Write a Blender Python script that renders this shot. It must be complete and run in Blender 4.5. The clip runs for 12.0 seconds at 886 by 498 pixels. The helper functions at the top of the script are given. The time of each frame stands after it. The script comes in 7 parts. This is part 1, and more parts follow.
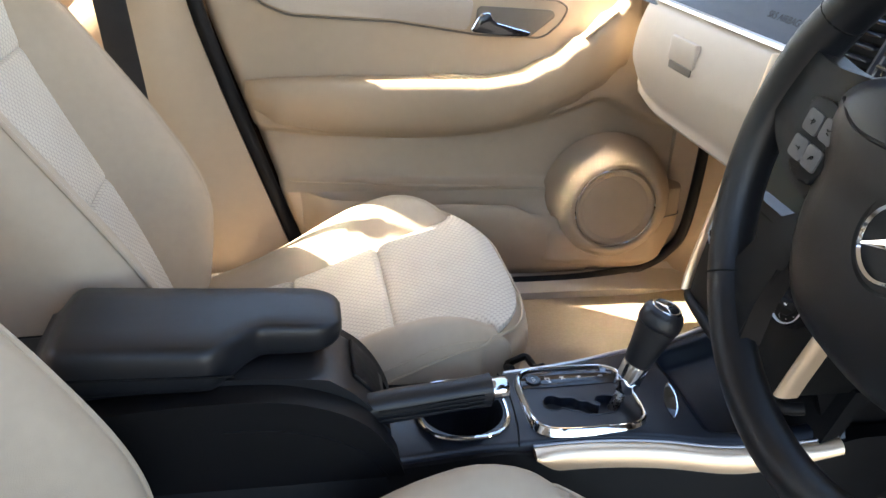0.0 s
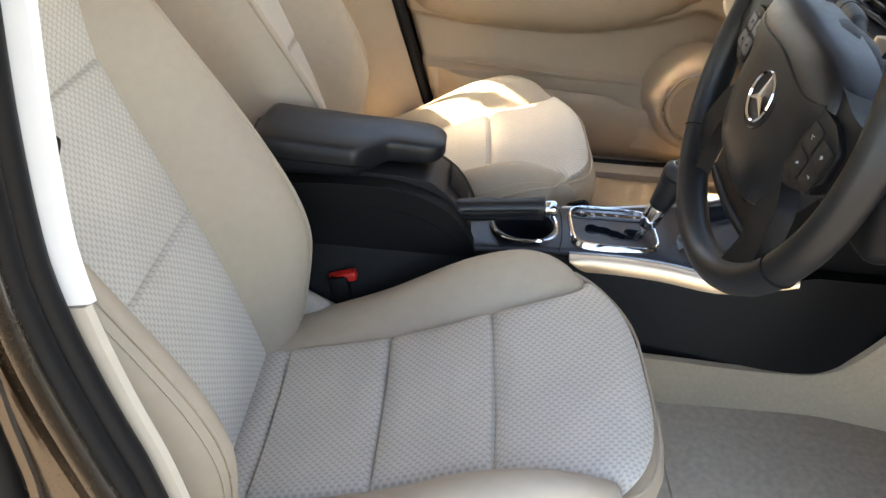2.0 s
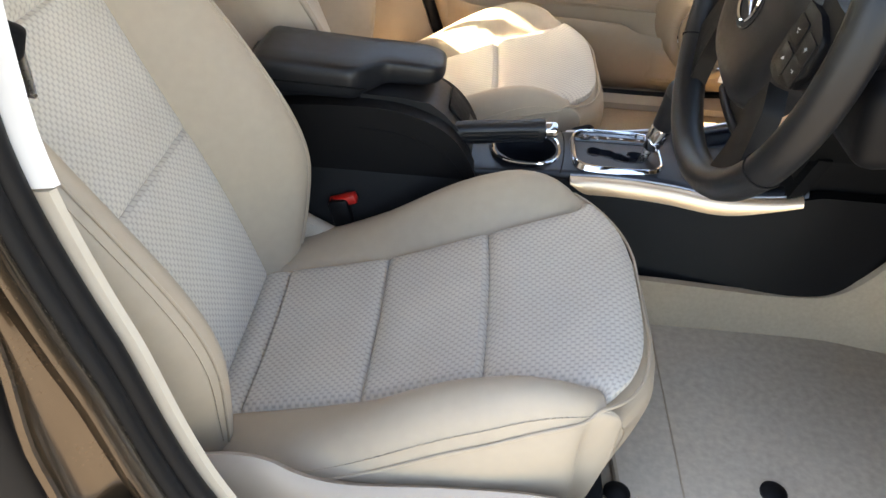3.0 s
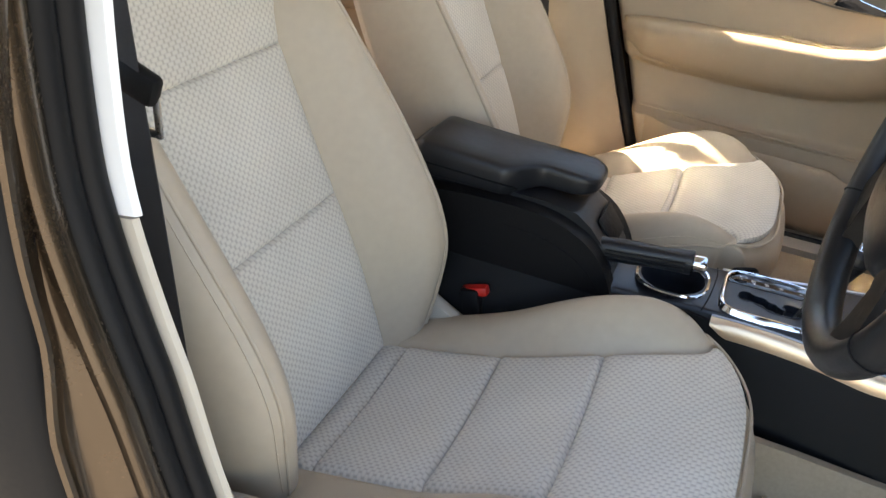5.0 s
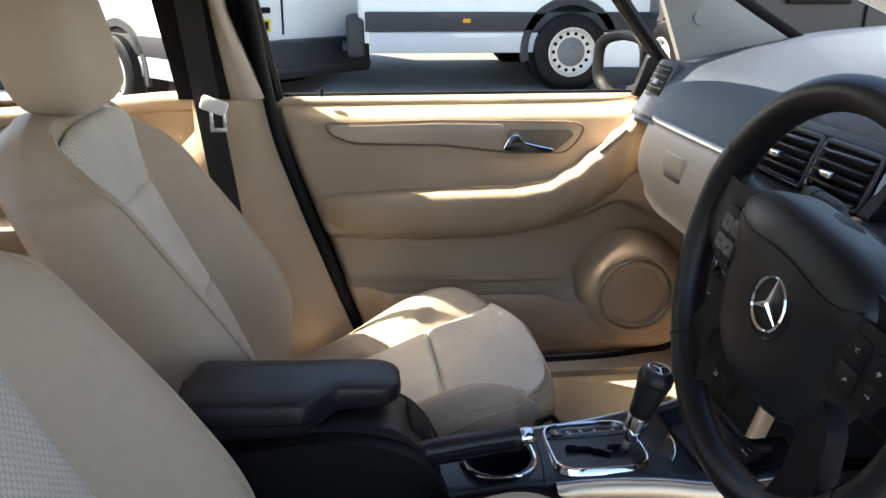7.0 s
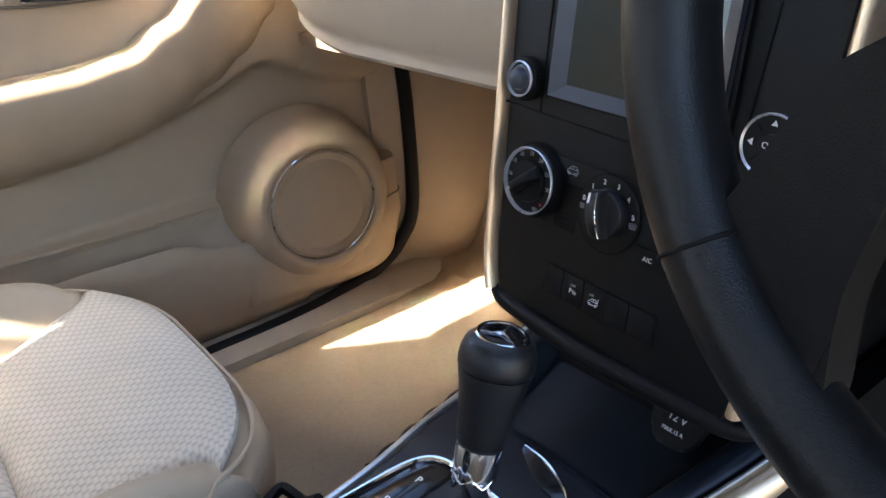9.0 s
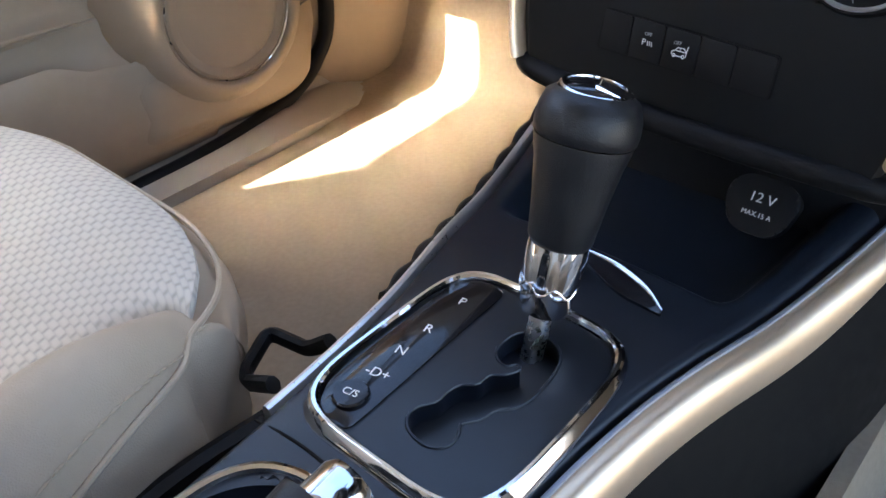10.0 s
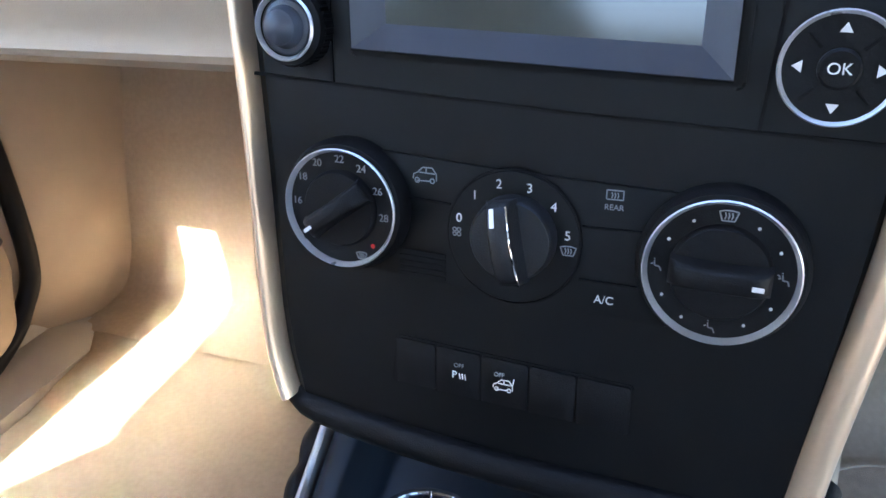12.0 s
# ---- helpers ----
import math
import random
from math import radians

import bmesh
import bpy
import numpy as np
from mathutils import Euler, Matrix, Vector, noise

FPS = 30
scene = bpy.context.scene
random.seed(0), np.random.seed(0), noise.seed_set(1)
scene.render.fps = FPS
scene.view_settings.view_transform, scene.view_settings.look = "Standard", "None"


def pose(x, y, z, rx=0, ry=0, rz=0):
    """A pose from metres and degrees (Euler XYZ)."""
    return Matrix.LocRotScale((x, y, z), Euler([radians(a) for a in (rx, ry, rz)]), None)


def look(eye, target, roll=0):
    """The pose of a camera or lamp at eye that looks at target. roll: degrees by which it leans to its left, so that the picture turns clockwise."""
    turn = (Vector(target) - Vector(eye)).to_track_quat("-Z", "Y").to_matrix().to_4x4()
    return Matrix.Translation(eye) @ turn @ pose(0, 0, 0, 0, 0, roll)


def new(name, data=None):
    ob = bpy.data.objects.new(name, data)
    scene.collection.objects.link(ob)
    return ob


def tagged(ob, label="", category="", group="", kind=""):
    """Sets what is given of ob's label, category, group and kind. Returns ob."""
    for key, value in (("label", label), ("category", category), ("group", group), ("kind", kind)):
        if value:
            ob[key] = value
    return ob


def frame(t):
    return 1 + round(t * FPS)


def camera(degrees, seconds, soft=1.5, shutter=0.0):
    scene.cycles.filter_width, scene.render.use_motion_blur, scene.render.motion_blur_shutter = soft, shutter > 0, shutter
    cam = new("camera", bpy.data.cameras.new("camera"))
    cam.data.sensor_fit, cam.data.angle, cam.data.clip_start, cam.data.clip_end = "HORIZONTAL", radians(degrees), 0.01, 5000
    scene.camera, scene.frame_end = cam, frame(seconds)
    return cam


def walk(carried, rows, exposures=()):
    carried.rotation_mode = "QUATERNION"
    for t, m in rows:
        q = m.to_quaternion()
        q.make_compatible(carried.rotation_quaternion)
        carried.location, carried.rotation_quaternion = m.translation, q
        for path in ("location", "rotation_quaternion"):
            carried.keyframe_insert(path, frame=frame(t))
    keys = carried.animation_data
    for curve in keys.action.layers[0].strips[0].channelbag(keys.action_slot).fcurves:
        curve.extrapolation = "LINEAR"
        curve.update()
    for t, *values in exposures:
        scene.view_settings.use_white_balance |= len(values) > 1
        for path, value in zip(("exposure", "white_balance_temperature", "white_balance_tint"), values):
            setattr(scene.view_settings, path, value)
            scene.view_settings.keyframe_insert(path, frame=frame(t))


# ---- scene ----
cam = camera(58.7, 12.0)
PATH = [
    (0, (-0.281, -0.705, 1.24), (0.084, 1.049, 0.351), 3.6),
    (0.5, (-0.272, -0.796, 1.258), (-0.051, 0.949, 0.305), 5.0),
    (1, (-0.263, -0.912, 1.279), (-0.128, 0.813, 0.276), 6.2),
    (1.5, (-0.251, -1.013, 1.309), (-0.198, 0.69, 0.262), 5.7),
    (2, (-0.234, -1.08, 1.325), (-0.22, 0.589, 0.223), 5.4),
    (2.5, (-0.206, -1.113, 1.293), (-0.207, 0.497, 0.107), 4.4),
    (2.7, (-0.204, -1.109, 1.295), (-0.214, 0.485, 0.088), 4.0),
    (4.3, (-0.031, -1.088, 1.256), (-0.489, 0.482, 0.106), 7.1),
    (4.5, (-0.046, -1.084, 1.269), (-0.551, 0.491, 0.144), 6.7),
    (5, (-0.068, -1.069, 1.299), (-0.67, 0.529, 0.257), 5.7),
    (5.5, (-0.093, -1.047, 1.344), (-0.779, 0.581, 0.405), 4.7),
    (6, (-0.117, -1.032, 1.361), (-0.784, 0.69, 0.593), 3.4),
    (6.5, (-0.177, -0.996, 1.348), (-0.506, 0.854, 0.664), 2.3),
    (7, (-0.301, -0.943, 1.325), (-0.063, 0.929, 0.661), 0.4),
    (7.5, (-0.354, -0.882, 1.289), (0.285, 0.881, 0.591), 0.3),
    (7.7, (-0.338, -0.845, 1.261), (0.372, 0.887, 0.557), 0.6),
    (9.3, (-0.131, -0.233, 1.025), (0.982, 1.109, 0.046), -6.0),
    (9.5, (-0.143, -0.199, 0.999), (1.0, 1.05, -0.066), -6.0),
    (10, (-0.162, -0.176, 0.961), (0.995, 0.935, -0.234), -3.8),
    (10.5, (-0.167, -0.177, 0.954), (0.979, 0.903, -0.279), -2.8),
    (11, (-0.154, -0.168, 0.966), (1.03, 0.897, -0.244), -3.4),
    (11.5, (-0.091, -0.126, 1.001), (1.268, 0.824, -0.118), -3.2),
    (11.8, (-0.05, -0.092, 1.006), (1.447, 0.695, -0.04), -4.2),
    (12, (-0.027, -0.081, 1.0), (1.564, 0.605, 0.001), -4.8),
]
EXPOSURES = [(0.0, 3.53, 7100, 13), (0.5, 3.46, 7350, 13), (1.0, 3.38, 7950, 13), (1.5, 3.42, 7950, 13), (2.5, 3.52, 8350, 14), (4.5, 3.52, 8250, 14), (5.0, 3.35, 8030, 13), (5.5, 3.23, 7750, 13), (6.0, 3.1, 7400, 13), (6.5, 2.66, 7150, 13), (7.0, 2.47, 6900, 13), (7.7, 2.5, 7150, 14), (9.3, 3.42, 6650, 14), (10.5, 3.72, 6650, 14), (11.5, 4.08, 6400, 13), (12.0, 4.1, 5850, 12)]
walk(cam, [(t, look(eye, target, roll)) for t, eye, target, roll in PATH], EXPOSURES)

# ---- daylight: clear sky, sun behind the car and a little to its left ----
SUN_WAY = Vector((0.406, -0.077, -0.43)).normalized()
world = bpy.data.worlds.new("sky")
scene.world = world
world.use_nodes = True
wn = world.node_tree.nodes
sky = wn.new("ShaderNodeTexSky")
sky.sky_type = "NISHITA"
sky.sun_disc = False
sky.sun_elevation = math.asin(-SUN_WAY.z)
sky.sun_rotation = math.atan2(-SUN_WAY.x, -SUN_WAY.y)
sky.air_density, sky.dust_density, sky.ozone_density = 1.0, 0.5, 2.0
wn["Background"].inputs["Strength"].default_value = 0.09
world.node_tree.links.new(sky.outputs["Color"], wn["Background"].inputs["Color"])
sun_data = bpy.data.lights.new("sun", "SUN")
sun_data.energy, sun_data.angle, sun_data.color = 5.0, radians(0.5), (1.0, 0.90, 0.75)
sun = new("sun", sun_data)
sun.matrix_world = look((0, 0, 6), Vector((0, 0, 6)) + SUN_WAY)

# ---- materials ----
def material(name, base, rough=0.6, metal=0.0, vary=0.08, scale=40.0, bump=0.0, bump_scale=400.0, spec=0.5, second=None, coat=0.0, stretch=(1, 1, 1)):
    """A surface with variation at two scales and fine relief, in metres of the object's own space."""
    m = bpy.data.materials.new(name)
    m.use_nodes = True
    n, l = m.node_tree.nodes, m.node_tree.links
    b = n["Principled BSDF"]
    b.inputs["Roughness"].default_value = rough
    b.inputs["Metallic"].default_value = metal
    b.inputs["Specular IOR Level"].default_value = spec
    b.inputs["Coat Weight"].default_value = coat
    co = n.new("ShaderNodeTexCoord")
    mp = n.new("ShaderNodeMapping")
    mp.inputs["Scale"].default_value = stretch
    l.new(co.outputs["Object"], mp.inputs["Vector"])
    big = n.new("ShaderNodeTexNoise")
    big.inputs["Scale"].default_value = scale * 0.2
    big.inputs["Detail"].default_value = 3
    small = n.new("ShaderNodeTexNoise")
    small.inputs["Scale"].default_value = scale * 6
    l.new(mp.outputs[0], big.inputs["Vector"])
    l.new(mp.outputs[0], small.inputs["Vector"])
    both = n.new("ShaderNodeMath")
    both.operation = "ADD"
    l.new(big.outputs["Fac"], both.inputs[0])
    l.new(small.outputs["Fac"], both.inputs[1])
    ramp = n.new("ShaderNodeMapRange")
    ramp.inputs["From Min"].default_value, ramp.inputs["From Max"].default_value = 0.6, 1.4
    l.new(both.outputs[0], ramp.inputs["Value"])
    mix = n.new("ShaderNodeMix")
    mix.data_type = "RGBA"
    lo = second or tuple(c * (1 - vary) for c in base)
    mix.inputs["A"].default_value = (*lo, 1)
    mix.inputs["B"].default_value = (*(tuple(min(1, c * (1 + vary * 0.6)) for c in base) if not second else base), 1)
    l.new(ramp.outputs[0], mix.inputs["Factor"])
    l.new(mix.outputs["Result"], b.inputs["Base Color"])
    rr = n.new("ShaderNodeMapRange")
    rr.inputs["From Min"].default_value, rr.inputs["From Max"].default_value = 0.6, 1.4
    rr.inputs["To Min"].default_value, rr.inputs["To Max"].default_value = max(0.02, rough * 0.85), min(1, rough * 1.15)
    l.new(both.outputs[0], rr.inputs["Value"])
    l.new(rr.outputs[0], b.inputs["Roughness"])
    if bump:
        grain = n.new("ShaderNodeTexVoronoi")
        grain.inputs["Scale"].default_value = bump_scale
        l.new(mp.outputs[0], grain.inputs["Vector"])
        bp = n.new("ShaderNodeBump")
        bp.inputs["Strength"].default_value = bump
        bp.inputs["Distance"].default_value = 0.0008
        l.new(grain.outputs["Distance"], bp.inputs["Height"])
        l.new(bp.outputs[0], b.inputs["Normal"])
    return m


def weave(name, base, dark, wide=0.0108, tall=0.0050):
    """Seat cloth: raised oval threads in staggered rows, laid out on the panel's own metres."""
    m = bpy.data.materials.new(name)
    m.use_nodes = True
    n, l = m.node_tree.nodes, m.node_tree.links
    b = n["Principled BSDF"]
    b.inputs["Roughness"].default_value = 0.85
    b.inputs["Specular IOR Level"].default_value = 0.2
    b.inputs["Sheen Weight"].default_value = 0.15
    uv = n.new("ShaderNodeUVMap")
    wob = n.new("ShaderNodeTexNoise")
    wob.inputs["Scale"].default_value = 60
    l.new(uv.outputs[0], wob.inputs["Vector"])
    sc = n.new("ShaderNodeVectorMath")
    sc.operation = "SCALE"
    sc.inputs["Scale"].default_value = 0.0016
    l.new(wob.outputs["Color"], sc.inputs[0])
    add = n.new("ShaderNodeVectorMath")
    l.new(uv.outputs[0], add.inputs[0])
    l.new(sc.outputs[0], add.inputs[1])
    xyz = n.new("ShaderNodeSeparateXYZ")
    l.new(add.outputs[0], xyz.inputs[0])

    def calc(op, a, b=None, c=None):
        q = n.new("ShaderNodeMath")
        q.operation = op
        for i, v in enumerate((a, b, c)):
            if v is None:
                continue
            if isinstance(v, (int, float)):
                q.inputs[i].default_value = v
            else:
                l.new(v, q.inputs[i])
        return q.outputs[0]
    across = calc("DIVIDE", xyz.outputs[1], tall)
    odd = calc("MULTIPLY", calc("MODULO", calc("ABSOLUTE", calc("FLOOR", across)), 2.0), 0.5)
    ridge = calc("SINE", calc("MULTIPLY", calc("FRACT", across), math.pi))
    swell = calc("COSINE", calc("MULTIPLY", calc("ADD", calc("DIVIDE", xyz.outputs[0], wide), odd), 2 * math.pi))
    rib = calc("POWER", ridge, 0.6)
    end = calc("POWER", calc("MULTIPLY_ADD", swell, -0.5, 0.5), 5.0)
    pit = calc("MULTIPLY", end, calc("MULTIPLY_ADD", ridge, 0.6, 0.4))
    knot = calc("SUBTRACT", calc("MULTIPLY_ADD", rib, 0.30, 0.70), calc("MULTIPLY", pit, 0.7))
    tone = n.new("ShaderNodeMix")
    tone.data_type = "RGBA"
    tone.inputs["A"].default_value = (*dark, 1)
    tone.inputs["B"].default_value = (*base, 1)
    l.new(knot, tone.inputs["Factor"])
    soil = n.new("ShaderNodeTexNoise")
    soil.inputs["Scale"].default_value = 7
    soil.inputs["Detail"].default_value = 4
    l.new(uv.outputs[0], soil.inputs["Vector"])
    sr = n.new("ShaderNodeMapRange")
    sr.inputs["From Min"].default_value, sr.inputs["From Max"].default_value = 0.3, 0.7
    sr.inputs["To Min"].default_value, sr.inputs["To Max"].default_value = 0.9, 1.05
    l.new(soil.outputs["Fac"], sr.inputs["Value"])
    mul = n.new("ShaderNodeVectorMath")
    mul.operation = "SCALE"
    l.new(tone.outputs["Result"], mul.inputs[0])
    l.new(sr.outputs[0], mul.inputs["Scale"])
    l.new(mul.outputs[0], b.inputs["Base Color"])
    thread = n.new("ShaderNodeTexNoise")
    thread.inputs["Scale"].default_value = 1500
    l.new(uv.outputs[0], thread.inputs["Vector"])
    hgt = n.new("ShaderNodeMath")
    hgt.operation = "MULTIPLY_ADD"
    hgt.inputs[1].default_value = 1.0
    l.new(knot, hgt.inputs[0])
    th = n.new("ShaderNodeMath")
    th.operation = "MULTIPLY"
    th.inputs[1].default_value = 0.25
    l.new(thread.outputs["Fac"], th.inputs[0])
    l.new(th.outputs[0], hgt.inputs[2])
    bp = n.new("ShaderNodeBump")
    bp.inputs["Strength"].default_value = 0.6
    bp.inputs["Distance"].default_value = 0.0012
    l.new(hgt.outputs[0], bp.inputs["Height"])
    l.new(bp.outputs[0], b.inputs["Normal"])
    return m


def glass_mat(name, tint=(0.9, 0.95, 0.93)):
    m = bpy.data.materials.new(name)
    m.use_nodes = True
    b = m.node_tree.nodes["Principled BSDF"]
    b.inputs["Base Color"].default_value = (*tint, 1)
    b.inputs["Transmission Weight"].default_value = 1
    b.inputs["Roughness"].default_value = 0.0
    b.inputs["IOR"].default_value = 1.1
    return m


LEATHER = material("beige_leatherette", (0.41, 0.337, 0.255), 0.5, vary=0.06, scale=12, bump=0.22, bump_scale=1100, spec=0.4)
CLOTH = weave("woven_seat_cloth", (0.58, 0.535, 0.465), (0.31, 0.287, 0.252))
BEIGE = material("beige_soft_plastic", (0.365, 0.283, 0.198), 0.55, vary=0.05, scale=10, bump=0.25, bump_scale=1300, spec=0.35)
TAUPE = material("taupe_plastic", (0.35, 0.295, 0.245), 0.5, vary=0.05, scale=10, bump=0.2, bump_scale=1300)
BEIGE_PALE = material("pale_beige_plastic", (0.42, 0.37, 0.30), 0.5, vary=0.05, scale=10, bump=0.2, bump_scale=1300)
CARPET = material("beige_carpet", (0.40, 0.315, 0.226), 0.95, vary=0.14, scale=30, bump=0.7, bump_scale=1500, spec=0.1)
MAT_CARPET = material("grey_beige_floor_mat", (0.47, 0.39, 0.30), 0.95, vary=0.22, scale=16, bump=0.5, bump_scale=900, spec=0.1)
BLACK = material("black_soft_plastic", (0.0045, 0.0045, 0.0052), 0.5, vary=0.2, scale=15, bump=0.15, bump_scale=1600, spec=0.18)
STACK_BLACK = material("blue_black_panel_plastic", (0.0025, 0.0029, 0.0034), 0.45, vary=0.12, scale=15, bump=0.06, bump_scale=1800, spec=0.22)
# Dark taupe of joints and rockers; also stands for the shade in recesses.
BOWL_BROWN = material("dark_taupe_joint_and_recess_shade", (0.11, 0.092, 0.072), 0.4, vary=0.1, scale=20)
SLOPE_BLUE = material("blue_grey_bezel_plastic", (0.03, 0.037, 0.052), 0.35, vary=0.1, scale=15)
DASH_DARK = material("dark_blue_black_dash", (0.016, 0.019, 0.026), 0.5, vary=0.12, scale=14, bump=0.3, bump_scale=1100)
ZINC = material("dull_zinc_plate", (0.27, 0.28, 0.30), 0.36, 0.9, vary=0.2, scale=40)
RING_METAL = material("bright_satin_chrome", (0.78, 0.78, 0.80), 0.30, 0.7, vary=0.02, scale=20)
# Black plastic; the blue of reflected sky is put into its base colour.
BLACK_SATIN = material("black_satin_plastic", (0.007, 0.0105, 0.017), 0.33, vary=0.15, scale=15, bump=0.05, bump_scale=1800, spec=0.5)
BLACK_LEATHER = material("black_leather", (0.0085, 0.0095, 0.012), 0.4, vary=0.2, scale=18, bump=0.15, bump_scale=1300, spec=0.46)
WHEEL_BLACK = material("worn_black_wheel_leather", (0.0048, 0.0056, 0.0072), 0.38, vary=0.25, scale=22, bump=0.14, bump_scale=1300, spec=0.36)
GLOVE_GREY = material("pale_grey_beige_panel", (0.45, 0.375, 0.29), 0.5, vary=0.05, scale=10, bump=0.2, bump_scale=1300, spec=0.35)
VENT_METAL = material("blue_grey_metal_trim", (0.30, 0.32, 0.37), 0.4, 0.6, vary=0.05, scale=30)
BLACK_GLOSS = material("gloss_black_plastic", (0.01, 0.01, 0.012), 0.12, vary=0.1, scale=10)
BLACK_MATT = material("matt_black_plastic", (0.006, 0.006, 0.0065), 0.8, vary=0.2, scale=15, spec=0.15)
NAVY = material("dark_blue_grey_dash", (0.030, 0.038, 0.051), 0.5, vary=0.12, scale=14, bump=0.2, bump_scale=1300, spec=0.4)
RUBBER = material("black_rubber", (0.005, 0.0052, 0.006), 0.55, vary=0.2, scale=30, spec=0.2)
HUB_GREY = material("grey_hub_plastic", (0.16, 0.16, 0.165), 0.5, vary=0.25, scale=20)
RIM_STEEL = material("pale_wheel_paint", (0.62, 0.60, 0.56), 0.4, 0.3, vary=0.15, scale=10)
CHROME = material("chrome", (0.86, 0.86, 0.87), 0.07, 1.0, vary=0.02, scale=20)
STEEL = material("bare_steel", (0.7, 0.7, 0.7), 0.28, 1.0, vary=0.1, scale=60)
# Silver trim; the warm reflection of its surroundings is put into the base colour.
SILVER = material("satin_silver_warm_reflection", (0.84, 0.63, 0.43), 0.33, 0.75, vary=0.04, scale=60)
STRIP = material("bright_silver_strip", (0.78, 0.77, 0.75), 0.3, 0.85, vary=0.04, scale=60)
PILLAR_GREY = material("grey_pillar_trim", (0.23, 0.235, 0.23), 0.7, vary=0.06, scale=15, bump=0.15, bump_scale=1300, spec=0.3)
DARK_PAINT = material("dark_grey_van_paint", (0.035, 0.042, 0.042), 0.3, vary=0.05, scale=3, coat=0.3)
PEARL = material("satin_champagne_trim", (0.37, 0.315, 0.26), 0.38, 0.25, vary=0.08, scale=30, stretch=(1, 1, 8))
BRONZE = material("bronze_metallic_paint", (0.095, 0.069, 0.046), 0.25, 0.85, vary=0.04, scale=60, coat=0.5)
WHITE_PAINT = material("white_van_paint", (0.86, 0.86, 0.85), 0.3, vary=0.03, scale=3, coat=0.3)
WHITE_TRIM = material("white_plastic_trim", (0.7, 0.7, 0.69), 0.45, vary=0.03, scale=10)
GREY_PLASTIC = material("grey_bumper_plastic", (0.032, 0.032, 0.035), 0.6, vary=0.15, scale=8)
BUTTON_GREY = material("grey_button_plastic", (0.06, 0.06, 0.065), 0.55, vary=0.1, scale=20)
GREY_SIDE = material("pale_grey_lamp_and_shaded_white", (0.55, 0.56, 0.58), 0.5, vary=0.06, scale=5)
ASPHALT = material("asphalt", (0.14, 0.138, 0.133), 0.9, vary=0.3, scale=6, bump=1.0, bump_scale=90)
GRASS_MAT = material("grass", (0.09, 0.13, 0.04), 0.9, vary=0.4, scale=5)
RED = material("red_plastic", (0.55, 0.02, 0.015), 0.35, vary=0.1, scale=40)
RED_LENS = material("red_lamp_lens", (0.6, 0.02, 0.02), 0.15, vary=0.1, scale=40)
AMBER = material("amber_lens", (0.9, 0.35, 0.02), 0.2, vary=0.1, scale=40)
YELLOW = material("yellow_number_plate", (0.85, 0.62, 0.03), 0.4, vary=0.05, scale=20)
WEBBING = material("black_belt_webbing", (0.014, 0.014, 0.016), 0.8, vary=0.3, scale=60, bump=0.8, bump_scale=700, stretch=(1, 1, 4))
THREAD = material("pale_stitching", (0.44, 0.36, 0.27), 0.8, vary=0.1, scale=60)
PRINT = material("white_print", (0.75, 0.75, 0.75), 0.6, vary=0.02, scale=20)
DIM_PRINT = material("grey_print", (0.28, 0.29, 0.30), 0.6, vary=0.02, scale=20)
SCREEN = material("dark_lcd_screen", (0.03, 0.035, 0.03), 0.12, vary=0.1, scale=6)
HEADLINER = material("pale_headliner", (0.44, 0.41, 0.36), 0.9, vary=0.06, scale=20)
MIRROR = material("mirror_glass", (0.9, 0.9, 0.9), 0.01, 1.0, vary=0.0, scale=5)
GLASS = glass_mat("clear_window_glass")

# ---- building tools ----
BASE = {}


def thing(name, at, label, category, group="", kind=""):
    """An Empty at the thing's base, to carry its parts."""
    ob = new(name)
    ob.empty_display_size = 0.05
    ob.matrix_basis = Matrix.Translation(at)
    BASE[ob.name] = ob.matrix_basis.copy()
    return tagged(ob, label, category, group, kind)


def part(name, bm, mat, parent=None, label="", smooth=True, angle=0.7):
    """Links a bmesh, in world metres, as one mesh object under a thing or a part."""
    bmesh.ops.recalc_face_normals(bm, faces=bm.faces)
    if smooth:
        for f in bm.faces:
            f.smooth = True
        for e in bm.edges:
            if len(e.link_faces) == 2 and e.calc_face_angle(0) > angle:
                e.smooth = False
    me = bpy.data.meshes.new(name)
    bm.to_mesh(me)
    bm.free()
    for m in (mat if isinstance(mat, (list, tuple)) else [mat]):
        me.materials.append(m)
    ob = new(name, me)
    if parent:
        ob.parent = parent
        ob.matrix_parent_inverse = BASE.get(parent.name, Matrix()).inverted()
    if label:
        ob["label"] = label
    return ob


def structure(name, bm, mat, label, category):
    return tagged(part(name, bm, mat), label, category, kind="structure")


def box(cx, cy, cz, sx, sy, sz, bevel=0.0, segs=2, m=None):
    bm = bmesh.new()
    bmesh.ops.create_cube(bm, size=1)
    bmesh.ops.scale(bm, vec=(sx, sy, sz), verts=bm.verts)
    if bevel:
        bmesh.ops.bevel(bm, geom=bm.edges[:], offset=min(bevel, 0.49 * min(sx, sy, sz)), segments=segs, profile=0.5, affect="EDGES")
    if m:
        bmesh.ops.transform(bm, matrix=m, verts=bm.verts)
    bmesh.ops.translate(bm, vec=(cx, cy, cz), verts=bm.verts)
    return bm


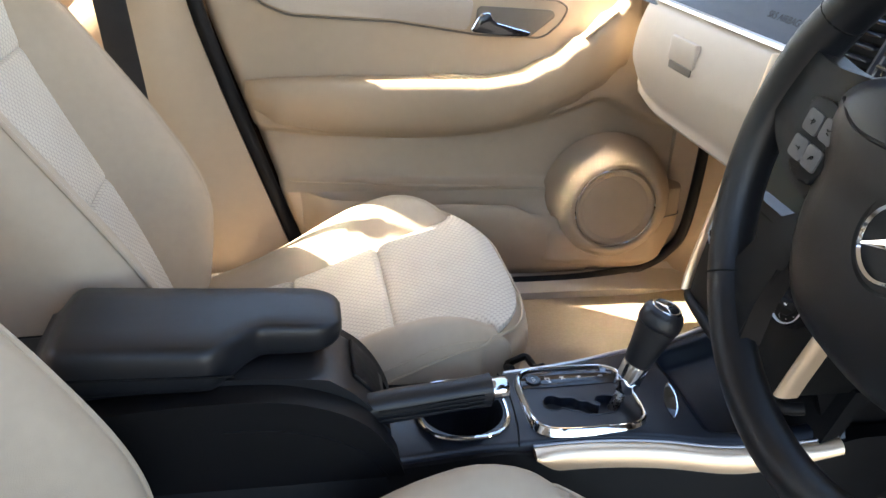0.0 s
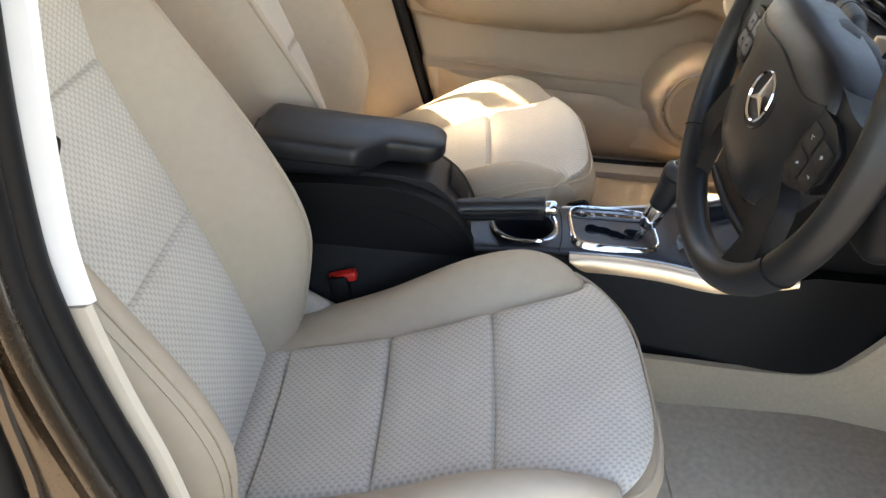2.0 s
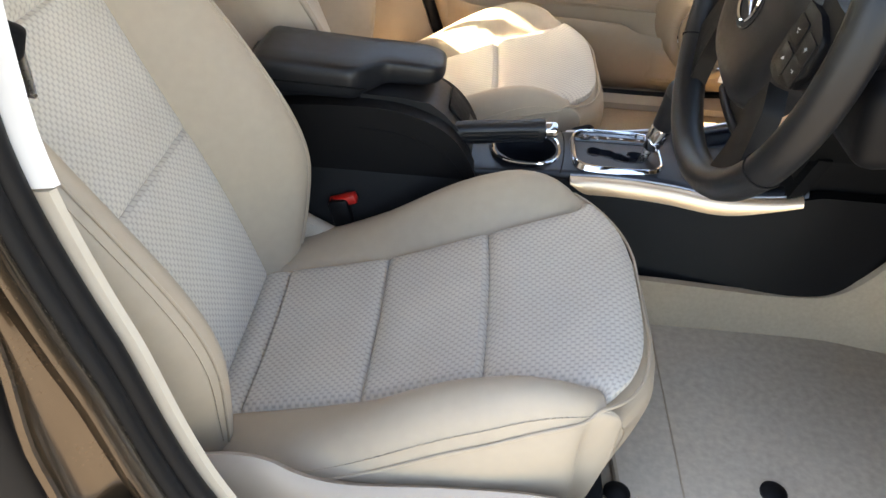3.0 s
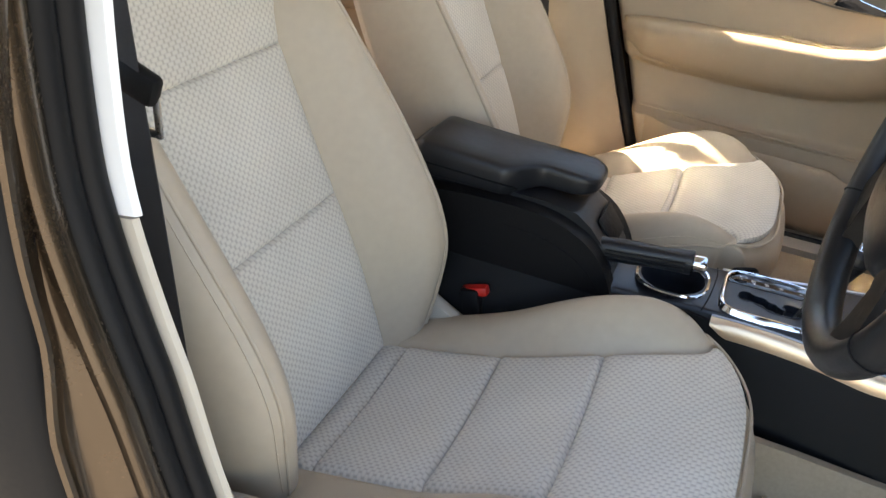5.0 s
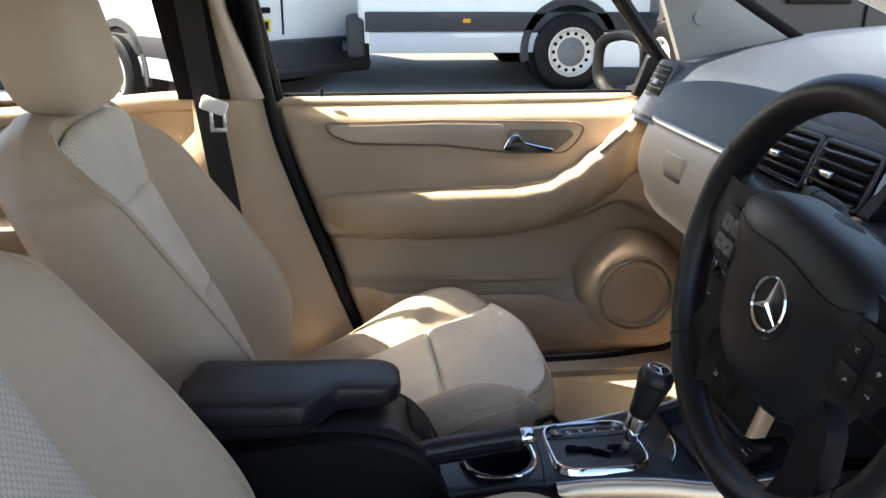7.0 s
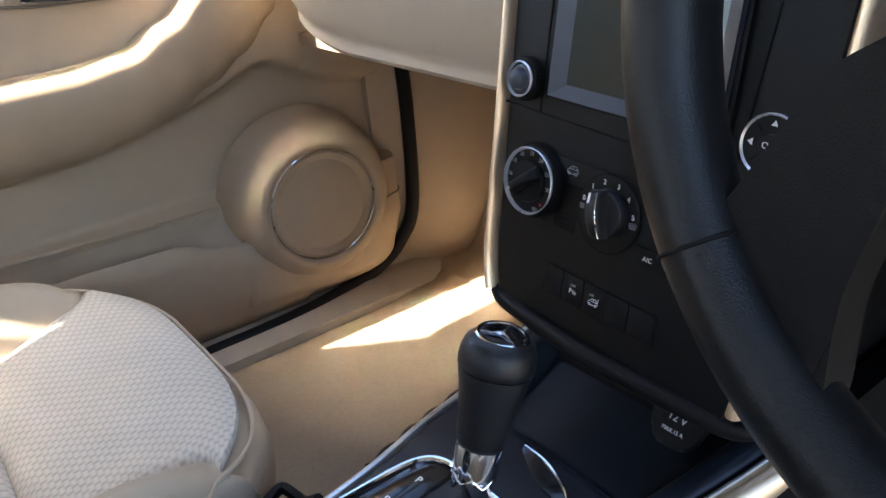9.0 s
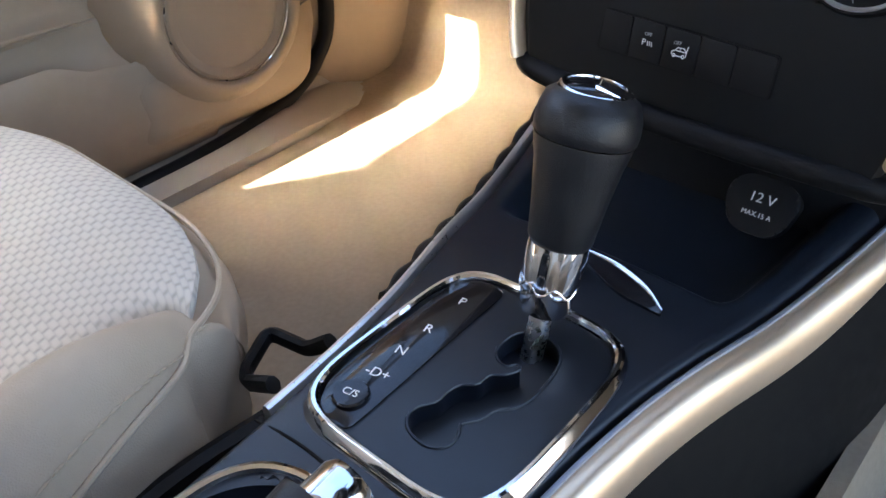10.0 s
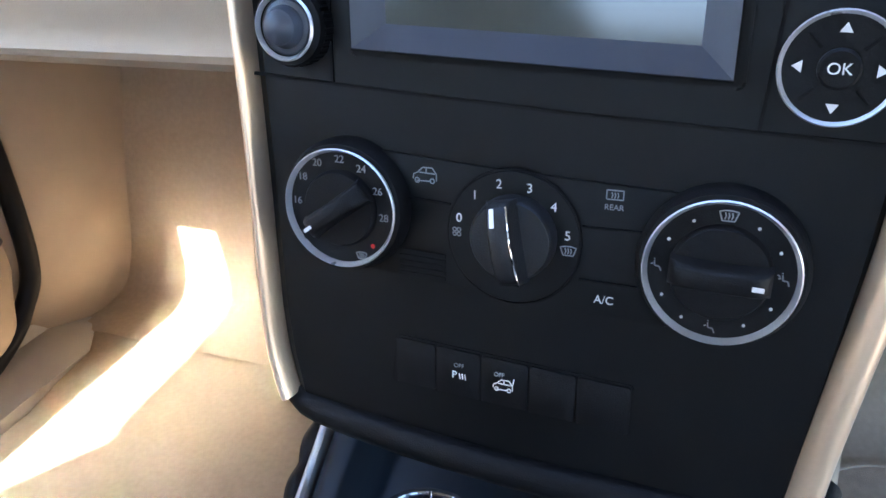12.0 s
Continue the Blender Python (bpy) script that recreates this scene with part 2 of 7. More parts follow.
def loft(sections, closed=True, caps=True, loop=False):
    """Skins rings of equal length. closed: each ring is closed; loop: the last ring joins the first."""
    bm = bmesh.new()
    rings = [[bm.verts.new(p) for p in s] for s in sections]
    pairs = list(zip(rings, rings[1:])) + ([(rings[-1], rings[0])] if loop else [])
    for a, b in pairs:
        n = len(a)
        for i in range(n if closed else n - 1):
            j = (i + 1) % n
            bm.faces.new((a[i], a[j], b[j], b[i]))
    if caps and closed and not loop:
        bm.faces.new(rings[0])
        bm.faces.new(list(reversed(rings[-1])))
    return bm


def prism(poly, place, depth, bevel=0.0, segs=2):
    """A flat polygon (a, b) set into space by place(a, b, d), given a depth."""
    bm = bmesh.new()
    a = [bm.verts.new(place(u, v, 0.0)) for u, v in poly]
    b = [bm.verts.new(place(u, v, depth)) for u, v in poly]
    n = len(poly)
    bm.faces.new(a)
    bm.faces.new(list(reversed(b)))
    for i in range(n):
        j = (i + 1) % n
        bm.faces.new((a[i], b[i], b[j], a[j]))
    if bevel:
        rim = [e for e in bm.edges if (e.verts[0] in b) and (e.verts[1] in b)]
        bmesh.ops.bevel(bm, geom=rim, offset=bevel, segments=segs, profile=0.5, affect="EDGES")
    return bm


def spline(points, n, closed=False):
    """n points along a Catmull-Rom curve through the given ones."""
    pts = [Vector(p) for p in points]
    k = len(pts)
    spans = k if closed else k - 1
    out = []
    total = n if closed else n - 1
    for i in range(n):
        f = i / total * spans
        s = min(int(f), spans - 1)
        t = f - s
        get = (lambda q: pts[q % k]) if closed else (lambda q: pts[max(0, min(k - 1, q))])
        p0, p1, p2, p3 = get(s - 1), get(s), get(s + 1), get(s + 2)
        if not closed and s == 0:
            p0 = p1 * 2 - p2
        if not closed and s == spans - 1:
            p3 = p2 * 2 - p1
        out.append(0.5 * ((2 * p1) + (p2 - p0) * t + (2 * p0 - 5 * p1 + 4 * p2 - p3) * t * t + (3 * p1 - p0 - 3 * p2 + p3) * t ** 3))
    return out


def tube(path, radius, sides=10, closed=False, flat=1.0, up=(0, 0, 1), caps=True):
    """A round or oval bar along a path; radius may be a list, flat squeezes it along up."""
    pts = [Vector(p) for p in path]
    n = len(pts)
    rings = []
    for i, p in enumerate(pts):
        a = pts[(i - 1) % n] if closed or i else pts[i]
        b = pts[(i + 1) % n] if closed or i < n - 1 else pts[i]
        d = (b - a).normalized()
        side = d.cross(Vector(up))
        side = side.normalized() if side.length > 1e-4 else d.orthogonal().normalized()
        top = side.cross(d).normalized()
        r = radius[i] if isinstance(radius, (list, tuple)) else radius
        rings.append([p + side * r * math.cos(2 * math.pi * k / sides) + top * r * flat * math.sin(2 * math.pi * k / sides) for k in range(sides)])
    return loft(rings, loop=closed, caps=caps)


def lathe(profile, centre, axis, n=40, squash=(1, 1), up=(0, 0, 1), caps=True):
    """Turns (radius, height) pairs round an axis."""
    ax = Vector(axis).normalized()
    u = Vector(up) - ax * ax.dot(Vector(up))
    u = u.normalized() if u.length > 1e-4 else ax.orthogonal().normalized()
    v = ax.cross(u)
    c = Vector(centre)
    rings = [[c + ax * h + (u * math.cos(2 * math.pi * k / n) * squash[0] + v * math.sin(2 * math.pi * k / n) * squash[1]) * max(r, 1e-5) for k in range(n)] for r, h in profile]
    return loft(rings, caps=caps)


def ring_of(profile, centre, axis, n=40):
    """A ring: a closed profile turned round an axis, with no lids."""
    return lathe(list(profile) + [profile[0]], centre, axis, n, caps=False)


def flow(x, table):
    """A smooth curve through the (x, y) pairs of a table."""
    if x <= table[0][0]:
        return table[0][1]
    if x >= table[-1][0]:
        return table[-1][1]
    for i in range(len(table) - 1):
        (x0, y0), (x1, y1) = table[i], table[i + 1]
        if x <= x1:
            xa, ya = table[max(0, i - 1)]
            xb, yb = table[min(len(table) - 1, i + 2)]
            h = x1 - x0
            m0, m1 = (y1 - ya) / (x1 - xa) * h, (yb - y0) / (xb - x0) * h
            t = (x - x0) / h
            return (2 * t ** 3 - 3 * t * t + 1) * y0 + (t ** 3 - 2 * t * t + t) * m0 + (3 * t * t - 2 * t ** 3) * y1 + (t ** 3 - t * t) * m1


def sheet(fn, us, vs, thick=None, uv=None):
    """A grid fn(u, v); thick: a vector function that gives the way back, for a closed slab; uv: metres on the panel."""
    bm = bmesh.new()
    lay = bm.loops.layers.uv.new("UVMap") if uv else None
    grid = [[bm.verts.new(fn(u, v)) for v in vs] for u in us]
    for i in range(len(us) - 1):
        for j in range(len(vs) - 1):
            f = bm.faces.new((grid[i][j], grid[i + 1][j], grid[i + 1][j + 1], grid[i][j + 1]))
            if uv:
                for lp, (a, b) in zip(f.loops, ((i, j), (i + 1, j), (i + 1, j + 1), (i, j + 1))):
                    lp[lay].uv = uv(us[a], vs[b])
    if thick:
        back = [[bm.verts.new(Vector(fn(u, v)) + Vector(thick(u, v))) for v in vs] for u in us]
        nu, nv = len(us), len(vs)
        for i in range(nu - 1):
            for j in range(nv - 1):
                bm.faces.new((back[i][j], back[i][j + 1], back[i + 1][j + 1], back[i + 1][j]))
        for i in range(nu - 1):
            for j in (0, nv - 1):
                bm.faces.new((grid[i][j], grid[i + 1][j], back[i + 1][j], back[i][j]))
        for j in range(nv - 1):
            for i in (0, nu - 1):
                bm.faces.new((grid[i][j], grid[i][j + 1], back[i][j + 1], back[i][j]))
    return bm


def lin(a, b, n):
    return [a + (b - a) * i / (n - 1) for i in range(n)]


def interp(x, table):
    """Straight lines between the (x, y) pairs of a table."""
    if x <= table[0][0]:
        return table[0][1]
    for (x0, y0), (x1, y1) in zip(table, table[1:]):
        if x <= x1:
            return y0 + (y1 - y0) * (x - x0) / (x1 - x0)
    return table[-1][1]


def ease(x, a, b):
    t = min(1, max(0, (x - a) / (b - a)))
    return t * t * (3 - 2 * t)


def smooth_interp(x, table):
    if x <= table[0][0]:
        return table[0][1]
    for (x0, y0), (x1, y1) in zip(table, table[1:]):
        if x <= x1:
            return y0 + (y1 - y0) * ease(x, x0, x1)
    return table[-1][1]


def letters(name, text, size, at, right, up, mat, parent, depth=0.0006):
    """Raised lettering in the built-in font, centred at a place on a surface."""
    cu = bpy.data.curves.new("lettering", "FONT")
    cu.body, cu.size, cu.extrude = text, size, depth
    cu.align_x, cu.align_y = "CENTER", "CENTER"
    tmp = new("lettering", cu)
    dg = bpy.context.evaluated_depsgraph_get()
    dg.update()
    me = bpy.data.meshes.new_from_object(tmp.evaluated_get(dg))
    bpy.data.objects.remove(tmp)
    r = Vector(right).normalized()
    u = Vector(up)
    u = (u - r * u.dot(r)).normalized()
    m = Matrix((r, u, r.cross(u))).transposed().to_4x4()
    m.translation = at
    me.transform(m)
    me.materials.clear()
    me.materials.append(mat)
    ob = new(name, me)
    ob.parent = parent
    ob.matrix_parent_inverse = BASE.get(parent.name, Matrix()).inverted()
    return ob


def rounded(poly, r=0.02, n=5):
    """Rounds the corners of a polygon."""
    out = []
    k = len(poly)
    for i in range(k):
        p0, p1, p2 = Vector(poly[i - 1]), Vector(poly[i]), Vector(poly[(i + 1) % k])
        a, b = (p0 - p1), (p2 - p1)
        q = min(r, a.length * 0.45, b.length * 0.45)
        s, e = p1 + a.normalized() * q, p1 + b.normalized() * q
        for j in range(n):
            t = j / (n - 1)
            out.append(tuple((1 - t) ** 2 * s + 2 * t * (1 - t) * p1 + t * t * e))
    return out

# ---- ground and car shell ----
def ground_z(y, x=0.0):
    """The car park rises gently away from the car and falls off behind it."""
    return 0.10 + 0.033 * max(-8, min(y, 20)) - 0.22 * ease(x, -0.3, -1.2) * ease(y, 4.5, 6.0) - 0.76 * ease(x, -3.6, -5.0) * ease(y, 4.5, 9.0)


structure("ground", sheet(lambda u, v: (u, v, ground_z(v, u)), [-400, -60, -20, -12, -8, -6, -5, -4.6, -4.3, -4, -3.6, -3, -2, -1.2, -1, -0.75, -0.5, -0.3, 0, 2, 4, 8, 20, 60, 400], [-300, -60, -20, -8, -4, -2, 0, 2, 4, 5, 6, 7, 8, 9, 11, 14, 20, 60, 300]), ASPHALT, "sunlit grey asphalt of a car park", "ground")

# floor pan: passenger side, driver side, tunnel and sills
structure("floor", box(-0.35, 0, 0.44, 2.2, 1.36, 0.04, 0.004), CARPET, "beige carpeted car floor", "floor")


def footwell_front(u, v):
    """The toe board: floor turning up into the bulkhead."""
    pts = [(0.54, 0.462), (0.612, 0.467), (0.640, 0.505), (0.656, 0.59), (0.695, 0.76), (0.74, 0.95)]
    p = spline([(x, 0, z) for x, z in pts], 24)[u]
    return (p.x, v, p.z)


structure("toe_board", sheet(footwell_front, list(range(24)), lin(-0.66, 0.66, 8), thick=lambda u, v: (0.03, 0, -0.02)), CARPET, "beige carpet rising to the bulkhead", "wall")
structure("bulkhead", box(0.80, 0, 0.9, 0.03, 1.4, 0.55), BLACK_MATT, "dark bulkhead behind the dashboard", "wall")


def kick_panel(name, sg):
    """Beige side trim ahead of the door opening, down to the sill."""
    def at(u, v):
        x = 0.468 + 0.314 * u
        z = 0.46 + 0.52 * v
        y = 0.690 - 0.048 * math.sin(math.pi * u * 0.8) - 0.05 * ease(u, 0.55, 1.0) + 0.012 * ease(v, 0.2, 0)
        return (x, sg * y, z)
    structure(name, sheet(at, lin(0, 1, 14), lin(0, 1, 12), thick=lambda u, v: (0, sg * 0.04, 0)), BEIGE, "beige footwell side trim", "wall trim")


kick_panel("kick_panel_left", 1)
kick_panel("kick_panel_right", -1)


def sill(name, sg):
    sec = [(0.60, 0.455), (0.60, 0.475), (0.625, 0.487), (0.665, 0.49), (0.672, 0.502), (0.70, 0.505), (0.74, 0.49), (0.76, 0.45), (0.75, 0.33), (0.70, 0.30), (0.60, 0.33)]
    rings = [[(x, sg * y, z) for y, z in sec] for x in (-0.62, -0.3, 0.0, 0.3, 0.40)] + [[(x, sg * (y + 0.012 * k), z - 0.012 * k) for y, z in sec] for x, k in ((0.45, 0.7), (0.50, 1.1), (0.58, 2.6))]
    structure(name, loft(rings), BEIGE_PALE, "beige plastic door sill trim", "door sill")
    structure(name + "_seal", tube([(x, sg * 0.676, 0.507) for x in lin(-0.4, 0.46, 10)], 0.009, 8), RUBBER, "black rubber door seal", "door seal")


sill("sill_left", 1)
sill("sill_right", -1)

# body sides outside, roof, tail and glass
def roof_at(u, v):
    x = -1.75 + 1.83 * u
    z = 1.50 - 0.09 * (2 * v - 1) ** 4 - 0.09 * ease(u, 0.7, 1.0) - 0.06 * ease(u, 0.25, 0)
    return (x, 0.62 * (2 * v - 1), z)


structure("roof", sheet(roof_at, lin(0, 1, 16), lin(0, 1, 14), thick=lambda u, v: (0, 0, 0.05)), HEADLINER, "pale headliner under the car roof", "ceiling")
structure("tailgate", box(-1.80, 0, 0.85, 0.06, 1.3, 0.6, 0.02), BEIGE, "beige tailgate trim", "wall")
# Unseen side walls, added to darken the rear of the cabin.
for side_, sg_ in (("left", 1), ("right", -1)):
    structure("rear_quarter_" + side_, sheet(lambda u, v: (-1.80 + 0.36 * u, sg_ * (0.70 - 0.10 * ease(v, 0.6, 1.0)), 0.44 + 0.99 * v), lin(0, 1, 4), lin(0, 1, 12), thick=lambda u, v: (0, sg_ * 0.03, 0)), BEIGE, "added beige wall that keeps daylight off the car's rear", "wall trim")


def pillar(name, pts, wide, deep, mat, label, sides=8):
    """A slanting post with a rounded oblong section; wide runs along the car."""
    path = spline(pts, 14)
    rings = []
    for p in path:
        a = 2 * math.pi
        ring = []
        for k in range(16):
            c, s = math.cos(a * k / 16), math.sin(a * k / 16)
            ring.append(p + Vector((math.copysign(abs(c) ** 0.5, c) * wide / 2, math.copysign(abs(s) ** 0.5, s) * deep / 2, 0)))
        rings.append(ring)
    return structure(name, loft(rings), mat, label, "pillar")


# left side: pillars between the windows
def a_pillar_left():
    """A broad corner panel over the dashboard that runs up into a slim post."""
    root = thing("a_pillar_left", (0.5, 0.65, 1.15), "grey windscreen pillar trim with a black glass edge", "pillar", kind="structure")
    def at(u, v):
        z = 1.14 + 0.21 * v
        rear, fore = 0.402 - 0.484 * (z - 1.14), 0.735 - 1.93 * (z - 1.14) * (1 - 0.06 * v)
        return (rear + (fore - rear) * u, 0.655 - 0.2 * (z - 1.14) - 0.012 * math.sin(math.pi * u), z)
    part("corner_panel", sheet(at, lin(0, 1, 14), lin(0, 1, 12), thick=lambda u, v: (0, 0.02, 0)), PILLAR_GREY, root, "wide grey corner panel")
    part("post", tube(spline([(0.335, 0.625, 1.325), (0.26, 0.61, 1.36), (0.06, 0.585, 1.44)], 12), 0.03, 12), PILLAR_GREY, root, "slim grey post")
    part("glass_edge", tube(spline([Vector(at(1, v)) + Vector((0.012, 0.012, 0.006)) for v in (0, 0.3, 0.6, 0.9)], 14), 0.013, 10), BLACK_MATT, root, "black windscreen edge")
    part("airbag_mark", lathe([(0.018, 0), (0.017, 0.0015), (0, 0.0012)], Vector(at(0.36, 0.5)) + Vector((0, -0.001, 0)), (0, -1, -0.2), 24), PILLAR_GREY, root, "round airbag mark")
    return root


a_pillar_left()
pillar("a_pillar_right", [(0.62, -0.68, 1.10), (0.40, -0.655, 1.28), (0.06, -0.58, 1.44)], 0.09, 0.05, BEIGE_PALE, "pale windscreen pillar trim")
pillar("c_pillar_left", [(-1.43, 0.70, 1.0), (-1.46, 0.66, 1.2), (-1.5, 0.57, 1.46)], 0.07, 0.05, BEIGE, "beige rear pillar trim")
pillar("c_pillar_right", [(-1.43, -0.70, 1.0), (-1.46, -0.66, 1.2), (-1.5, -0.57, 1.46)], 0.07, 0.05, BEIGE, "beige rear pillar trim")
structure("roof_rail_left", tube([(-1.6, 0.60, 1.44), (-0.8, 0.60, 1.455), (-0.2, 0.60, 1.45), (0.06, 0.595, 1.44)], 0.028, 10), HEADLINER, "pale trim over the windows", "trim")
structure("roof_rail_right", tube([(-1.6, -0.60, 1.44), (-0.8, -0.60, 1.455), (-0.2, -0.60, 1.45), (0.06, -0.595, 1.44)], 0.028, 10), HEADLINER, "pale trim over the door opening", "trim")


def b_pillar_left():
    root = thing("b_pillar_left", (-0.45, 0.66, 0.5), "beige and black pillar trim between the doors", "pillar", kind="structure")
    # lower trim: narrow at the top, broad and forward at the foot
    def at(u, v):
        z = 0.50 + 0.585 * v
        # Hidden rear edge reaches back low down to block sun beside the seat.
        rear = -0.595 - 0.07 * ease(z, 1.02, 0.96)
        front = flow(z, [(0.50, -0.275), (0.60, -0.311), (0.736, -0.360), (0.87, -0.407), (1.0, -0.447), (1.09, -0.462)])
        x = rear + (front - rear) * u
        y = 0.655 - 0.022 * math.sin(math.pi * min(1, u * 1.1)) + 0.03 * ease(u, 0.75, 1)
        return (x, y, z)
    part("lower_trim", sheet(at, lin(0, 1, 12), lin(0, 1, 20), thick=lambda u, v: (0, 0.04, 0)), BEIGE, root, "beige plastic lower pillar trim")
    def up(u, v):
        z = 1.085 + 0.37 * v
        edge = -0.523 - 0.044 * v
        fore = -0.457 - 0.127 * min(v, 0.45) - 0.045 * max(0, v - 0.45)
        x = edge + (fore - edge) * u if u > 0 else edge + 0.10 * u
        y = 0.665 - 0.085 * v - 0.02 * math.sin(math.pi * max(0, u))
        return (x, y, z)
    part("upper_trim", sheet(lambda u, v: up(u, v), lin(0, 1, 8), lin(0, 1, 10), thick=lambda u, v: (0, 0.035, 0)), TAUPE, root, "pale taupe upper pillar trim")
    part("belt_cover", sheet(lambda u, v: Vector(up(u - 0.98, v)) + Vector((0, -0.003, 0)), lin(0, 1, 8), lin(0, 1, 10), thick=lambda u, v: (0, 0.04, 0)), BLACK_MATT, root, "black upper belt cover")
    def outer(u, v):
        z = 1.075 + 0.38 * v
        rear = -0.585 - 0.05 * v
        return (rear + (-0.442 - 0.065 * v - rear) * u, 0.742 - 0.33 * (z - 1.07), z)
    part("outer_panel", sheet(outer, lin(0, 1, 3), lin(0, 1, 6), thick=lambda u, v: (0, 0.02, 0)), BLACK_MATT, root, "dark frame panel between the windows")
    path = [(-0.262, 0.70, 0.50), (-0.298, 0.698, 0.60), (-0.347, 0.696, 0.736), (-0.394, 0.694, 0.87), (-0.434, 0.69, 1.0), (-0.453, 0.685, 1.10), (-0.472, 0.66, 1.25), (-0.50, 0.60, 1.45)]
    part("door_seal", tube(spline(path, 40), 0.013, 10, up=(0, 1, 0)), RUBBER, root, "black rubber door seal")
    return root


b_pillar_left()


def seat_belt(name, sg, top, low, tongue, label):
    """Webbing that hangs down the pillar, with its tongue."""
    root = thing(name, low, label, "seat belt", "front seat belts")
    path = spline([top, tuple((Vector(top) * 0.5 + Vector(tongue) * 0.5) + Vector((0, -0.003 * sg, 0))), tongue, low], 40)
    rings = []
    for p in path:
        rings.append([p + Vector((0.024, 0, 0)), p + Vector((0.024, sg * -0.0015, 0)), p + Vector((-0.024, sg * -0.0015, 0)), p + Vector((-0.024, 0, 0))])
    part("webbing", loft(rings), WEBBING, root, "black belt webbing")
    if sg < 0:
        part("height_guide", lathe([(0.017, 0), (0.017, 0.012), (0.0145, 0.020), (0.008, 0.024), (0, 0.025)], (-0.507, -0.647, 1.207), (0.25, 1, 0), 24, squash=(1.1, 0.9)), BLACK, root, "black belt guide")
    t = Vector(tongue)
    body = part("tongue_grip", box(t.x + 0.012, t.y - sg * 0.006, t.z, 0.05, 0.016, 0.028, 0.006, m=Matrix.Rotation(radians(20), 4, "Y")), BLACK if sg < 0 else WHITE_TRIM, root, "moulded tongue grip")
    for dx in (-0.012, 0.012):
        part("tongue_side", box(t.x + 0.018 + dx, t.y - sg * 0.009, t.z - 0.028, 0.007, 0.003, 0.034, 0.001), STEEL, body, "steel tongue")
    part("tongue_end", box(t.x + 0.018, t.y - sg * 0.009, t.z - 0.046, 0.031, 0.003, 0.008, 0.001), STEEL, body, "steel tongue")
    return root


seat_belt("seat_belt", 1, (-0.585, 0.60, 1.38), (-0.50, 0.60, 0.56), (-0.555, 0.592, 1.085), "black seat belt hanging with a pale tongue by the pillar")

# ---- right-hand door frame, seen edge on ----
def right_frame():
    root = thing("b_pillar_right", (-0.47, -0.72, 0.35), "bronze painted door pillar with seals, latch striker and trims", "pillar", kind="structure")
    line = [(1.46, -0.450), (1.31, -0.442), (1.226, -0.446), (1.134, -0.453), (1.047, -0.455), (1.001, -0.450), (0.953, -0.440), (0.90, -0.426), (0.863, -0.415), (0.77, -0.394), (0.70, -0.373), (0.60, -0.328), (0.52, -0.28), (0.46, -0.2)]
    table = sorted(line)

    def edge_x(z):
        return flow(z, table)
    zs_hi, zs_lo = lin(1.0, 1.46, 24), lin(0.46, 0.997, 34)

    def strip(zs, sec):
        return loft([[(edge_x(z) + a, -b, z) for a, b in sec] for z in zs])
    part("upper_trim", strip(zs_hi, [(-0.0145, 0.692), (-0.003, 0.689), (0.0, 0.684), (-0.031, 0.660), (-0.13, 0.655), (-0.13, 0.69)]), WHITE_TRIM, root, "white upper pillar trim")
    part("lower_trim", strip(zs_lo, [(-0.0145, 0.691), (-0.007, 0.689), (-0.004, 0.684), (-0.034, 0.660), (-0.13, 0.655), (-0.13, 0.69)]), BEIGE_PALE, root, "cream lower pillar trim")
    zs = lin(0.46, 1.46, 60)
    part("door_seal", tube([(edge_x(z) - 0.024, -0.701, z) for z in zs], 0.0125, 14, up=(0, 1, 0)), RUBBER, root, "black rubber door seal")
    part("seal_lip", tube([(edge_x(z) - 0.026, -0.7215, z) for z in zs], 0.0120, 14, up=(0, 1, 0)), RUBBER, root, "black seal lip")
    # painted jamb: a rolled front crease, a hollow face turned forward, and a second crease
    rings = []
    for z in lin(0.32, 1.46, 60):
        e = edge_x(max(z, 0.46)) - 0.017
        far = flow(z, [(0.32, -0.37), (0.60, -0.418), (0.708, -0.441), (0.783, -0.452), (0.85, -0.460), (0.91, -0.465), (1.0, -0.472), (1.088, -0.467), (1.163, -0.457), (1.243, -0.439), (1.46, -0.43)]) + 0.007
        k = 0.775 + 0.015 * ease(z, 0.95, 0.85)
        sec = [(e - 0.012, 0.715), (e + 0.001, 0.736), (e + 0.004, 0.744), (e + 0.0045, 0.750), (e + 0.001, 0.756), (e - 0.005, 0.7565), (e - 0.009, 0.7535)]
        for t in (0.12, 0.25, 0.38, 0.5, 0.62, 0.75, 0.88):
            sec.append((e - 0.009 + (far - e + 0.005) * t - 0.006 * math.sin(math.pi * t), 0.7535 + (k - 0.7575) * t - 0.003 * math.sin(math.pi * t)))
        sec += [(far - 0.002, k - 0.004), (far + 0.002, k - 0.002), (far + 0.002, k + 0.002), (far - 0.002, k + 0.004), (far - 0.006, k + 0.001), (far - 0.008, k - 0.012), (far - 0.03, 0.715)]
        rings.append([(x, -y, z) for x, y in sec])
    part("painted_pillar", loft(rings), BRONZE, root, "bronze metallic painted pillar", angle=0.9)
    # latch striker on the pillar
    c = Vector((-0.421, -0.771, 0.736))
    face = Vector((0.64, -0.77, 0.05)).normalized()
    along = face.cross(Vector((0.12, 0, 1))).normalized()
    up = along.cross(face)
    place = Matrix.Translation(c) @ Matrix((along, up, face)).transposed().to_4x4() @ Matrix.Scale(0.8, 4)

    def set_on(bm):
        bmesh.ops.transform(bm, matrix=place, verts=bm.verts)
        return bm
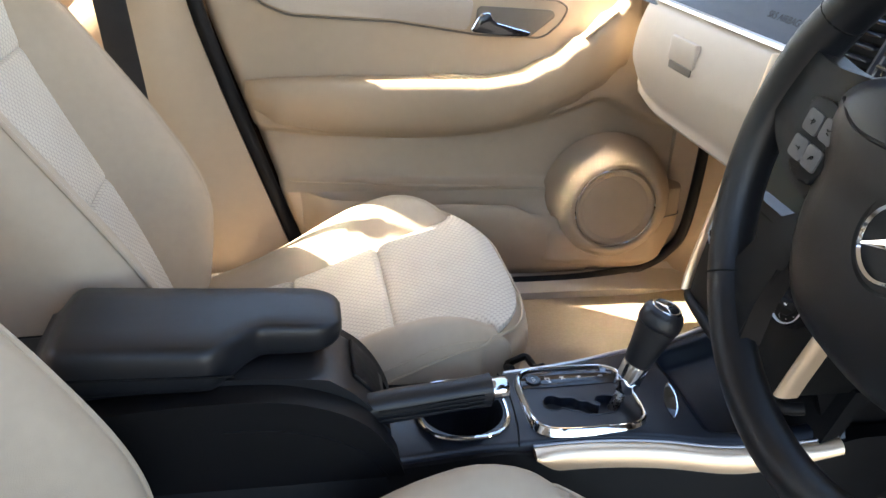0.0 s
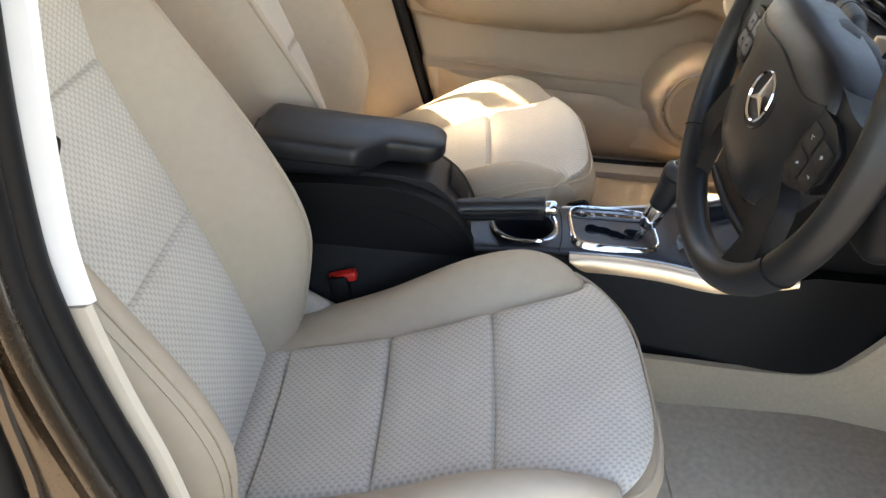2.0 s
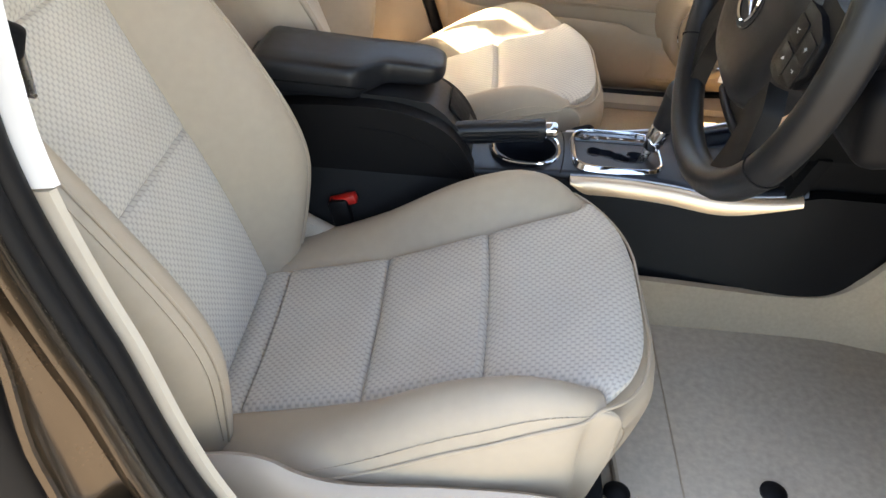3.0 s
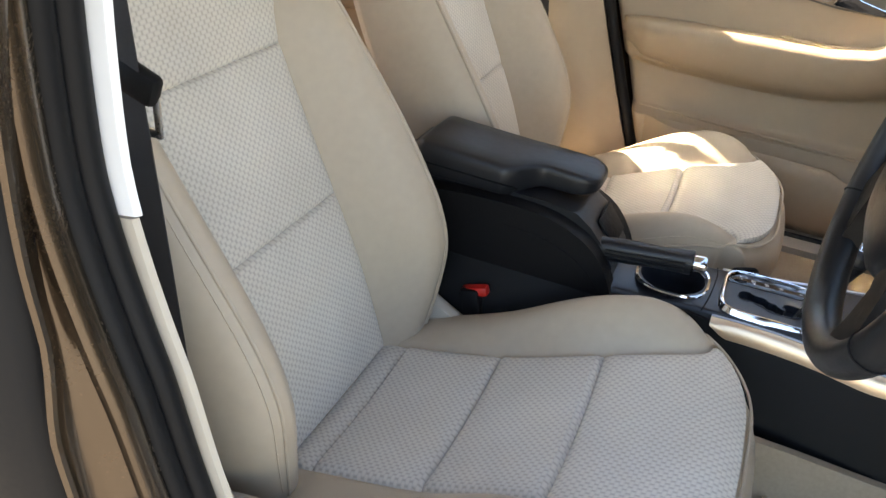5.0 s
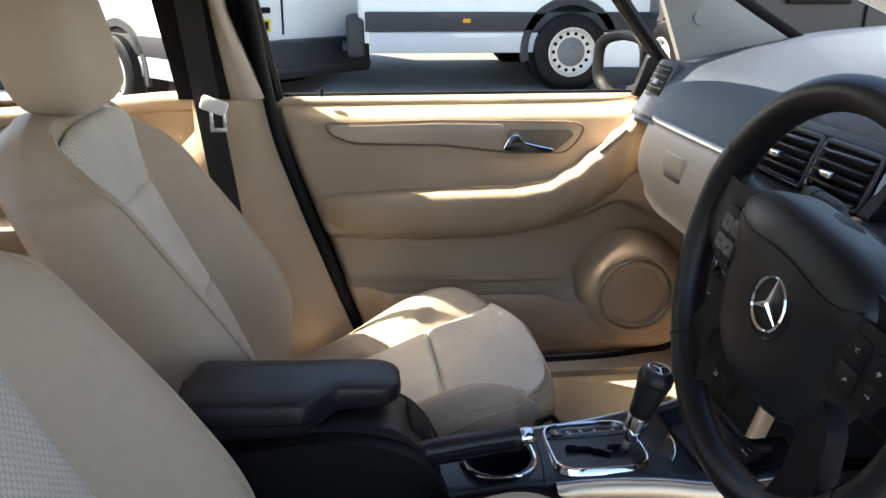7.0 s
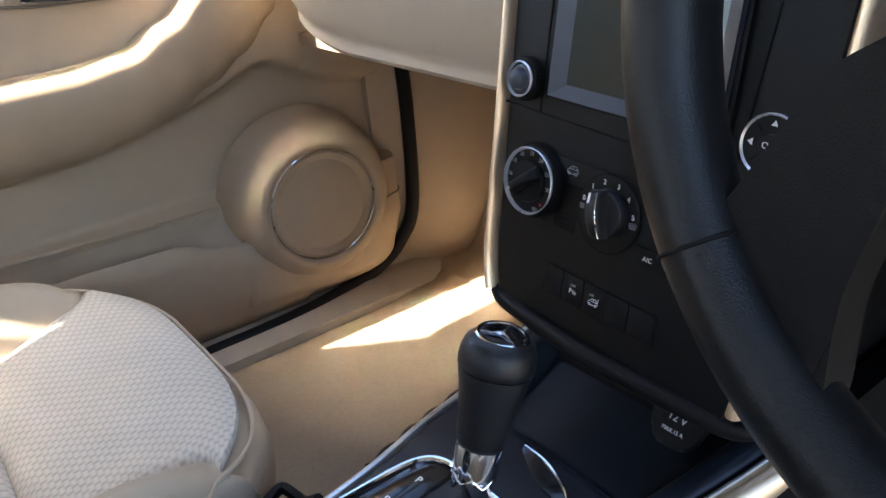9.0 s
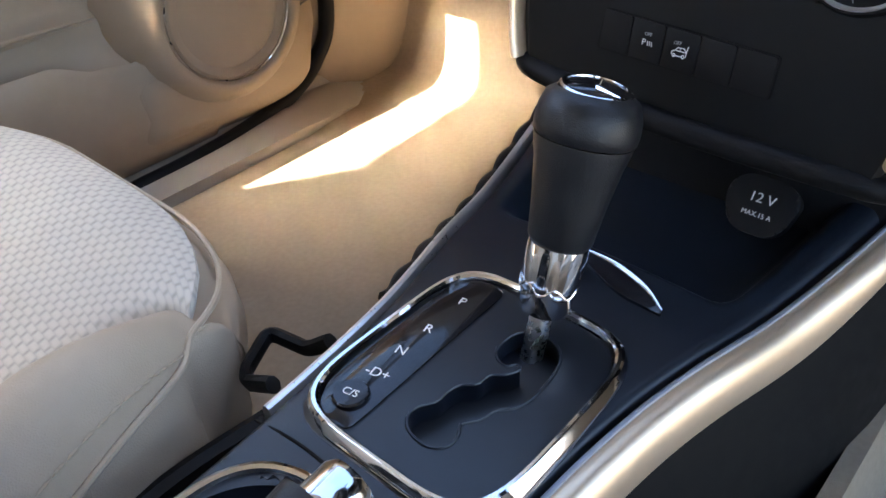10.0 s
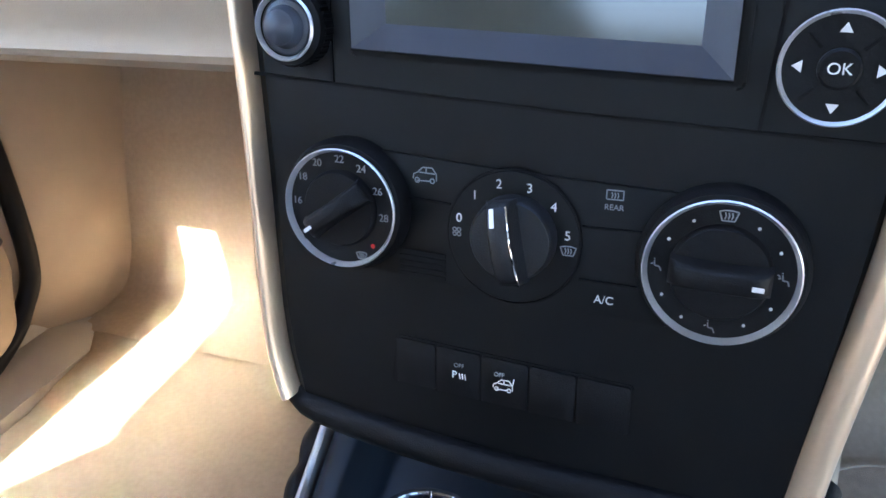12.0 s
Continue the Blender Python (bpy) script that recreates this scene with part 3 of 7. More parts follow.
    plate = part("striker_plate", set_on(prism(rounded([(-0.019, -0.046), (0.012, -0.048), (0.018, -0.01), (0.016, 0.03), (0.006, 0.046), (-0.012, 0.042), (-0.02, 0.02)], 0.008), lambda a, b, d: (a, b, d), 0.005, 0.0015)), ZINC, root, "zinc plated striker plate")
    loop = spline([(0.006, 0.012, 0.004), (-0.006, 0.012, 0.026), (-0.016, 0.010, 0.036), (-0.018, -0.004, 0.034), (-0.010, -0.014, 0.024), (0.004, -0.016, 0.004)], 26)
    part("striker_loop", set_on(tube(loop, 0.0052, 10)), CHROME, plate, "chrome striker loop")
    for b in (0.030, -0.034):
        part("striker_bolt", set_on(lathe([(0.0105, 0.004), (0.0105, 0.008), (0.008, 0.010), (0.004, 0.008), (0, 0.008)], (0, b, 0), (0, 0, 1), 16)), ZINC, plate)
    return root


right_frame()
seat_belt("seat_belt", -1, (-0.57, -0.602, 1.38), (-0.505, -0.606, 0.56), (-0.540, -0.602, 1.062), "black driver's seat belt hanging at the pillar")


def rear_door_right():
    """The shut rear door on the driver's side: its front edge and outer skin."""
    root = thing("rear_door_right", (-1.0, -0.78, 0.35), "closed bronze rear door beside the driver's seat", "car door", kind="structure")
    sec = [(0.32, 0.79), (0.6, 0.825), (0.85, 0.83), (1.02, 0.80), (1.09, 0.76)]
    def skin(u, v):
        z = 0.32 + 0.77 * v
        y = interp(z, sec)
        x = -1.45 + (interp(z, [(0.32, -0.44), (0.6, -0.55), (0.9, -0.585), (1.09, -0.60)]) + 1.45) * u
        return (x, -y, z)
    part("skin", sheet(skin, lin(0, 1, 10), lin(0, 1, 16), thick=lambda u, v: (0, 0.05, 0)), BRONZE, root, "bronze painted door skin")
    def inner(u, v):
        return (-1.45 + 0.87 * u, -0.69 + 0.01 * math.sin(math.pi * v), 0.5 + 0.57 * v)
    part("inner_panel", sheet(inner, lin(0, 1, 6), lin(0, 1, 8), thick=lambda u, v: (0, -0.03, 0)), BEIGE, root, "beige inner panel")
    fr = [(-0.585, 0.785, 0.98), (-0.575, 0.765, 1.07), (-0.565, 0.74, 1.2), (-0.58, 0.665, 1.45)]
    part("window_frame", tube(spline([(x, -y, z) for x, y, z in fr], 14), 0.02, 8), BLACK_GLOSS, root, "black window frame")
    edge = [(-0.38, 0.790, 0.36), (-0.425, 0.80, 0.60), (-0.46, 0.80, 0.80), (-0.472, 0.79, 0.95), (-0.474, 0.782, 1.05), (-0.47, 0.78, 1.15), (-0.452, 0.76, 1.30), (-0.46, 0.70, 1.46)]
    gap = spline(edge, 40)
    part("front_seal", loft([[(p.x - 0.002, -p.y + 0.030, p.z), (p.x - 0.004, -p.y + 0.016, p.z), (p.x - 0.016, -p.y + 0.008, p.z), (p.x - 0.060, -p.y - 0.006, p.z), (p.x - 0.105, -p.y - 0.004, p.z), (p.x - 0.112, -p.y + 0.03, p.z)] for p in gap]), RUBBER, root, "black frame and seal in the door gap", angle=0.9)
    return root


rear_door_right()

# ---- left-hand doors with their trim ----
def on_wall(y, sg=-1):
    """Sets (x, z, d) on a wall at y; d grows into the car."""
    return lambda a, b, d: (a, y + sg * d, b)


def front_door_left():
    root = thing("front_door_left", (0.0, 0.72, 0.48), "closed beige passenger door with armrest, speaker and pocket", "car door", kind="structure")
    outline = [(-0.445, 1.075), (-0.40, 0.93), (-0.305, 0.66), (-0.235, 0.475), (0.15, 0.475), (0.40, 0.497), (0.465, 0.525), (0.498, 0.58), (0.505, 0.80), (0.46, 0.95), (0.34, 1.066)]

    def rear_x(z):
        return interp(z, sorted((b, a) for a, b in outline[:4]))

    def front_x(z):
        return interp(z, [(0.475, 0.30), (0.50, 0.41), (0.525, 0.465), (0.58, 0.498), (0.80, 0.505), (0.95, 0.46), (1.066, 0.34), (1.09, 0.34)])

    def face(u, v):
        z = 0.475 + 0.60 * v
        x = rear_x(z) + (front_x(z) - rear_x(z)) * u
        y = 0.692
        y += 0.004 * ease(z, 0.99, 1.03) + 0.030 * ease(z, 1.028, 1.074)
        y -= 0.018 * ease(z, 0.80, 0.60)
        y -= 0.012 * ease(x, 0.2, 0.45)
        # sunk field under the armrest, its upper edge rising to a peak over the speaker
        rim = flow(x, [(-0.36, 0.790), (-0.2, 0.776), (0.012, 0.774), (0.12, 0.789), (0.228, 0.817), (0.285, 0.842), (0.307, 0.847), (0.33, 0.842), (0.367, 0.821), (0.44, 0.800), (0.51, 0.796)])
        y += 0.026 * (1 - ease(z, rim - 0.014, rim + 0.004)) * ease(z, 0.664, 0.684)
        # the foot of the panel swells out round the speaker, level with the pocket
        y -= 0.046 * ease(z, 0.655, 0.585) * ease(x, 0.12, 0.22) * ease(x, 0.50, 0.40) * ease(z, 0.480, 0.535)
        edge = min(u, 1 - u)
        y += 0.02 * (1 - min(1, edge / 0.02)) ** 2
        return (x, y, z)
    part("inner_panel", sheet(face, sorted(set(lin(0, 1, 64) + [0.005, 0.012])), lin(0, 1, 130), thick=lambda u, v: (0, 0.05, 0)), BEIGE, root, "beige soft inner panel")
    # padded window ledge
    rings = []
    for x in lin(-0.442, 0.335, 30):
        rings.append([(x, 0.734 + 0.015 * c, 1.066 + 0.012 * s) for c, s in [(math.cos(2 * math.pi * k / 14), math.sin(2 * math.pi * k / 14)) for k in range(14)]])
    part("window_ledge", loft(rings), BEIGE, root, "grained beige window ledge")
    part("window_seal", box(-0.04, 0.746, 1.078, 0.80, 0.012, 0.012, 0.004), RUBBER, root, "black glass seal")
    part("lock_pin", lathe([(0.004, 0), (0.0045, 0.012), (0.003, 0.018)], (-0.345, 0.715, 1.08), (0, 0, 1), 12), BLACK, root, "black lock pin")
    # armrest that sweeps up to the mirror
    line = [(-0.362, 0.872, 0.845, 0.006), (-0.345, 0.877, 0.815, 0.03), (-0.30, 0.882, 0.79, 0.048), (-0.2, 0.885, 0.778, 0.053), (-0.06, 0.887, 0.773, 0.054), (0.05, 0.888, 0.776, 0.054), (0.12, 0.897, 0.785, 0.054), (0.18, 0.925, 0.805, 0.054), (0.235, 0.965, 0.83, 0.053), (0.285, 1.01, 0.86, 0.05), (0.33, 1.05, 0.90, 0.04), (0.36, 1.072, 0.95, 0.02)]
    # Lower body white, with its shade put into the pale grey colour.
    rings = []
    for x in lin(-0.362, 0.36, 60):
        zt, zb, pr = (smooth_interp(x, [(p[0], p[k]) for p in line]) for k in (1, 2, 3))
        sec = [(0, zt - 0.002), (pr * 0.3, zt), (pr * 0.75, zt - 0.001), (pr * 0.93, zt - 0.005), (pr, zt - 0.016), (pr * 0.98, zt - 0.03), (pr * 0.86, zt - 0.5 * (zt - zb)), (pr * 0.6, zb + 0.25 * (zt - zb)), (pr * 0.25, zb + 0.05 * (zt - zb)), (0, zb)]
        rings.append([(x, 0.694 - a, z) for a, z in sec])
    arm = part("armrest", loft(rings), BEIGE, root, "beige armrest sweeping up towards the mirror", angle=1.0)
    part("pull_cup", prism(rounded([(-0.04, 0.0), (0.10, 0.0), (0.115, 0.012), (-0.04, 0.012)], 0.005), lambda a, b, d: (a, 0.685 - b, 0.8875 + d), 0.003), BEIGE, arm)
    sw = part("window_switch", box(0.262, 0.655, 0.991, 0.075, 0.024, 0.006, 0.0025, m=Matrix.Rotation(radians(-40), 4, "Y")), BEIGE, arm, "beige window switch plate")
    for dx in (-0.012, 0.014):
        part("switch_rocker", box(0.262 + dx, 0.655, 0.9945 + 0.839 * dx, 0.014, 0.013, 0.006, 0.002, m=Matrix.Rotation(radians(-40), 4, "Y")), BOWL_BROWN, sw, "dark rocker")
    # long trim strip with the release handle
    strip = [(-0.335, 1.023), (-0.1, 1.026), (0.036, 1.022), (0.028, 0.968), (-0.1, 0.985), (-0.28, 0.992), (-0.325, 1.008)]
    part("strip_surround", prism(rounded([(-0.342, 1.029), (-0.1, 1.032), (0.19, 1.024), (0.212, 1.012), (0.20, 0.985), (0.17, 0.957), (0.05, 0.96), (-0.1, 0.979), (-0.285, 0.986), (-0.332, 1.006)], 0.015), on_wall(0.694), 0.006, 0.003), BEIGE, root)
    part("strip_outline", tube([(a, 0.6878, b) for a, b in rounded([(-0.342, 1.029), (-0.1, 1.032), (0.19, 1.024), (0.212, 1.012), (0.20, 0.985), (0.17, 0.957), (0.05, 0.96), (-0.1, 0.979), (-0.285, 0.986), (-0.332, 1.006)], 0.015)], 0.0018, 6, closed=True, up=(0, 1, 0)), BOWL_BROWN, root, "dark joint round the strip")
    part("trim_strip", prism(rounded(strip, 0.012), on_wall(0.689), 0.008, 0.004), PEARL, root, "satin champagne trim strip")
    # Flat plate for the hollow; the hollow's shade is put into its colour.
    bowl = part("handle_bowl", prism(rounded([(0.043, 1.011), (0.181, 1.007), (0.187, 0.996), (0.140, 0.957), (0.040, 0.965)], 0.010), on_wall(0.6865), 0.003, 0.001), BOWL_BROWN, root, "handle recess with its shade in dark taupe")
    boot = rounded([(0.033, 0.968), (0.049, 0.998), (0.064, 1.000), (0.073, 0.984), (0.109, 0.975), (0.144, 0.967), (0.131, 0.961), (0.081, 0.963)], 0.005)
    part("release_handle", prism(boot, on_wall(0.6795), 0.006, 0.002), BLACK_GLOSS, bowl, "gloss dark release handle")
    part("handle_rim", tube([(a, 0.6795, b) for a, b in boot], 0.0019, 8, closed=True, up=(0, 1, 0)), CHROME, bowl, "chrome handle rim")
    # map pocket
    def lip(x):
        return smooth_interp(x, [(-0.30, 0.668), (0.0, 0.652), (0.12, 0.648), (0.175, 0.628), (0.22, 0.622), (0.26, 0.64)])
    rings = []
    for x in lin(-0.275, 0.30, 40):
        out = 0.05 * ease(x, -0.29, -0.2)
        zb = 0.487
        zt = lip(x)
        sec = [(0.0, zt - 0.11), (out * 0.60, zt - 0.105), (out * 0.72, zt - 0.006), (out * 0.85, zt), (out, zt - 0.005), (out * 1.05, zt - 0.03), (out * 1.08, zt - 0.07), (out * 0.95, zb + 0.03), (out * 0.6, zb + 0.004), (0, zb)]
        rings.append([(max(x, rear_x(z) + 0.012), 0.684 - a, z) for a, z in sec])
    part("map_pocket", loft(rings), BEIGE, root, "beige door pocket", angle=1.0)
    part("pocket_ridge", tube(spline([(-0.29, 0.676, 0.69), (-0.1, 0.675, 0.682), (0.1, 0.675, 0.675), (0.2, 0.672, 0.672)], 20), [0.0012 + 0.0022 * math.sin(math.pi * i / 19) for i in range(20)], 8), BEIGE, root)
    # speaker pod
    c, ax = Vector((0.331, 0.655, 0.650)), Vector((-0.06, -1, 0.03)).normalized()
    pod = part("speaker_pod", lathe([(0.130, -0.03), (0.124, 0.0), (0.114, 0.024), (0.104, 0.038), (0.0965, 0.0445), (0.0915, 0.0468), (0.087, 0.0472), (0.0835, 0.0462), (0.082, 0.043)], c, ax, 48), BEIGE, root, "round beige speaker housing", angle=1.0)
    part("speaker_ring", ring_of([(0.0790, 0.040), (0.0808, 0.0462), (0.0795, 0.0472), (0.0783, 0.0458)], c, ax, 48), CHROME, pod, "thin chrome ring")
    part("speaker_grille", lathe([(0.079, 0.036), (0.0775, 0.044), (0.0745, 0.0462), (0.067, 0.0445), (0.061, 0.040), (0.057, 0.0345), (0.052, 0.0325), (0.03, 0.0325), (0, 0.0325)], c, ax, 48), BEIGE, pod, "perforated beige speaker cover")
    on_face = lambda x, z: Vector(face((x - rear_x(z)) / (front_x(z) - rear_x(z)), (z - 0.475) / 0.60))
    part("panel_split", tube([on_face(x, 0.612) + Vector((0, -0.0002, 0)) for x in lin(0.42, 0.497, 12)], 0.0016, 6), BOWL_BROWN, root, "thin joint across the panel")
    # front seal, glass and its channel
    seal = [(-0.2, 0.634, 0.482), (0.1, 0.634, 0.482), (0.26, 0.636, 0.483), (0.36, 0.648, 0.486), (0.43, 0.660, 0.495), (0.482, 0.664, 0.525), (0.514, 0.664, 0.59), (0.519, 0.666, 0.80), (0.497, 0.668, 0.93), (0.46, 0.67, 0.99)]
    part("door_seal", tube(spline(seal, 70), 0.011, 10, up=(0, 1, 0)), RUBBER, root, "black rubber door seal")
    part("mirror_corner", prism(rounded([(0.315, 1.075), (0.45, 1.075), (0.37, 1.165), (0.345, 1.165)], 0.01), on_wall(0.715), 0.02, 0.006), BLACK, root, "black mirror corner trim")
    pane = [(-0.46, 1.07), (0.44, 1.07), (0.33, 1.19), (0.12, 1.42), (-0.50, 1.445)]
    lean = lambda a, b, d: (a, 0.735 - 0.33 * (b - 1.07) + d, b)
    glass = part("window_glass", prism(pane, lean, 0.004), GLASS, root, "clear side window", smooth=False)
    glass.visible_shadow = False
    def frame_bar(pts, r, label):
        part("window_frame", tube(spline(pts, 12), r, 8), BLACK, root, label)
    frame_bar([lean(0.455, 1.07, 0), lean(0.33, 1.20, 0), lean(0.12, 1.43, 0)], 0.016, "black window frame")
    # Unseen top bar, added thick and set outboard to narrow the sun patch.
    frame_bar([lean(0.13, 1.412, 0.022), lean(-0.15, 1.424, 0.022), lean(-0.505, 1.436, 0.022)], 0.028, "black window frame")
    frame_bar([lean(-0.437, 1.07, 0), lean(-0.458, 1.2, 0), lean(-0.50, 1.445, 0)], 0.015, "black window frame")
    # outer skin
    def skin(u, v):
        z = 0.33 + 0.745 * v
        return (-0.50 + 1.1 * u, interp(z, [(0.33, 0.78), (0.6, 0.825), (0.85, 0.83), (1.02, 0.80), (1.08, 0.76)]), z)
    part("skin", sheet(skin, lin(0, 1, 5), lin(0, 1, 12), thick=lambda u, v: (0, -0.015, 0)), BRONZE, root, "bronze painted outer skin")
    return root


front_door_left()


def rear_door_left():
    root = thing("rear_door_left", (-1.0, 0.72, 0.48), "closed beige rear door behind the passenger seat", "car door", kind="structure")

    def face(u, v):
        z = 0.48 + 0.575 * v
        x = -1.42 + (interp(z, [(0.48, -0.52), (1.06, -0.60)]) + 1.42) * u
        y = 0.70 + 0.015 * ease(z, 0.99, 1.055) - 0.02 * ease(z, 0.8, 0.62)
        return (x, y, z)
    part("inner_panel", sheet(face, lin(0, 1, 24), lin(0, 1, 30), thick=lambda u, v: (0, 0.05, 0)), BEIGE, root, "beige inner panel")
    part("window_ledge", tube([(x, 0.71, 1.046 + 0.03 * ease(x, -1.0, -0.6)) for x in lin(-1.42, -0.6, 14)], 0.02, 10), BEIGE, root, "grained beige window ledge")
    part("trim_strip", prism(rounded([(-1.28, 0.995), (-1.0, 1.012), (-0.66, 1.02), (-0.66, 0.97), (-1.0, 0.965), (-1.2, 0.965)], 0.015), on_wall(0.701), 0.008, 0.004), PEARL, root, "champagne trim strip")
    part("lock_pin", lathe([(0.004, 0), (0.0045, 0.02), (0.003, 0.026)], (-1.30, 0.73, 1.055), (0, 0, 1), 12), BLACK, root, "black lock pin")
    rings = []
    for x in lin(-1.25, -0.66, 24):
        pr = 0.05 * ease(x, -1.27, -1.15) * (1 - ease(x, -0.72, -0.655) * 0.6) + 0.004
        sec = [(0, 0.845), (pr * 0.7, 0.845), (pr, 0.832), (pr * 0.9, 0.79), (pr * 0.3, 0.765), (0, 0.76)]
        rings.append([(x, 0.70 - a, z) for a, z in sec])
    part("armrest", loft(rings), BEIGE, root, "beige armrest", angle=1.0)
    pane = [(-1.42, 1.06), (-0.62, 1.075), (-0.62, 1.44), (-1.42, 1.42)]
    lean = lambda a, b, d: (a, 0.735 - 0.33 * (b - 1.07) + d, b)
    glass = part("window_glass", prism(pane, lean, 0.004), GLASS, root, "clear side window", smooth=False)
    glass.visible_shadow = False
    part("window_frame", tube([lean(-0.615, 1.06, 0), lean(-0.62, 1.44, 0)], 0.014, 8), BLACK, root, "black window frame")
    part("window_frame", tube([lean(-1.40, 1.05, 0), lean(-1.36, 1.2, 0), lean(-1.42, 1.43, 0)], 0.014, 8), BLACK, root, "black window frame")
    def skin(u, v):
        z = 0.33 + 0.745 * v
        return (-1.5 + 0.99 * u, interp(z, [(0.33, 0.78), (0.6, 0.825), (0.85, 0.83), (1.02, 0.80), (1.08, 0.76)]), z)
    part("skin", sheet(skin, lin(0, 1, 5), lin(0, 1, 12), thick=lambda u, v: (0, -0.015, 0)), BRONZE, root, "bronze painted outer skin")
    return root


rear_door_left()


def rear_bench():
    root = thing("rear_bench", (-1.2, 0, 0.45), "beige rear bench seat behind the front seats", "car seat")
    def pad(u, v):
        x = -1.42 + 0.50 * u
        return (x, 1.3 * (v - 0.5), 0.66 + 0.03 * u - 0.05 * ease(u, 0.85, 1.0) ** 2 + 0.01 * math.cos(4 * math.pi * v))
    part("cushion", sheet(pad, lin(0, 1, 14), lin(0, 1, 20), thick=lambda u, v: (0, 0, -0.2)), LEATHER, root, "beige leatherette cushion")
    def back(u, v):
        return (-1.40 - 0.2 * u + 0.02 * math.sin(math.pi * u), 1.3 * (v - 0.5), 0.66 + 0.5 * u)
    part("backrest", sheet(back, lin(0, 1, 14), lin(0, 1, 20), thick=lambda u, v: (-0.12, 0, 0)), LEATHER, root, "beige leatherette backrest")
    return root


rear_bench()


def door_mirror():
    """A housing open towards the rear, its outer end drawn back, with the glass set inside the lip."""
    root = thing("door_mirror", (0.36, 0.92, 1.0), "black door mirror with a clear glass outside the window", "wing mirror")
    place = Matrix.Translation((0.372, 0.972, 1.110)) @ Matrix.Rotation(radians(12), 4, "Z")

    def loop(x, wide, high, shift=0.0, n=40):
        ring = []
        for j in range(n):
            b = 2 * math.pi * j / n
            y = math.copysign(abs(math.cos(b)) ** 0.5, math.cos(b)) * wide
            z = math.copysign(abs(math.sin(b)) ** 0.5, math.sin(b)) * high
            z *= 1 - 0.20 * max(0, y / wide)
            ring.append(place @ Vector((x, y + shift, z)))
        return ring
    shell = [loop(0.016, 0.088, 0.062, -0.008), loop(0.004, 0.092, 0.066, -0.006), loop(-0.006, 0.104, 0.074, -0.002), loop(-0.006, 0.110, 0.079), loop(0.0, 0.115, 0.083)]
    for k in range(1, 9):
        sc = math.sqrt(max(0.02, 1 - (k / 8.2) ** 2.4))
        shell.append(loop(0.0 + 0.085 * k / 8, 0.117 * sc, 0.085 * sc))
    part("shell", loft(shell), BLACK, root, "black mirror housing", angle=0.9)
    part("mirror_glass", loft([loop(0.008, 0.087, 0.061, -0.008), loop(0.012, 0.087, 0.061, -0.008)]), MIRROR, root, "mirror glass", smooth=False)
    part("arm", tube([(0.40, 0.74, 1.07), (0.40, 0.80, 1.065), (0.39, 0.88, 1.06)], 0.03, 10, flat=0.6), BLACK, root, "black mirror arm")
    return root


door_mirror()

# ---- front seats ----
CUSHION_LINE = [(-0.50, 0.532), (-0.437, 0.548), (-0.291, 0.588), (-0.15, 0.645), (-0.03, 0.676), (0.02, 0.677), (0.052, 0.655), (0.062, 0.615), (0.055, 0.565), (0.035, 0.52), (-0.01, 0.495)]
CUSHION_CURVE = spline([(x, 0, z) for x, z in CUSHION_LINE], 121)


def cushion_mid(s):
    f = min(0.99999, max(0, s)) * 120
    i = int(f)
    return CUSHION_CURVE[i].lerp(CUSHION_CURVE[i + 1], f - i)


def cushion_seam(s):
    """Half the width of the cloth along the cushion."""
    return 0.143 + 0.029 * ease(s, 0.26, 0.44) + 0.026 * ease(s, 0.40, 0.52)


def cushion_half(s):
    return 0.247 - 0.032 * ease(s, 0.30, 0.5) - 0.048 * ease(s, 0.44, 0.80)


def cushion_at(s, w):
    """A place on the top of a seat cushion: s from the back to under the front, w across."""
    p = cushion_mid(s)
    a, b = cushion_mid(s - 0.01), cushion_mid(s + 0.01)
    d = (b - a).normalized()
    up = Vector((-d.z, 0, d.x))
    seam, half = cushion_seam(s), cushion_half(s)
    bump = 0.05 * ease(s, 0.06, 0.3) * (1 - ease(s, 0.33, 0.47))
    t = abs(w)
    fall = 0.0
    if t < seam:
        h = -0.007 * (1 - (t / seam) ** 2) * (1 - ease(s, 0.35, 0.5))
    else:
        crest = seam + 0.55 * (half - seam)
        h = bump
        if t < crest:
            h = bump * math.sin(math.pi / 2 * (t - seam) / (crest - seam))
        else:
            a = min(1.0, (t - crest) / (half - crest))
            fall = (bump + flow(s, [(0.0, 0.03), (0.36, 0.03), (0.50, 0.050), (0.60, 0.047), (0.70, 0.034), (0.80, 0.022), (1.0, 0.004)])) * (1 - math.sqrt(max(0, 1 - a * a)))
    down = up.lerp(Vector((0, 0, 1)), ease(s, 0.42, 0.56))
    front = ease(s, 0.2, 0.52)
    back = 0.052 * front * (t / half) ** 3.4
    return Vector((p.x + up.x * h - down.x * fall - back, w, p.z + up.z * h - down.z * fall))


def lifted(fn, s, w, lift):
    e = 0.004
    a, b, c = fn(s, w), fn(s + e, w), fn(s, w + e)
    n = (b - a).cross(c - a)
    n = n.normalized() if n.length > 1e-9 else Vector((0, 0, 1))
    return a + n * lift


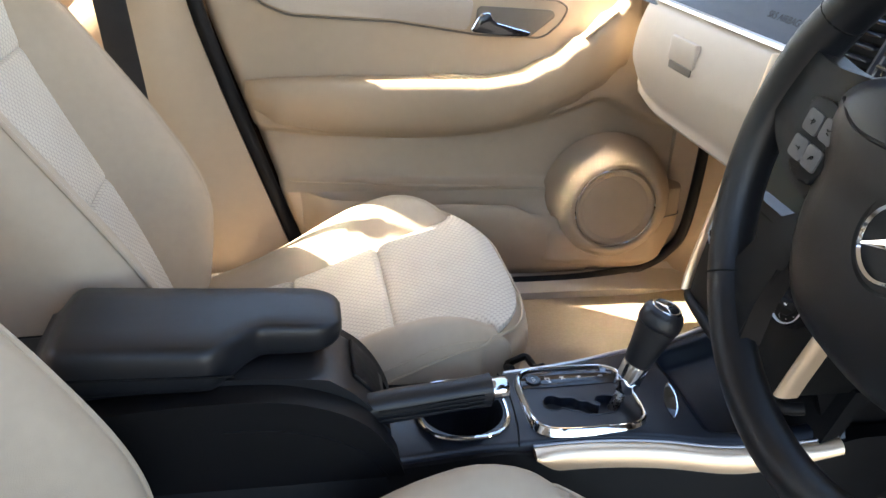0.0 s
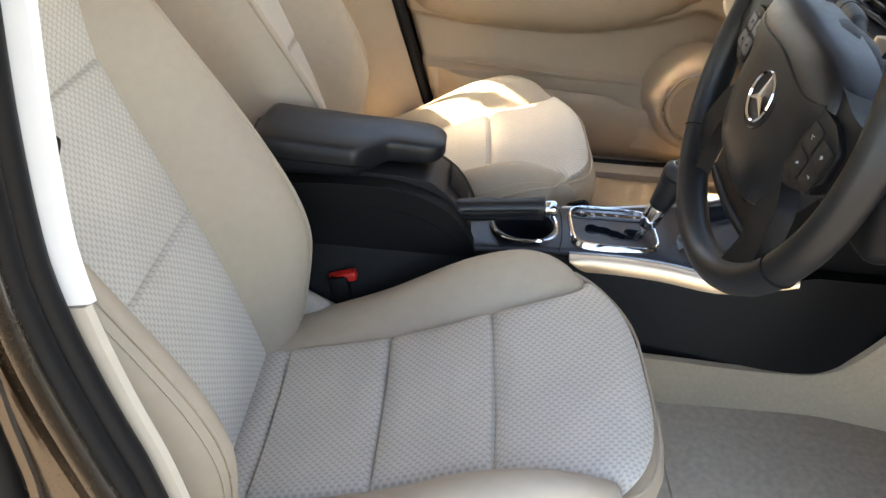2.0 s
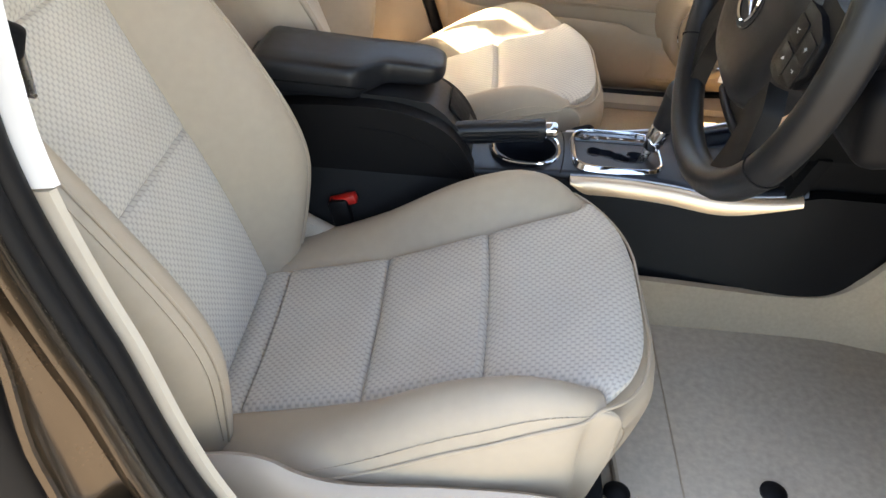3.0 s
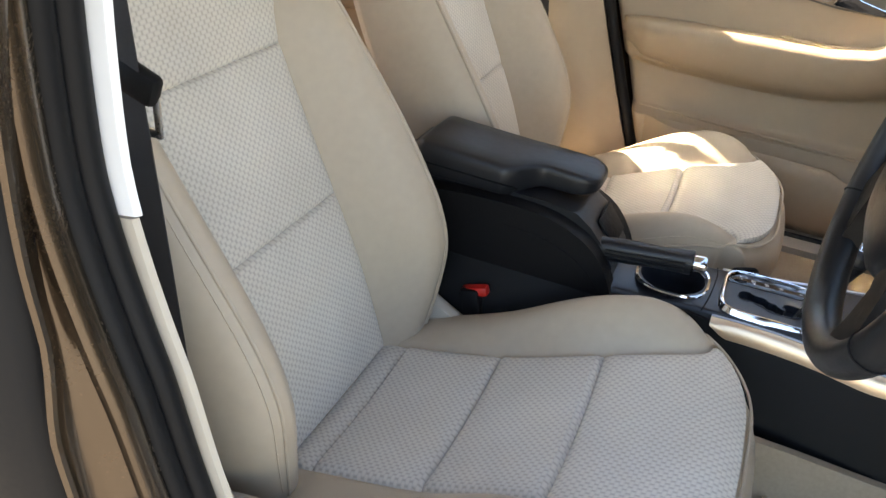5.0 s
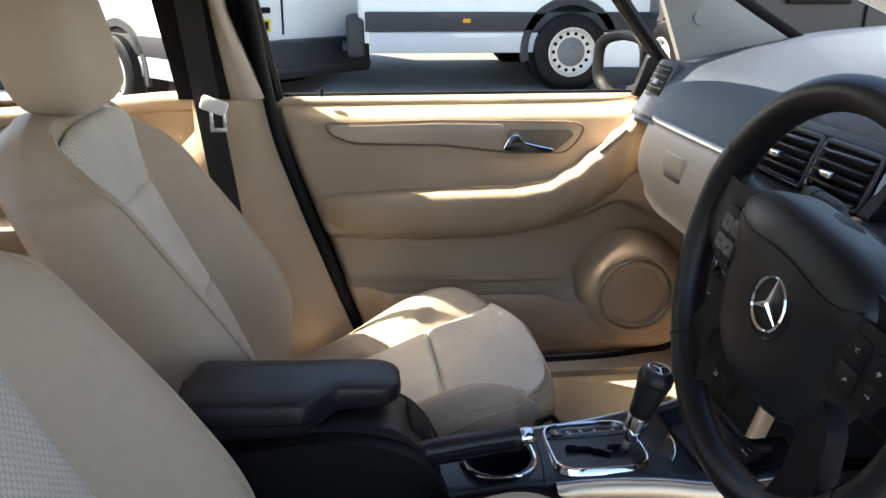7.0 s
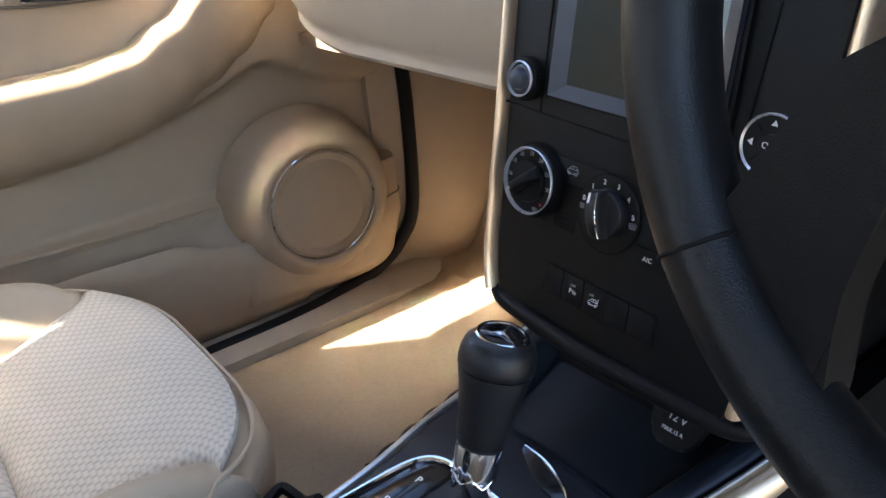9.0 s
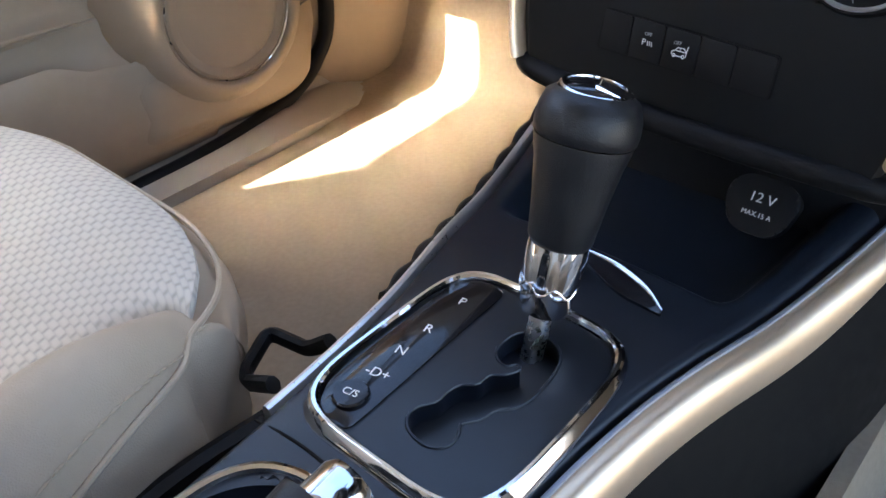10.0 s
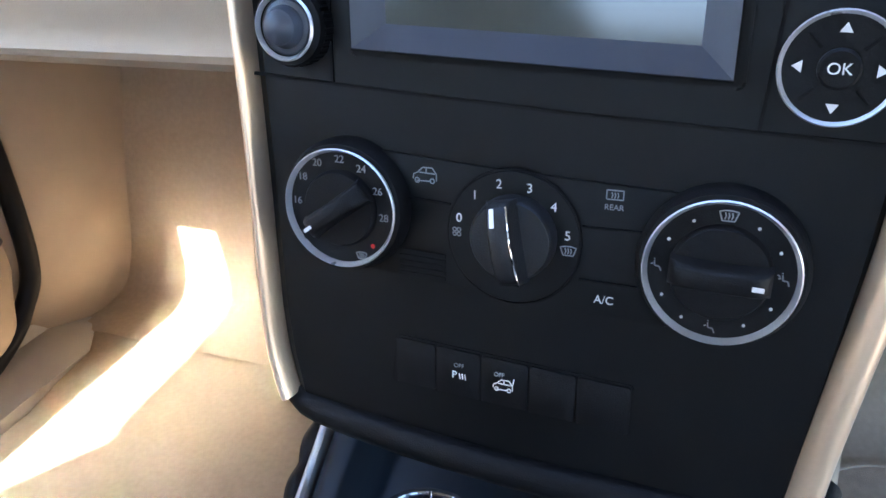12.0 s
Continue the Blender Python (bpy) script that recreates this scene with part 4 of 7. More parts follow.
def padded(fn, s0, s1, half, n_s, n_w, full=0.004, front=None, sign=1, tuck=0.008):
    """A stuffed panel of cloth on fn: highest in the middle, tucked in at its seams."""
    def where(a, b):
        end = s1 if front is None else front(b)
        s = s0 + (end - s0) * a
        return s, b * (half(s) - 0.0035)

    def at(a, b):
        s, w = where(a, b)
        wide = 2 * half(s)
        long = abs(fn(s0, 0).x - fn(s1, 0).x) + abs(fn(s0, 0).z - fn(s1, 0).z)
        ea = min(a, 1 - a) * long
        eb = (1 - abs(b)) * wide / 2
        edge = min(1, ea / 0.012) ** 0.5 * min(1, eb / 0.012) ** 0.5
        return lifted(fn, s, w, sign * (-tuck + (full + tuck) * edge))

    def metres(a, b):
        s, w = where(a, b)
        return (w, (fn(0.5, 0) - fn(s, 0)).length * (1 if s < 0.5 else -1))
    edge_s = sorted(set([0, 0.012, 0.03, 0.06, 0.94, 0.97, 0.988, 1] + lin(0.06, 0.94, n_s)))
    edge_w = sorted(set([-1, -0.985, -0.96, -0.92, 0.92, 0.96, 0.985, 1] + lin(-0.92, 0.92, n_w)))
    return sheet(at, edge_s, edge_w, uv=metres)


def spine(r):
    """The middle of a backrest's front: it leans back and turns upright towards the shoulders."""
    x = flow(r, [(-0.1, -0.444), (0.0, -0.466), (0.12, -0.490), (0.3, -0.5310), (0.6, -0.6135), (0.735, -0.647), (0.87, -0.668), (1.0, -0.680), (1.1, -0.686)])
    z = flow(r, [(-0.1, 0.490), (0.0, 0.545), (0.12, 0.616), (0.3, 0.722), (0.6, 0.896), (0.735, 0.974), (0.87, 1.045), (1.0, 1.110), (1.1, 1.158)])
    return Vector((x, 0, z))


def spine_up(r):
    return (spine(min(1.09, r + 0.02)) - spine(max(-0.09, r - 0.02))).normalized()


def spine_out(r):
    d = spine_up(r)
    return Vector((d.z, 0, -d.x))


def back_seam(r):
    return smooth_interp(r, [(0, 0.128), (0.3, 0.13), (0.72, 0.136), (0.98, 0.166), (1.2, 0.168)])


def back_half(r):
    return smooth_interp(r, [(-0.1, 0.205), (0.2, 0.25), (0.45, 0.25), (0.85, 0.236), (1.0, 0.206)])


def back_bump(r):
    return flow(r, [(-0.06, 0.018), (0.05, 0.053), (0.22, 0.098), (0.43, 0.095), (0.74, 0.062), (0.84, 0.042), (0.92, 0.025), (1.0, 0.010), (1.06, 0.004)])


def back_at(r, w):
    """A place on the front of a backrest: r from the hips to the shoulders, w across."""
    seam, half, bump = back_seam(r), back_half(r), back_bump(r)
    t = abs(w)
    if t < seam:
        h = 0.0
    else:
        crest = seam + 0.62 * (half - seam)
        if t < crest:
            h = bump * math.sin(math.pi / 2 * (t - seam) / (crest - seam)) ** 1.2
        else:
            a = min(1.0, (t - crest) / (half - crest))
            h = bump - (bump * 0.6 + 0.025 - 0.013 * ease(r, 0.72, 0.88)) * (1 - math.sqrt(max(0, 1 - a * a)))
    top = ease(r, 0.9, 1.06)
    p = spine(r) - spine_up(r) * 0.055 * ease(r, 0.78, 1.0) * (t / half) ** 4
    return Vector((p.x, w, p.z)) + spine_out(r) * (h - 0.022 * top * top)


def front_seat(name, mid, inner, label, rest_x):
    """mid: the seat's centre line; inner: +1 where the console lies to its left, -1 to its right; rest_x: the headrest."""
    root = thing(name, (-0.25, mid, 0.45), label, "car seat", "front seats")

    def put(bm):
        bmesh.ops.scale(bm, vec=(1, inner, 1), verts=bm.verts)
        bmesh.ops.translate(bm, vec=(0, mid, 0), verts=bm.verts)
        return bm

    # cushion body with its skirts
    ss = lin(0, 1, 61)
    rings = []
    for s in ss:
        half = cushion_half(s)
        seam = cushion_seam(s)
        crest = seam + 0.55 * (half - seam)
        ws = [-half + (half - crest) * (1 - math.cos(math.pi / 2 * k / 6)) for k in range(6)] + lin(-crest, -seam, 6) + lin(-seam + 0.005, seam - 0.005, 11)
        ws = ws + [-w for w in reversed(ws[:12])]
        top = [cushion_at(s, w) - (Vector((0, 0, 0.0095)) if abs(w) < seam - 0.004 else Vector()) for w in ws]
        low = cushion_at(s, half)
        floor = min(low.z - 0.01, 0.485 + 0.02 * (1 - s))
        floor += (low.z - 0.004 - floor) * ease(s, 0.52, 0.62)
        left = [Vector((top[0].x, top[0].y - 0.004 + 0.0022 * k * k, top[0].z + (floor - top[0].z) * k / 3)) for k in (3, 2, 1)]
        right = [Vector((top[-1].x, top[-1].y + 0.004 - 0.0022 * k * k, top[-1].z + (floor - top[-1].z) * k / 3)) for k in (1, 2, 3)]
        rings.append(left + top + right)
    cushion = part("cushion", put(loft(rings, caps=True)), LEATHER, root, "beige leatherette cushion with raised bolsters", angle=1.65)
    # s at which the seams cross the cushion
    seams = (0.0, 0.1, 0.2, 0.3)
    for a, b in zip(seams, seams[1:]):
        part("cushion_panel", put(padded(cushion_at, a, b, cushion_seam, 8, 15)), CLOTH, cushion, "pale woven cloth panel")
    part("cushion_panel", put(padded(cushion_at, 0.3, 0.5, cushion_seam, 16, 17, front=lambda b: 0.490 + 0.060 * (1 - abs(b) ** 4))), CLOTH, cushion, "pale woven cloth panel")
    # piping round the upper edge of the bolsters
    path = []
    for a in [math.pi * (0.5 - 0.5 * math.cos(math.pi * (0.5 + 0.5 * t))) for t in lin(-0.985, 0.985, 140)]:
        s = 0.02 + 0.545 * abs(math.sin(a)) ** 0.24
        w = math.copysign(abs(math.cos(a)) ** 0.24, math.cos(a)) * (cushion_half(s) - 0.0035)
        path.append(cushion_at(s, w) + Vector((0.001, math.copysign(0.001, w), 0.0)))
    part("seam_piping", put(tube(path, 0.0021, 8)), LEATHER, cushion)
    # a row of stitches above the piping on either side
    for sg in (-1, 1):
        path = [lifted(cushion_at, s, sg * (cushion_half(s) - 0.0085), 0.0006) for s in lin(0.04, 0.52, 180)]
        part("stitching", put(tube(path, [0.0012 if k % 3 else 0.0002 for k in range(180)], 5)), THREAD, cushion, "pale stitching")

    # backrest body
    rings = []
    for r in [-0.06, -0.03] + lin(0, 1, 33) + [1.02, 1.04, 1.052]:
        half, seam = back_half(r), back_seam(r)
        crest = seam + 0.62 * (half - seam)
        ws = [-half + (half - crest) * (1 - math.cos(math.pi / 2 * k / 6)) for k in range(6)] + lin(-crest, -seam, 7) + lin(-seam + 0.005, seam - 0.005, 11)
        ws = ws + [-w for w in reversed(ws[:13])]
        shrink = 1 - 0.10 * ease(r, 0.99, 1.055) - 0.03 * (1 - ease(r, -0.06, 0))
        front = [back_at(r, w) - (spine_out(r) * 0.0085 if abs(w) < seam - 0.004 else Vector()) for w in ws]
        front = [Vector((p.x, p.y * shrink, p.z)) for p in front]
        depth = smooth_interp(r, [(-0.1, 0.08), (0.3, 0.11), (0.7, 0.115), (1.0, 0.125), (1.055, 0.09)])
        mid_line = spine(r)
        back = []
        for w in (half * 1.0, half * 0.98, half * 0.93, half * 0.8, half * 0.5, 0, -half * 0.5, -half * 0.8, -half * 0.93, -half * 0.98, -half * 1.0):
            round_off = min(0.055, 0.52 * depth) * (abs(w) / half) ** 6
            p = mid_line + spine_out(r) * (-depth + round_off) - spine_up(r) * (0.055 * ease(r, 0.78, 1.0) * (abs(w) / half) ** 4)
            back.append(Vector((p.x, w * shrink, p.z)))
        rings.append(front + back)
    crown = []
    for p in rings[-1]:
        q = spine(1.064) - spine_up(1.05) * (0.055 * min(1, abs(p.y) / 0.185) ** 4) - spine_out(1.05) * 0.06
        crown.append(Vector((q.x, p.y * 0.985, q.z)))
    rings.append(crown)
    backrest = part("backrest", put(loft(rings)), LEATHER, root, "beige leatherette backrest with deep bolsters", angle=1.3)
    for a, b in ((0.0, 0.40), (0.40, 0.735), (0.735, 1.01)):
        part("backrest_panel", put(padded(back_at, a, b, back_seam, 16, 15, full=0.003, sign=-1, tuck=0.0045)), CLOTH, backrest, "pale woven cloth panel")
    for sg in (-1, 1):
        path = [back_at(r, sg * (back_seam(r) + 0.72 * (back_half(r) - back_seam(r)))) + spine_out(r) * 0.0005 for r in lin(0.0, 0.99, 50)]
        part("seam_piping", put(tube(path, 0.0034 if sg > 0 else 0.002, 8)), LEATHER, backrest)

    for off in (0.80,):
        path = [back_at(r, -(back_seam(r) + off * (back_half(r) - back_seam(r)))) + spine_out(r) * 0.0012 for r in lin(0.02, 0.9, 210)]
        part("stitching", put(tube(path, [0.0010 if k % 3 else 0.0002 for k in range(210)], 5)), THREAD, backrest, "pale stitching")

    # head restraint on two posts
    c = Vector((rest_x, 0, 1.232))
    rings = []
    for k in range(15):
        a = -math.pi / 2 + math.pi * k / 14
        hz = math.copysign(abs(math.sin(a)) ** 0.6, math.sin(a)) * 0.112
        wide = 0.130 * abs(math.cos(a)) ** 0.42 + 0.0008
        deep = 0.062 * abs(math.cos(a)) ** 0.42 + 0.0008
        ring = []
        for j in range(28):
            b = 2 * math.pi * j / 28
            x = math.copysign(abs(math.cos(b)) ** 0.6, math.cos(b)) * deep
            y = math.copysign(abs(math.sin(b)) ** 0.55, math.sin(b)) * wide * (1 - 0.06 * (hz / 0.11))
            lean = -0.2 * hz + 0.016 * (y / 0.142) ** 2 * (1 if x > 0 else 0.3)
            ring.append(c + Vector((x + lean, y, hz)))
        rings.append(ring)
    part("headrest", put(loft(rings)), LEATHER, root, "padded beige headrest", angle=1.4)
    for sg in (-1, 1):
        part("headrest_post", put(tube([(rest_x + 0.012, sg * 0.06, 1.09), (rest_x + 0.006, sg * 0.06, 1.17)], 0.006, 10)), CHROME, root, "chrome headrest post")
        part("post_collar", put(lathe([(0.012, -0.004), (0.013, 0.004), (0.009, 0.008)], (rest_x + 0.010, sg * 0.06, 1.140), (-0.1, 0, 1), 16)), BLACK, root)

    # runners and base
    part("seat_base", put(box(-0.2, 0, 0.487, 0.42, 0.36, 0.04, 0.012)), BLACK_MATT, root, "black seat frame")
    for sg in (-1, 1):
        part("runner", put(box(-0.18, sg * 0.17, 0.457, 0.5, 0.04, 0.03, 0.006)), STEEL, root, "steel seat runner")
    # outer side cover with its recline lever
    line = [(-0.50, 0.600, 0.545), (-0.445, 0.618, 0.540), (-0.40, 0.626, 0.530), (-0.365, 0.622, 0.515), (-0.33, 0.602, 0.50), (-0.28, 0.594, 0.487), (-0.18, 0.604, 0.480), (-0.08, 0.606, 0.485), (-0.02, 0.585, 0.495), (0.01, 0.55, 0.51)]
    drop = 0.085 if mid > 0 else 0.0
    pts = spline([(x, a - drop, max(b - drop, 0.455)) for x, a, b in line], 30)
    rings = []
    for p in pts:
        x, zt, zb = p
        h = (zt - zb) / 2
        rings.append([(x, -0.262 - 0.018 * math.cos(2 * math.pi * k / 12), (zt + zb) / 2 + h * math.sin(2 * math.pi * k / 12)) for k in range(12)])
    part("side_cover", put(loft(rings)), TAUPE, root, "beige plastic seat side cover")
    part("side_plate", put(box(-0.3, -0.255, 0.49, 0.3, 0.02, 0.06, 0.008)), BLACK_MATT, root)
    # inner hinge cover and belt buckle
    part("hinge_cover", put(box(-0.43, 0.225, 0.545, 0.09, 0.03, 0.075, 0.012, m=Matrix.Rotation(radians(28), 4, "Y"))), BEIGE_PALE, root, "beige hinge cover")
    stalk = part("buckle", put(box(-0.377, 0.246, 0.574, 0.032, 0.02, 0.07, 0.006, m=Matrix.Rotation(radians(-12), 4, "Y"))), BLACK, root, "black seat belt buckle")
    part("release_button", put(box(-0.376, 0.250, 0.604, 0.044, 0.018, 0.016, 0.004, m=Matrix.Rotation(radians(-20), 4, "Y"))), RED, stalk, "red release button")
    return root


front_seat("driver_seat", -0.34, 1, "beige leatherette driver's seat with pale woven cloth panels beside the console", -0.785)
front_seat("passenger_seat", 0.348, -1, "beige passenger seat with woven cloth panels and a patch of sun", -0.738)

# ---- dashboard ----
def stack_x(z):
    return 0.207 + 0.2 * (z - 0.755)


def on_stack(a, b, d):
    """(across, height, proud) on the face of the centre stack."""
    return (stack_x(b) - d * 0.98, a, b + d * 0.2)


STACK_RIGHT, STACK_UP, STACK_OUT = Vector((0, -1, 0)), Vector((0.196, 0, 0.98)), Vector((-0.98, 0, 0.196))


def dash():
    root = thing("dashboard", (0.4, 0, 0.9), "dark blue-grey dashboard over a beige glovebox with silver strip", "dashboard", kind="structure")

    def end(y):
        """How far the face draws forward at the ends."""
        return 0.07 * ease(abs(y), 0.46, 0.68) ** 1.5 * 1.6

    upper = [(0.86, 1.234), (0.70, 1.220), (0.52, 1.193), (0.42, 1.171), (0.365, 1.155), (0.335, 1.13), (0.315, 1.10), (0.30, 1.075), (0.292, 1.058), (0.34, 1.05), (0.9, 1.05)]
    curve = spline([(x, 0, z) for x, z in upper], 44)
    rings = []
    for y in lin(0.672, 0.128, 26):
        rings.append([(p.x + 0.14 * end(y) * ease(p.x, 0.75, 0.45), y, p.z - 0.01 * ease(abs(y), 0.5, 0.68)) for p in curve])
    part("upper_pad", loft(rings), NAVY, root, "dark blue-grey padded dash top", angle=0.9)
    rings = []
    for y in lin(-0.128, -0.665, 26):
        hood = 0.055 * ease(abs(y + 0.34), 0.21, 0.15)
        dip = 0.17 * ease(abs(y + 0.34), 0.19, 0.155)
        rings.append([(p.x + end(y) * ease(p.x, 0.75, 0.45) + dip * ease(p.x, 0.52, 0.36), y, p.z - 0.01 * ease(abs(y), 0.5, 0.68) + 0.4 * hood * ease(p.x, 0.7, 0.45) * ease(p.z, 1.04, 1.15)) for p in curve])
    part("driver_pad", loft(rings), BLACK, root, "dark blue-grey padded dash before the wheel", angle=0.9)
    rings = [[(p.x + 0.03 * ease(p.z, 1.17, 1.10), y, p.z + 0.002) for p in curve] for y in lin(0.1285, -0.1285, 12)]
    part("centre_pad", loft(rings), NAVY, root, "dark blue-grey dash centre", angle=0.9)
    part("speaker_mesh", sheet(lambda u, v: (0.5 + 0.1 * u, -0.12 + 0.24 * v, 1.1955 + 0.016 * u), lin(0, 1, 3), lin(0, 1, 3), thick=lambda u, v: (0, 0, -0.003)), BLACK_MATT, root, "dark perforated speaker mesh")
    # silver strip
    rings = []
    for y in lin(0.60, 0.125, 24):
        x = 0.286 + end(y)
        rings.append([(x + 0.004, y, 1.066), (x - 0.002, y, 1.0645), (x - 0.003, y, 1.060), (x + 0.006, y, 1.057)])
    part("silver_strip", loft(rings), STRIP, root, "thin satin silver strip")
    # glovebox side, beige
    low = [(0.315, 1.058), (0.284, 1.055), (0.270, 1.03), (0.262, 0.985), (0.267, 0.948), (0.280, 0.912), (0.306, 0.889), (0.55, 0.88), (0.6, 1.05)]
    lc = spline([(x, 0, z) for x, z in low], 36)
    rings = [[(p.x + end(y), y, p.z + 0.04 * ease(y, 0.40, 0.62) * ease(p.z, 0.97, 0.90)) for p in lc] for y in lin(0.688, 0.128, 28)]
    box_ = part("glovebox", loft(rings), GLOVE_GREY, root, "pale beige glovebox", angle=0.9)
    rings = [[(p.x + end(y), y, p.z) for p in lc] for y in lin(-0.128, -0.655, 26)]
    part("knee_panel", loft(rings), BLACK, root, "black panel under the wheel", angle=0.9)
    # Added panel, nearly hidden, that cuts the top off the footwell's sun patch.
    part("sun_stop_panel", box(0.49, 0.41, 0.870, 0.26, 0.53, 0.016, 0.004), BEIGE, root, "added beige panel under the glovebox that cuts off the sun")
    # latch
    # The shadow below the latch is put into this slab's dark colour.
    part("latch_recess_shade", box(0.2632, 0.335, 0.990, 0.006, 0.070, 0.012, 0.003), BOWL_BROWN, box_, "recess under the latch with its shadow in the colour")
    part("latch", box(0.2645, 0.335, 1.013, 0.010, 0.078, 0.036, 0.004), GLOVE_GREY, box_, "beige glovebox latch")
    # side vent
    c = Vector((0.337, 0.602, 1.120))
    tilt = Matrix.Rotation(radians(24), 4, "Y")
    vent = part("side_vent", box(c.x + 0.010, c.y, c.z, 0.03, 0.092, 0.078, 0.008, 2, m=tilt), DASH_DARK, root, "dark blue-grey side air vent")
    part("vent_mouth", box(c.x - 0.0045, c.y, c.z + 0.002, 0.006, 0.074, 0.062, 0.002, m=tilt), BLACK_MATT, vent)
    for k in range(5):
        dz = -0.024 + 0.0122 * k
        part("vane", box(c.x - 0.0055 + 0.445 * dz, c.y, c.z + dz, 0.009, 0.072, 0.003, 0.001), DASH_DARK, vent)
    part("vane_tab", box(c.x - 0.012, c.y, c.z, 0.006, 0.020, 0.010, 0.002, m=tilt), VENT_METAL, vent, "metal vent tab")
    # airbag lettering pressed into the pad
    letters("airbag_mark", "SRS AIRBAG", 0.013, (0.308, 0.185, 1.088), (0, -1, 0), (0.6, 0, 1), BLACK, root)
    return root


dash()


def windscreen():
    bm = prism([(-0.62, 0.0), (0.62, 0.0), (0.54, 0.72), (-0.54, 0.72)], lambda a, b, d: (0.96 - 0.97 * b + d, a, 1.19 + 0.365 * b), 0.005)
    g = structure("windscreen", bm, GLASS, "clear windscreen glass", "windscreen")
    g.visible_shadow = False


windscreen()


def stack():
    root = thing("centre_stack", (0.24, 0, 0.75), "black centre stack with heater dials and a small screen", "control panel", kind="structure")

    def left_edge(z):
        return interp(z, [(0.75, 0.098), (0.769, 0.1035), (0.80, 0.108), (0.88, 0.110), (0.93, 0.112), (1.06, 0.117)])

    def right_edge(z):
        return interp(z, [(0.75, 0.110), (0.762, 0.113), (0.8155, 0.120), (0.863, 0.126), (0.93, 0.131), (1.06, 0.136)])
    # body
    rings = []
    for z in [0.752] + lin(0.76, 1.055, 14):
        h, g = left_edge(z), right_edge(z)
        x = stack_x(z)
        rings.append([(x + 0.004, h, z), (x, h - 0.006, z), (x - 0.0005, 0.05, z), (x - 0.0005, -0.05, z), (x, -g + 0.003, z), (x + 0.004, -g, z), (x + 0.14, -g, z), (x + 0.14, h, z)])
    part("panel", loft(rings), STACK_BLACK, root, "black textured panel", angle=0.5)
    # lower lip
    part("lower_lip", tube(spline([(0.224, 0.107, 0.762), (0.209, 0.09, 0.757), (0.203, 0.0, 0.750), (0.207, -0.09, 0.747), (0.213, -0.114, 0.745), (0.221, -0.123, 0.746), (0.232, -0.126, 0.748)], 36), 0.0072, 10), BLACK, root, "black padded lower lip")
    # silver side blades
    for sg in (-1, 1):
        line = [(0.764, 0.1035), (0.775, 0.1065), (0.80, 0.110), (0.88, 0.112), (0.93, 0.1140), (1.06, 0.119)] if sg > 0 else [(0.760, 0.1165), (0.78, 0.119), (0.8155, 0.1245), (0.84, 0.1285), (0.872, 0.1325), (0.93, 0.1365), (1.06, 0.141)]
        wide = 0.0037 if sg > 0 else 0.0068
        rings = []
        for p in spline([(a, b, 0) for a, b in line], 30):
            z, h = p.x, p.y
            x = stack_x(z) + (-0.001 if sg > 0 else 0.0)
            rings.append([(x + 0.004 - 0.011 * math.sin(t), sg * (h - wide * math.cos(t)), z) for t in lin(0, math.pi, 14)] + [(x + 0.016, sg * (h + wide), z), (x + 0.016, sg * (h - wide), z)])
        part("side_blade", loft(rings), SILVER, root, "satin silver side blade")
    # black flanks running forward under the dashboard
    for sg in (-1, 1):
        part("flank", sheet(lambda u, v: (stack_x(0.66 + 0.39 * v) + 0.03 + 0.09 * ease(v, 0.35, 0.1) * (1 - u) + 0.36 * u, sg * 0.099, 0.66 + 0.39 * v), lin(0, 1, 4), lin(0, 1, 4), thick=lambda u, v: (0, -sg * 0.012, 0)), BLACK, root, "black stack flank")

    def groove(a0, b0, a1, b1, name="panel_gap", lift=-0.0005, wide=0.0006):
        d = Vector((a1 - a0, b1 - b0))
        n = Vector((-d.y, d.x)).normalized() * wide
        part(name, prism([(a0 + n.x, b0 + n.y), (a1 + n.x, b1 + n.y), (a1 - n.x, b1 - n.y), (a0 - n.x, b0 - n.y)], lambda a, b, dd: on_stack(a, b, dd + lift), 0.0016), BLACK_MATT, root, smooth=False)
    # seams across the panel
    groove(0.1095, 0.9068, 0.0744, 0.9043)
    groove(0.0744, 0.9043, -0.0195, 0.8986)
    groove(-0.0195, 0.8986, -0.127, 0.8944)
    groove(0.0736, 0.9045, 0.0736, 0.99)
    groove(-0.0843, 0.8965, -0.092, 0.99)
    # screen in its sloping frame
    bez = part("screen_bezel", prism(rounded([(0.0640, 0.9150), (-0.0785, 0.9092), (-0.0785, 1.02), (0.0640, 1.02)], 0.003), on_stack, 0.004, 0.0015), STACK_BLACK, root, "black screen surround")
    outer, inner = [(0.0606, 1.018), (0.0605, 0.9184), (-0.0750, 0.9128), (-0.0756, 1.018)], [(0.0473, 1.010), (0.0475, 0.9277), (-0.0633, 0.9234), (-0.0645, 1.010)]
    part("bezel_gap", tube([on_stack(a, b, 0.0094) for a, b in outer], 0.0005, 6), BLACK_MATT, bez)
    for i in range(3):
        quad = [on_stack(*outer[i], 0.0095), on_stack(*outer[i + 1], 0.0095), on_stack(*inner[i + 1], 0.0046), on_stack(*inner[i], 0.0046)]
        low = [Vector(p) - STACK_OUT * 0.0045 for p in quad]
        part("screen_slope", loft([quad, low]), SLOPE_BLUE, bez, smooth=False)
    part("screen", prism(rounded([(0.0480, 0.927), (-0.0640, 0.9226), (-0.0650, 1.011), (0.0480, 1.011)], 0.001), lambda a, b, d: on_stack(a, b, d + 0.0040), 0.0008), SCREEN, bez, "dark switched-off screen", smooth=False)

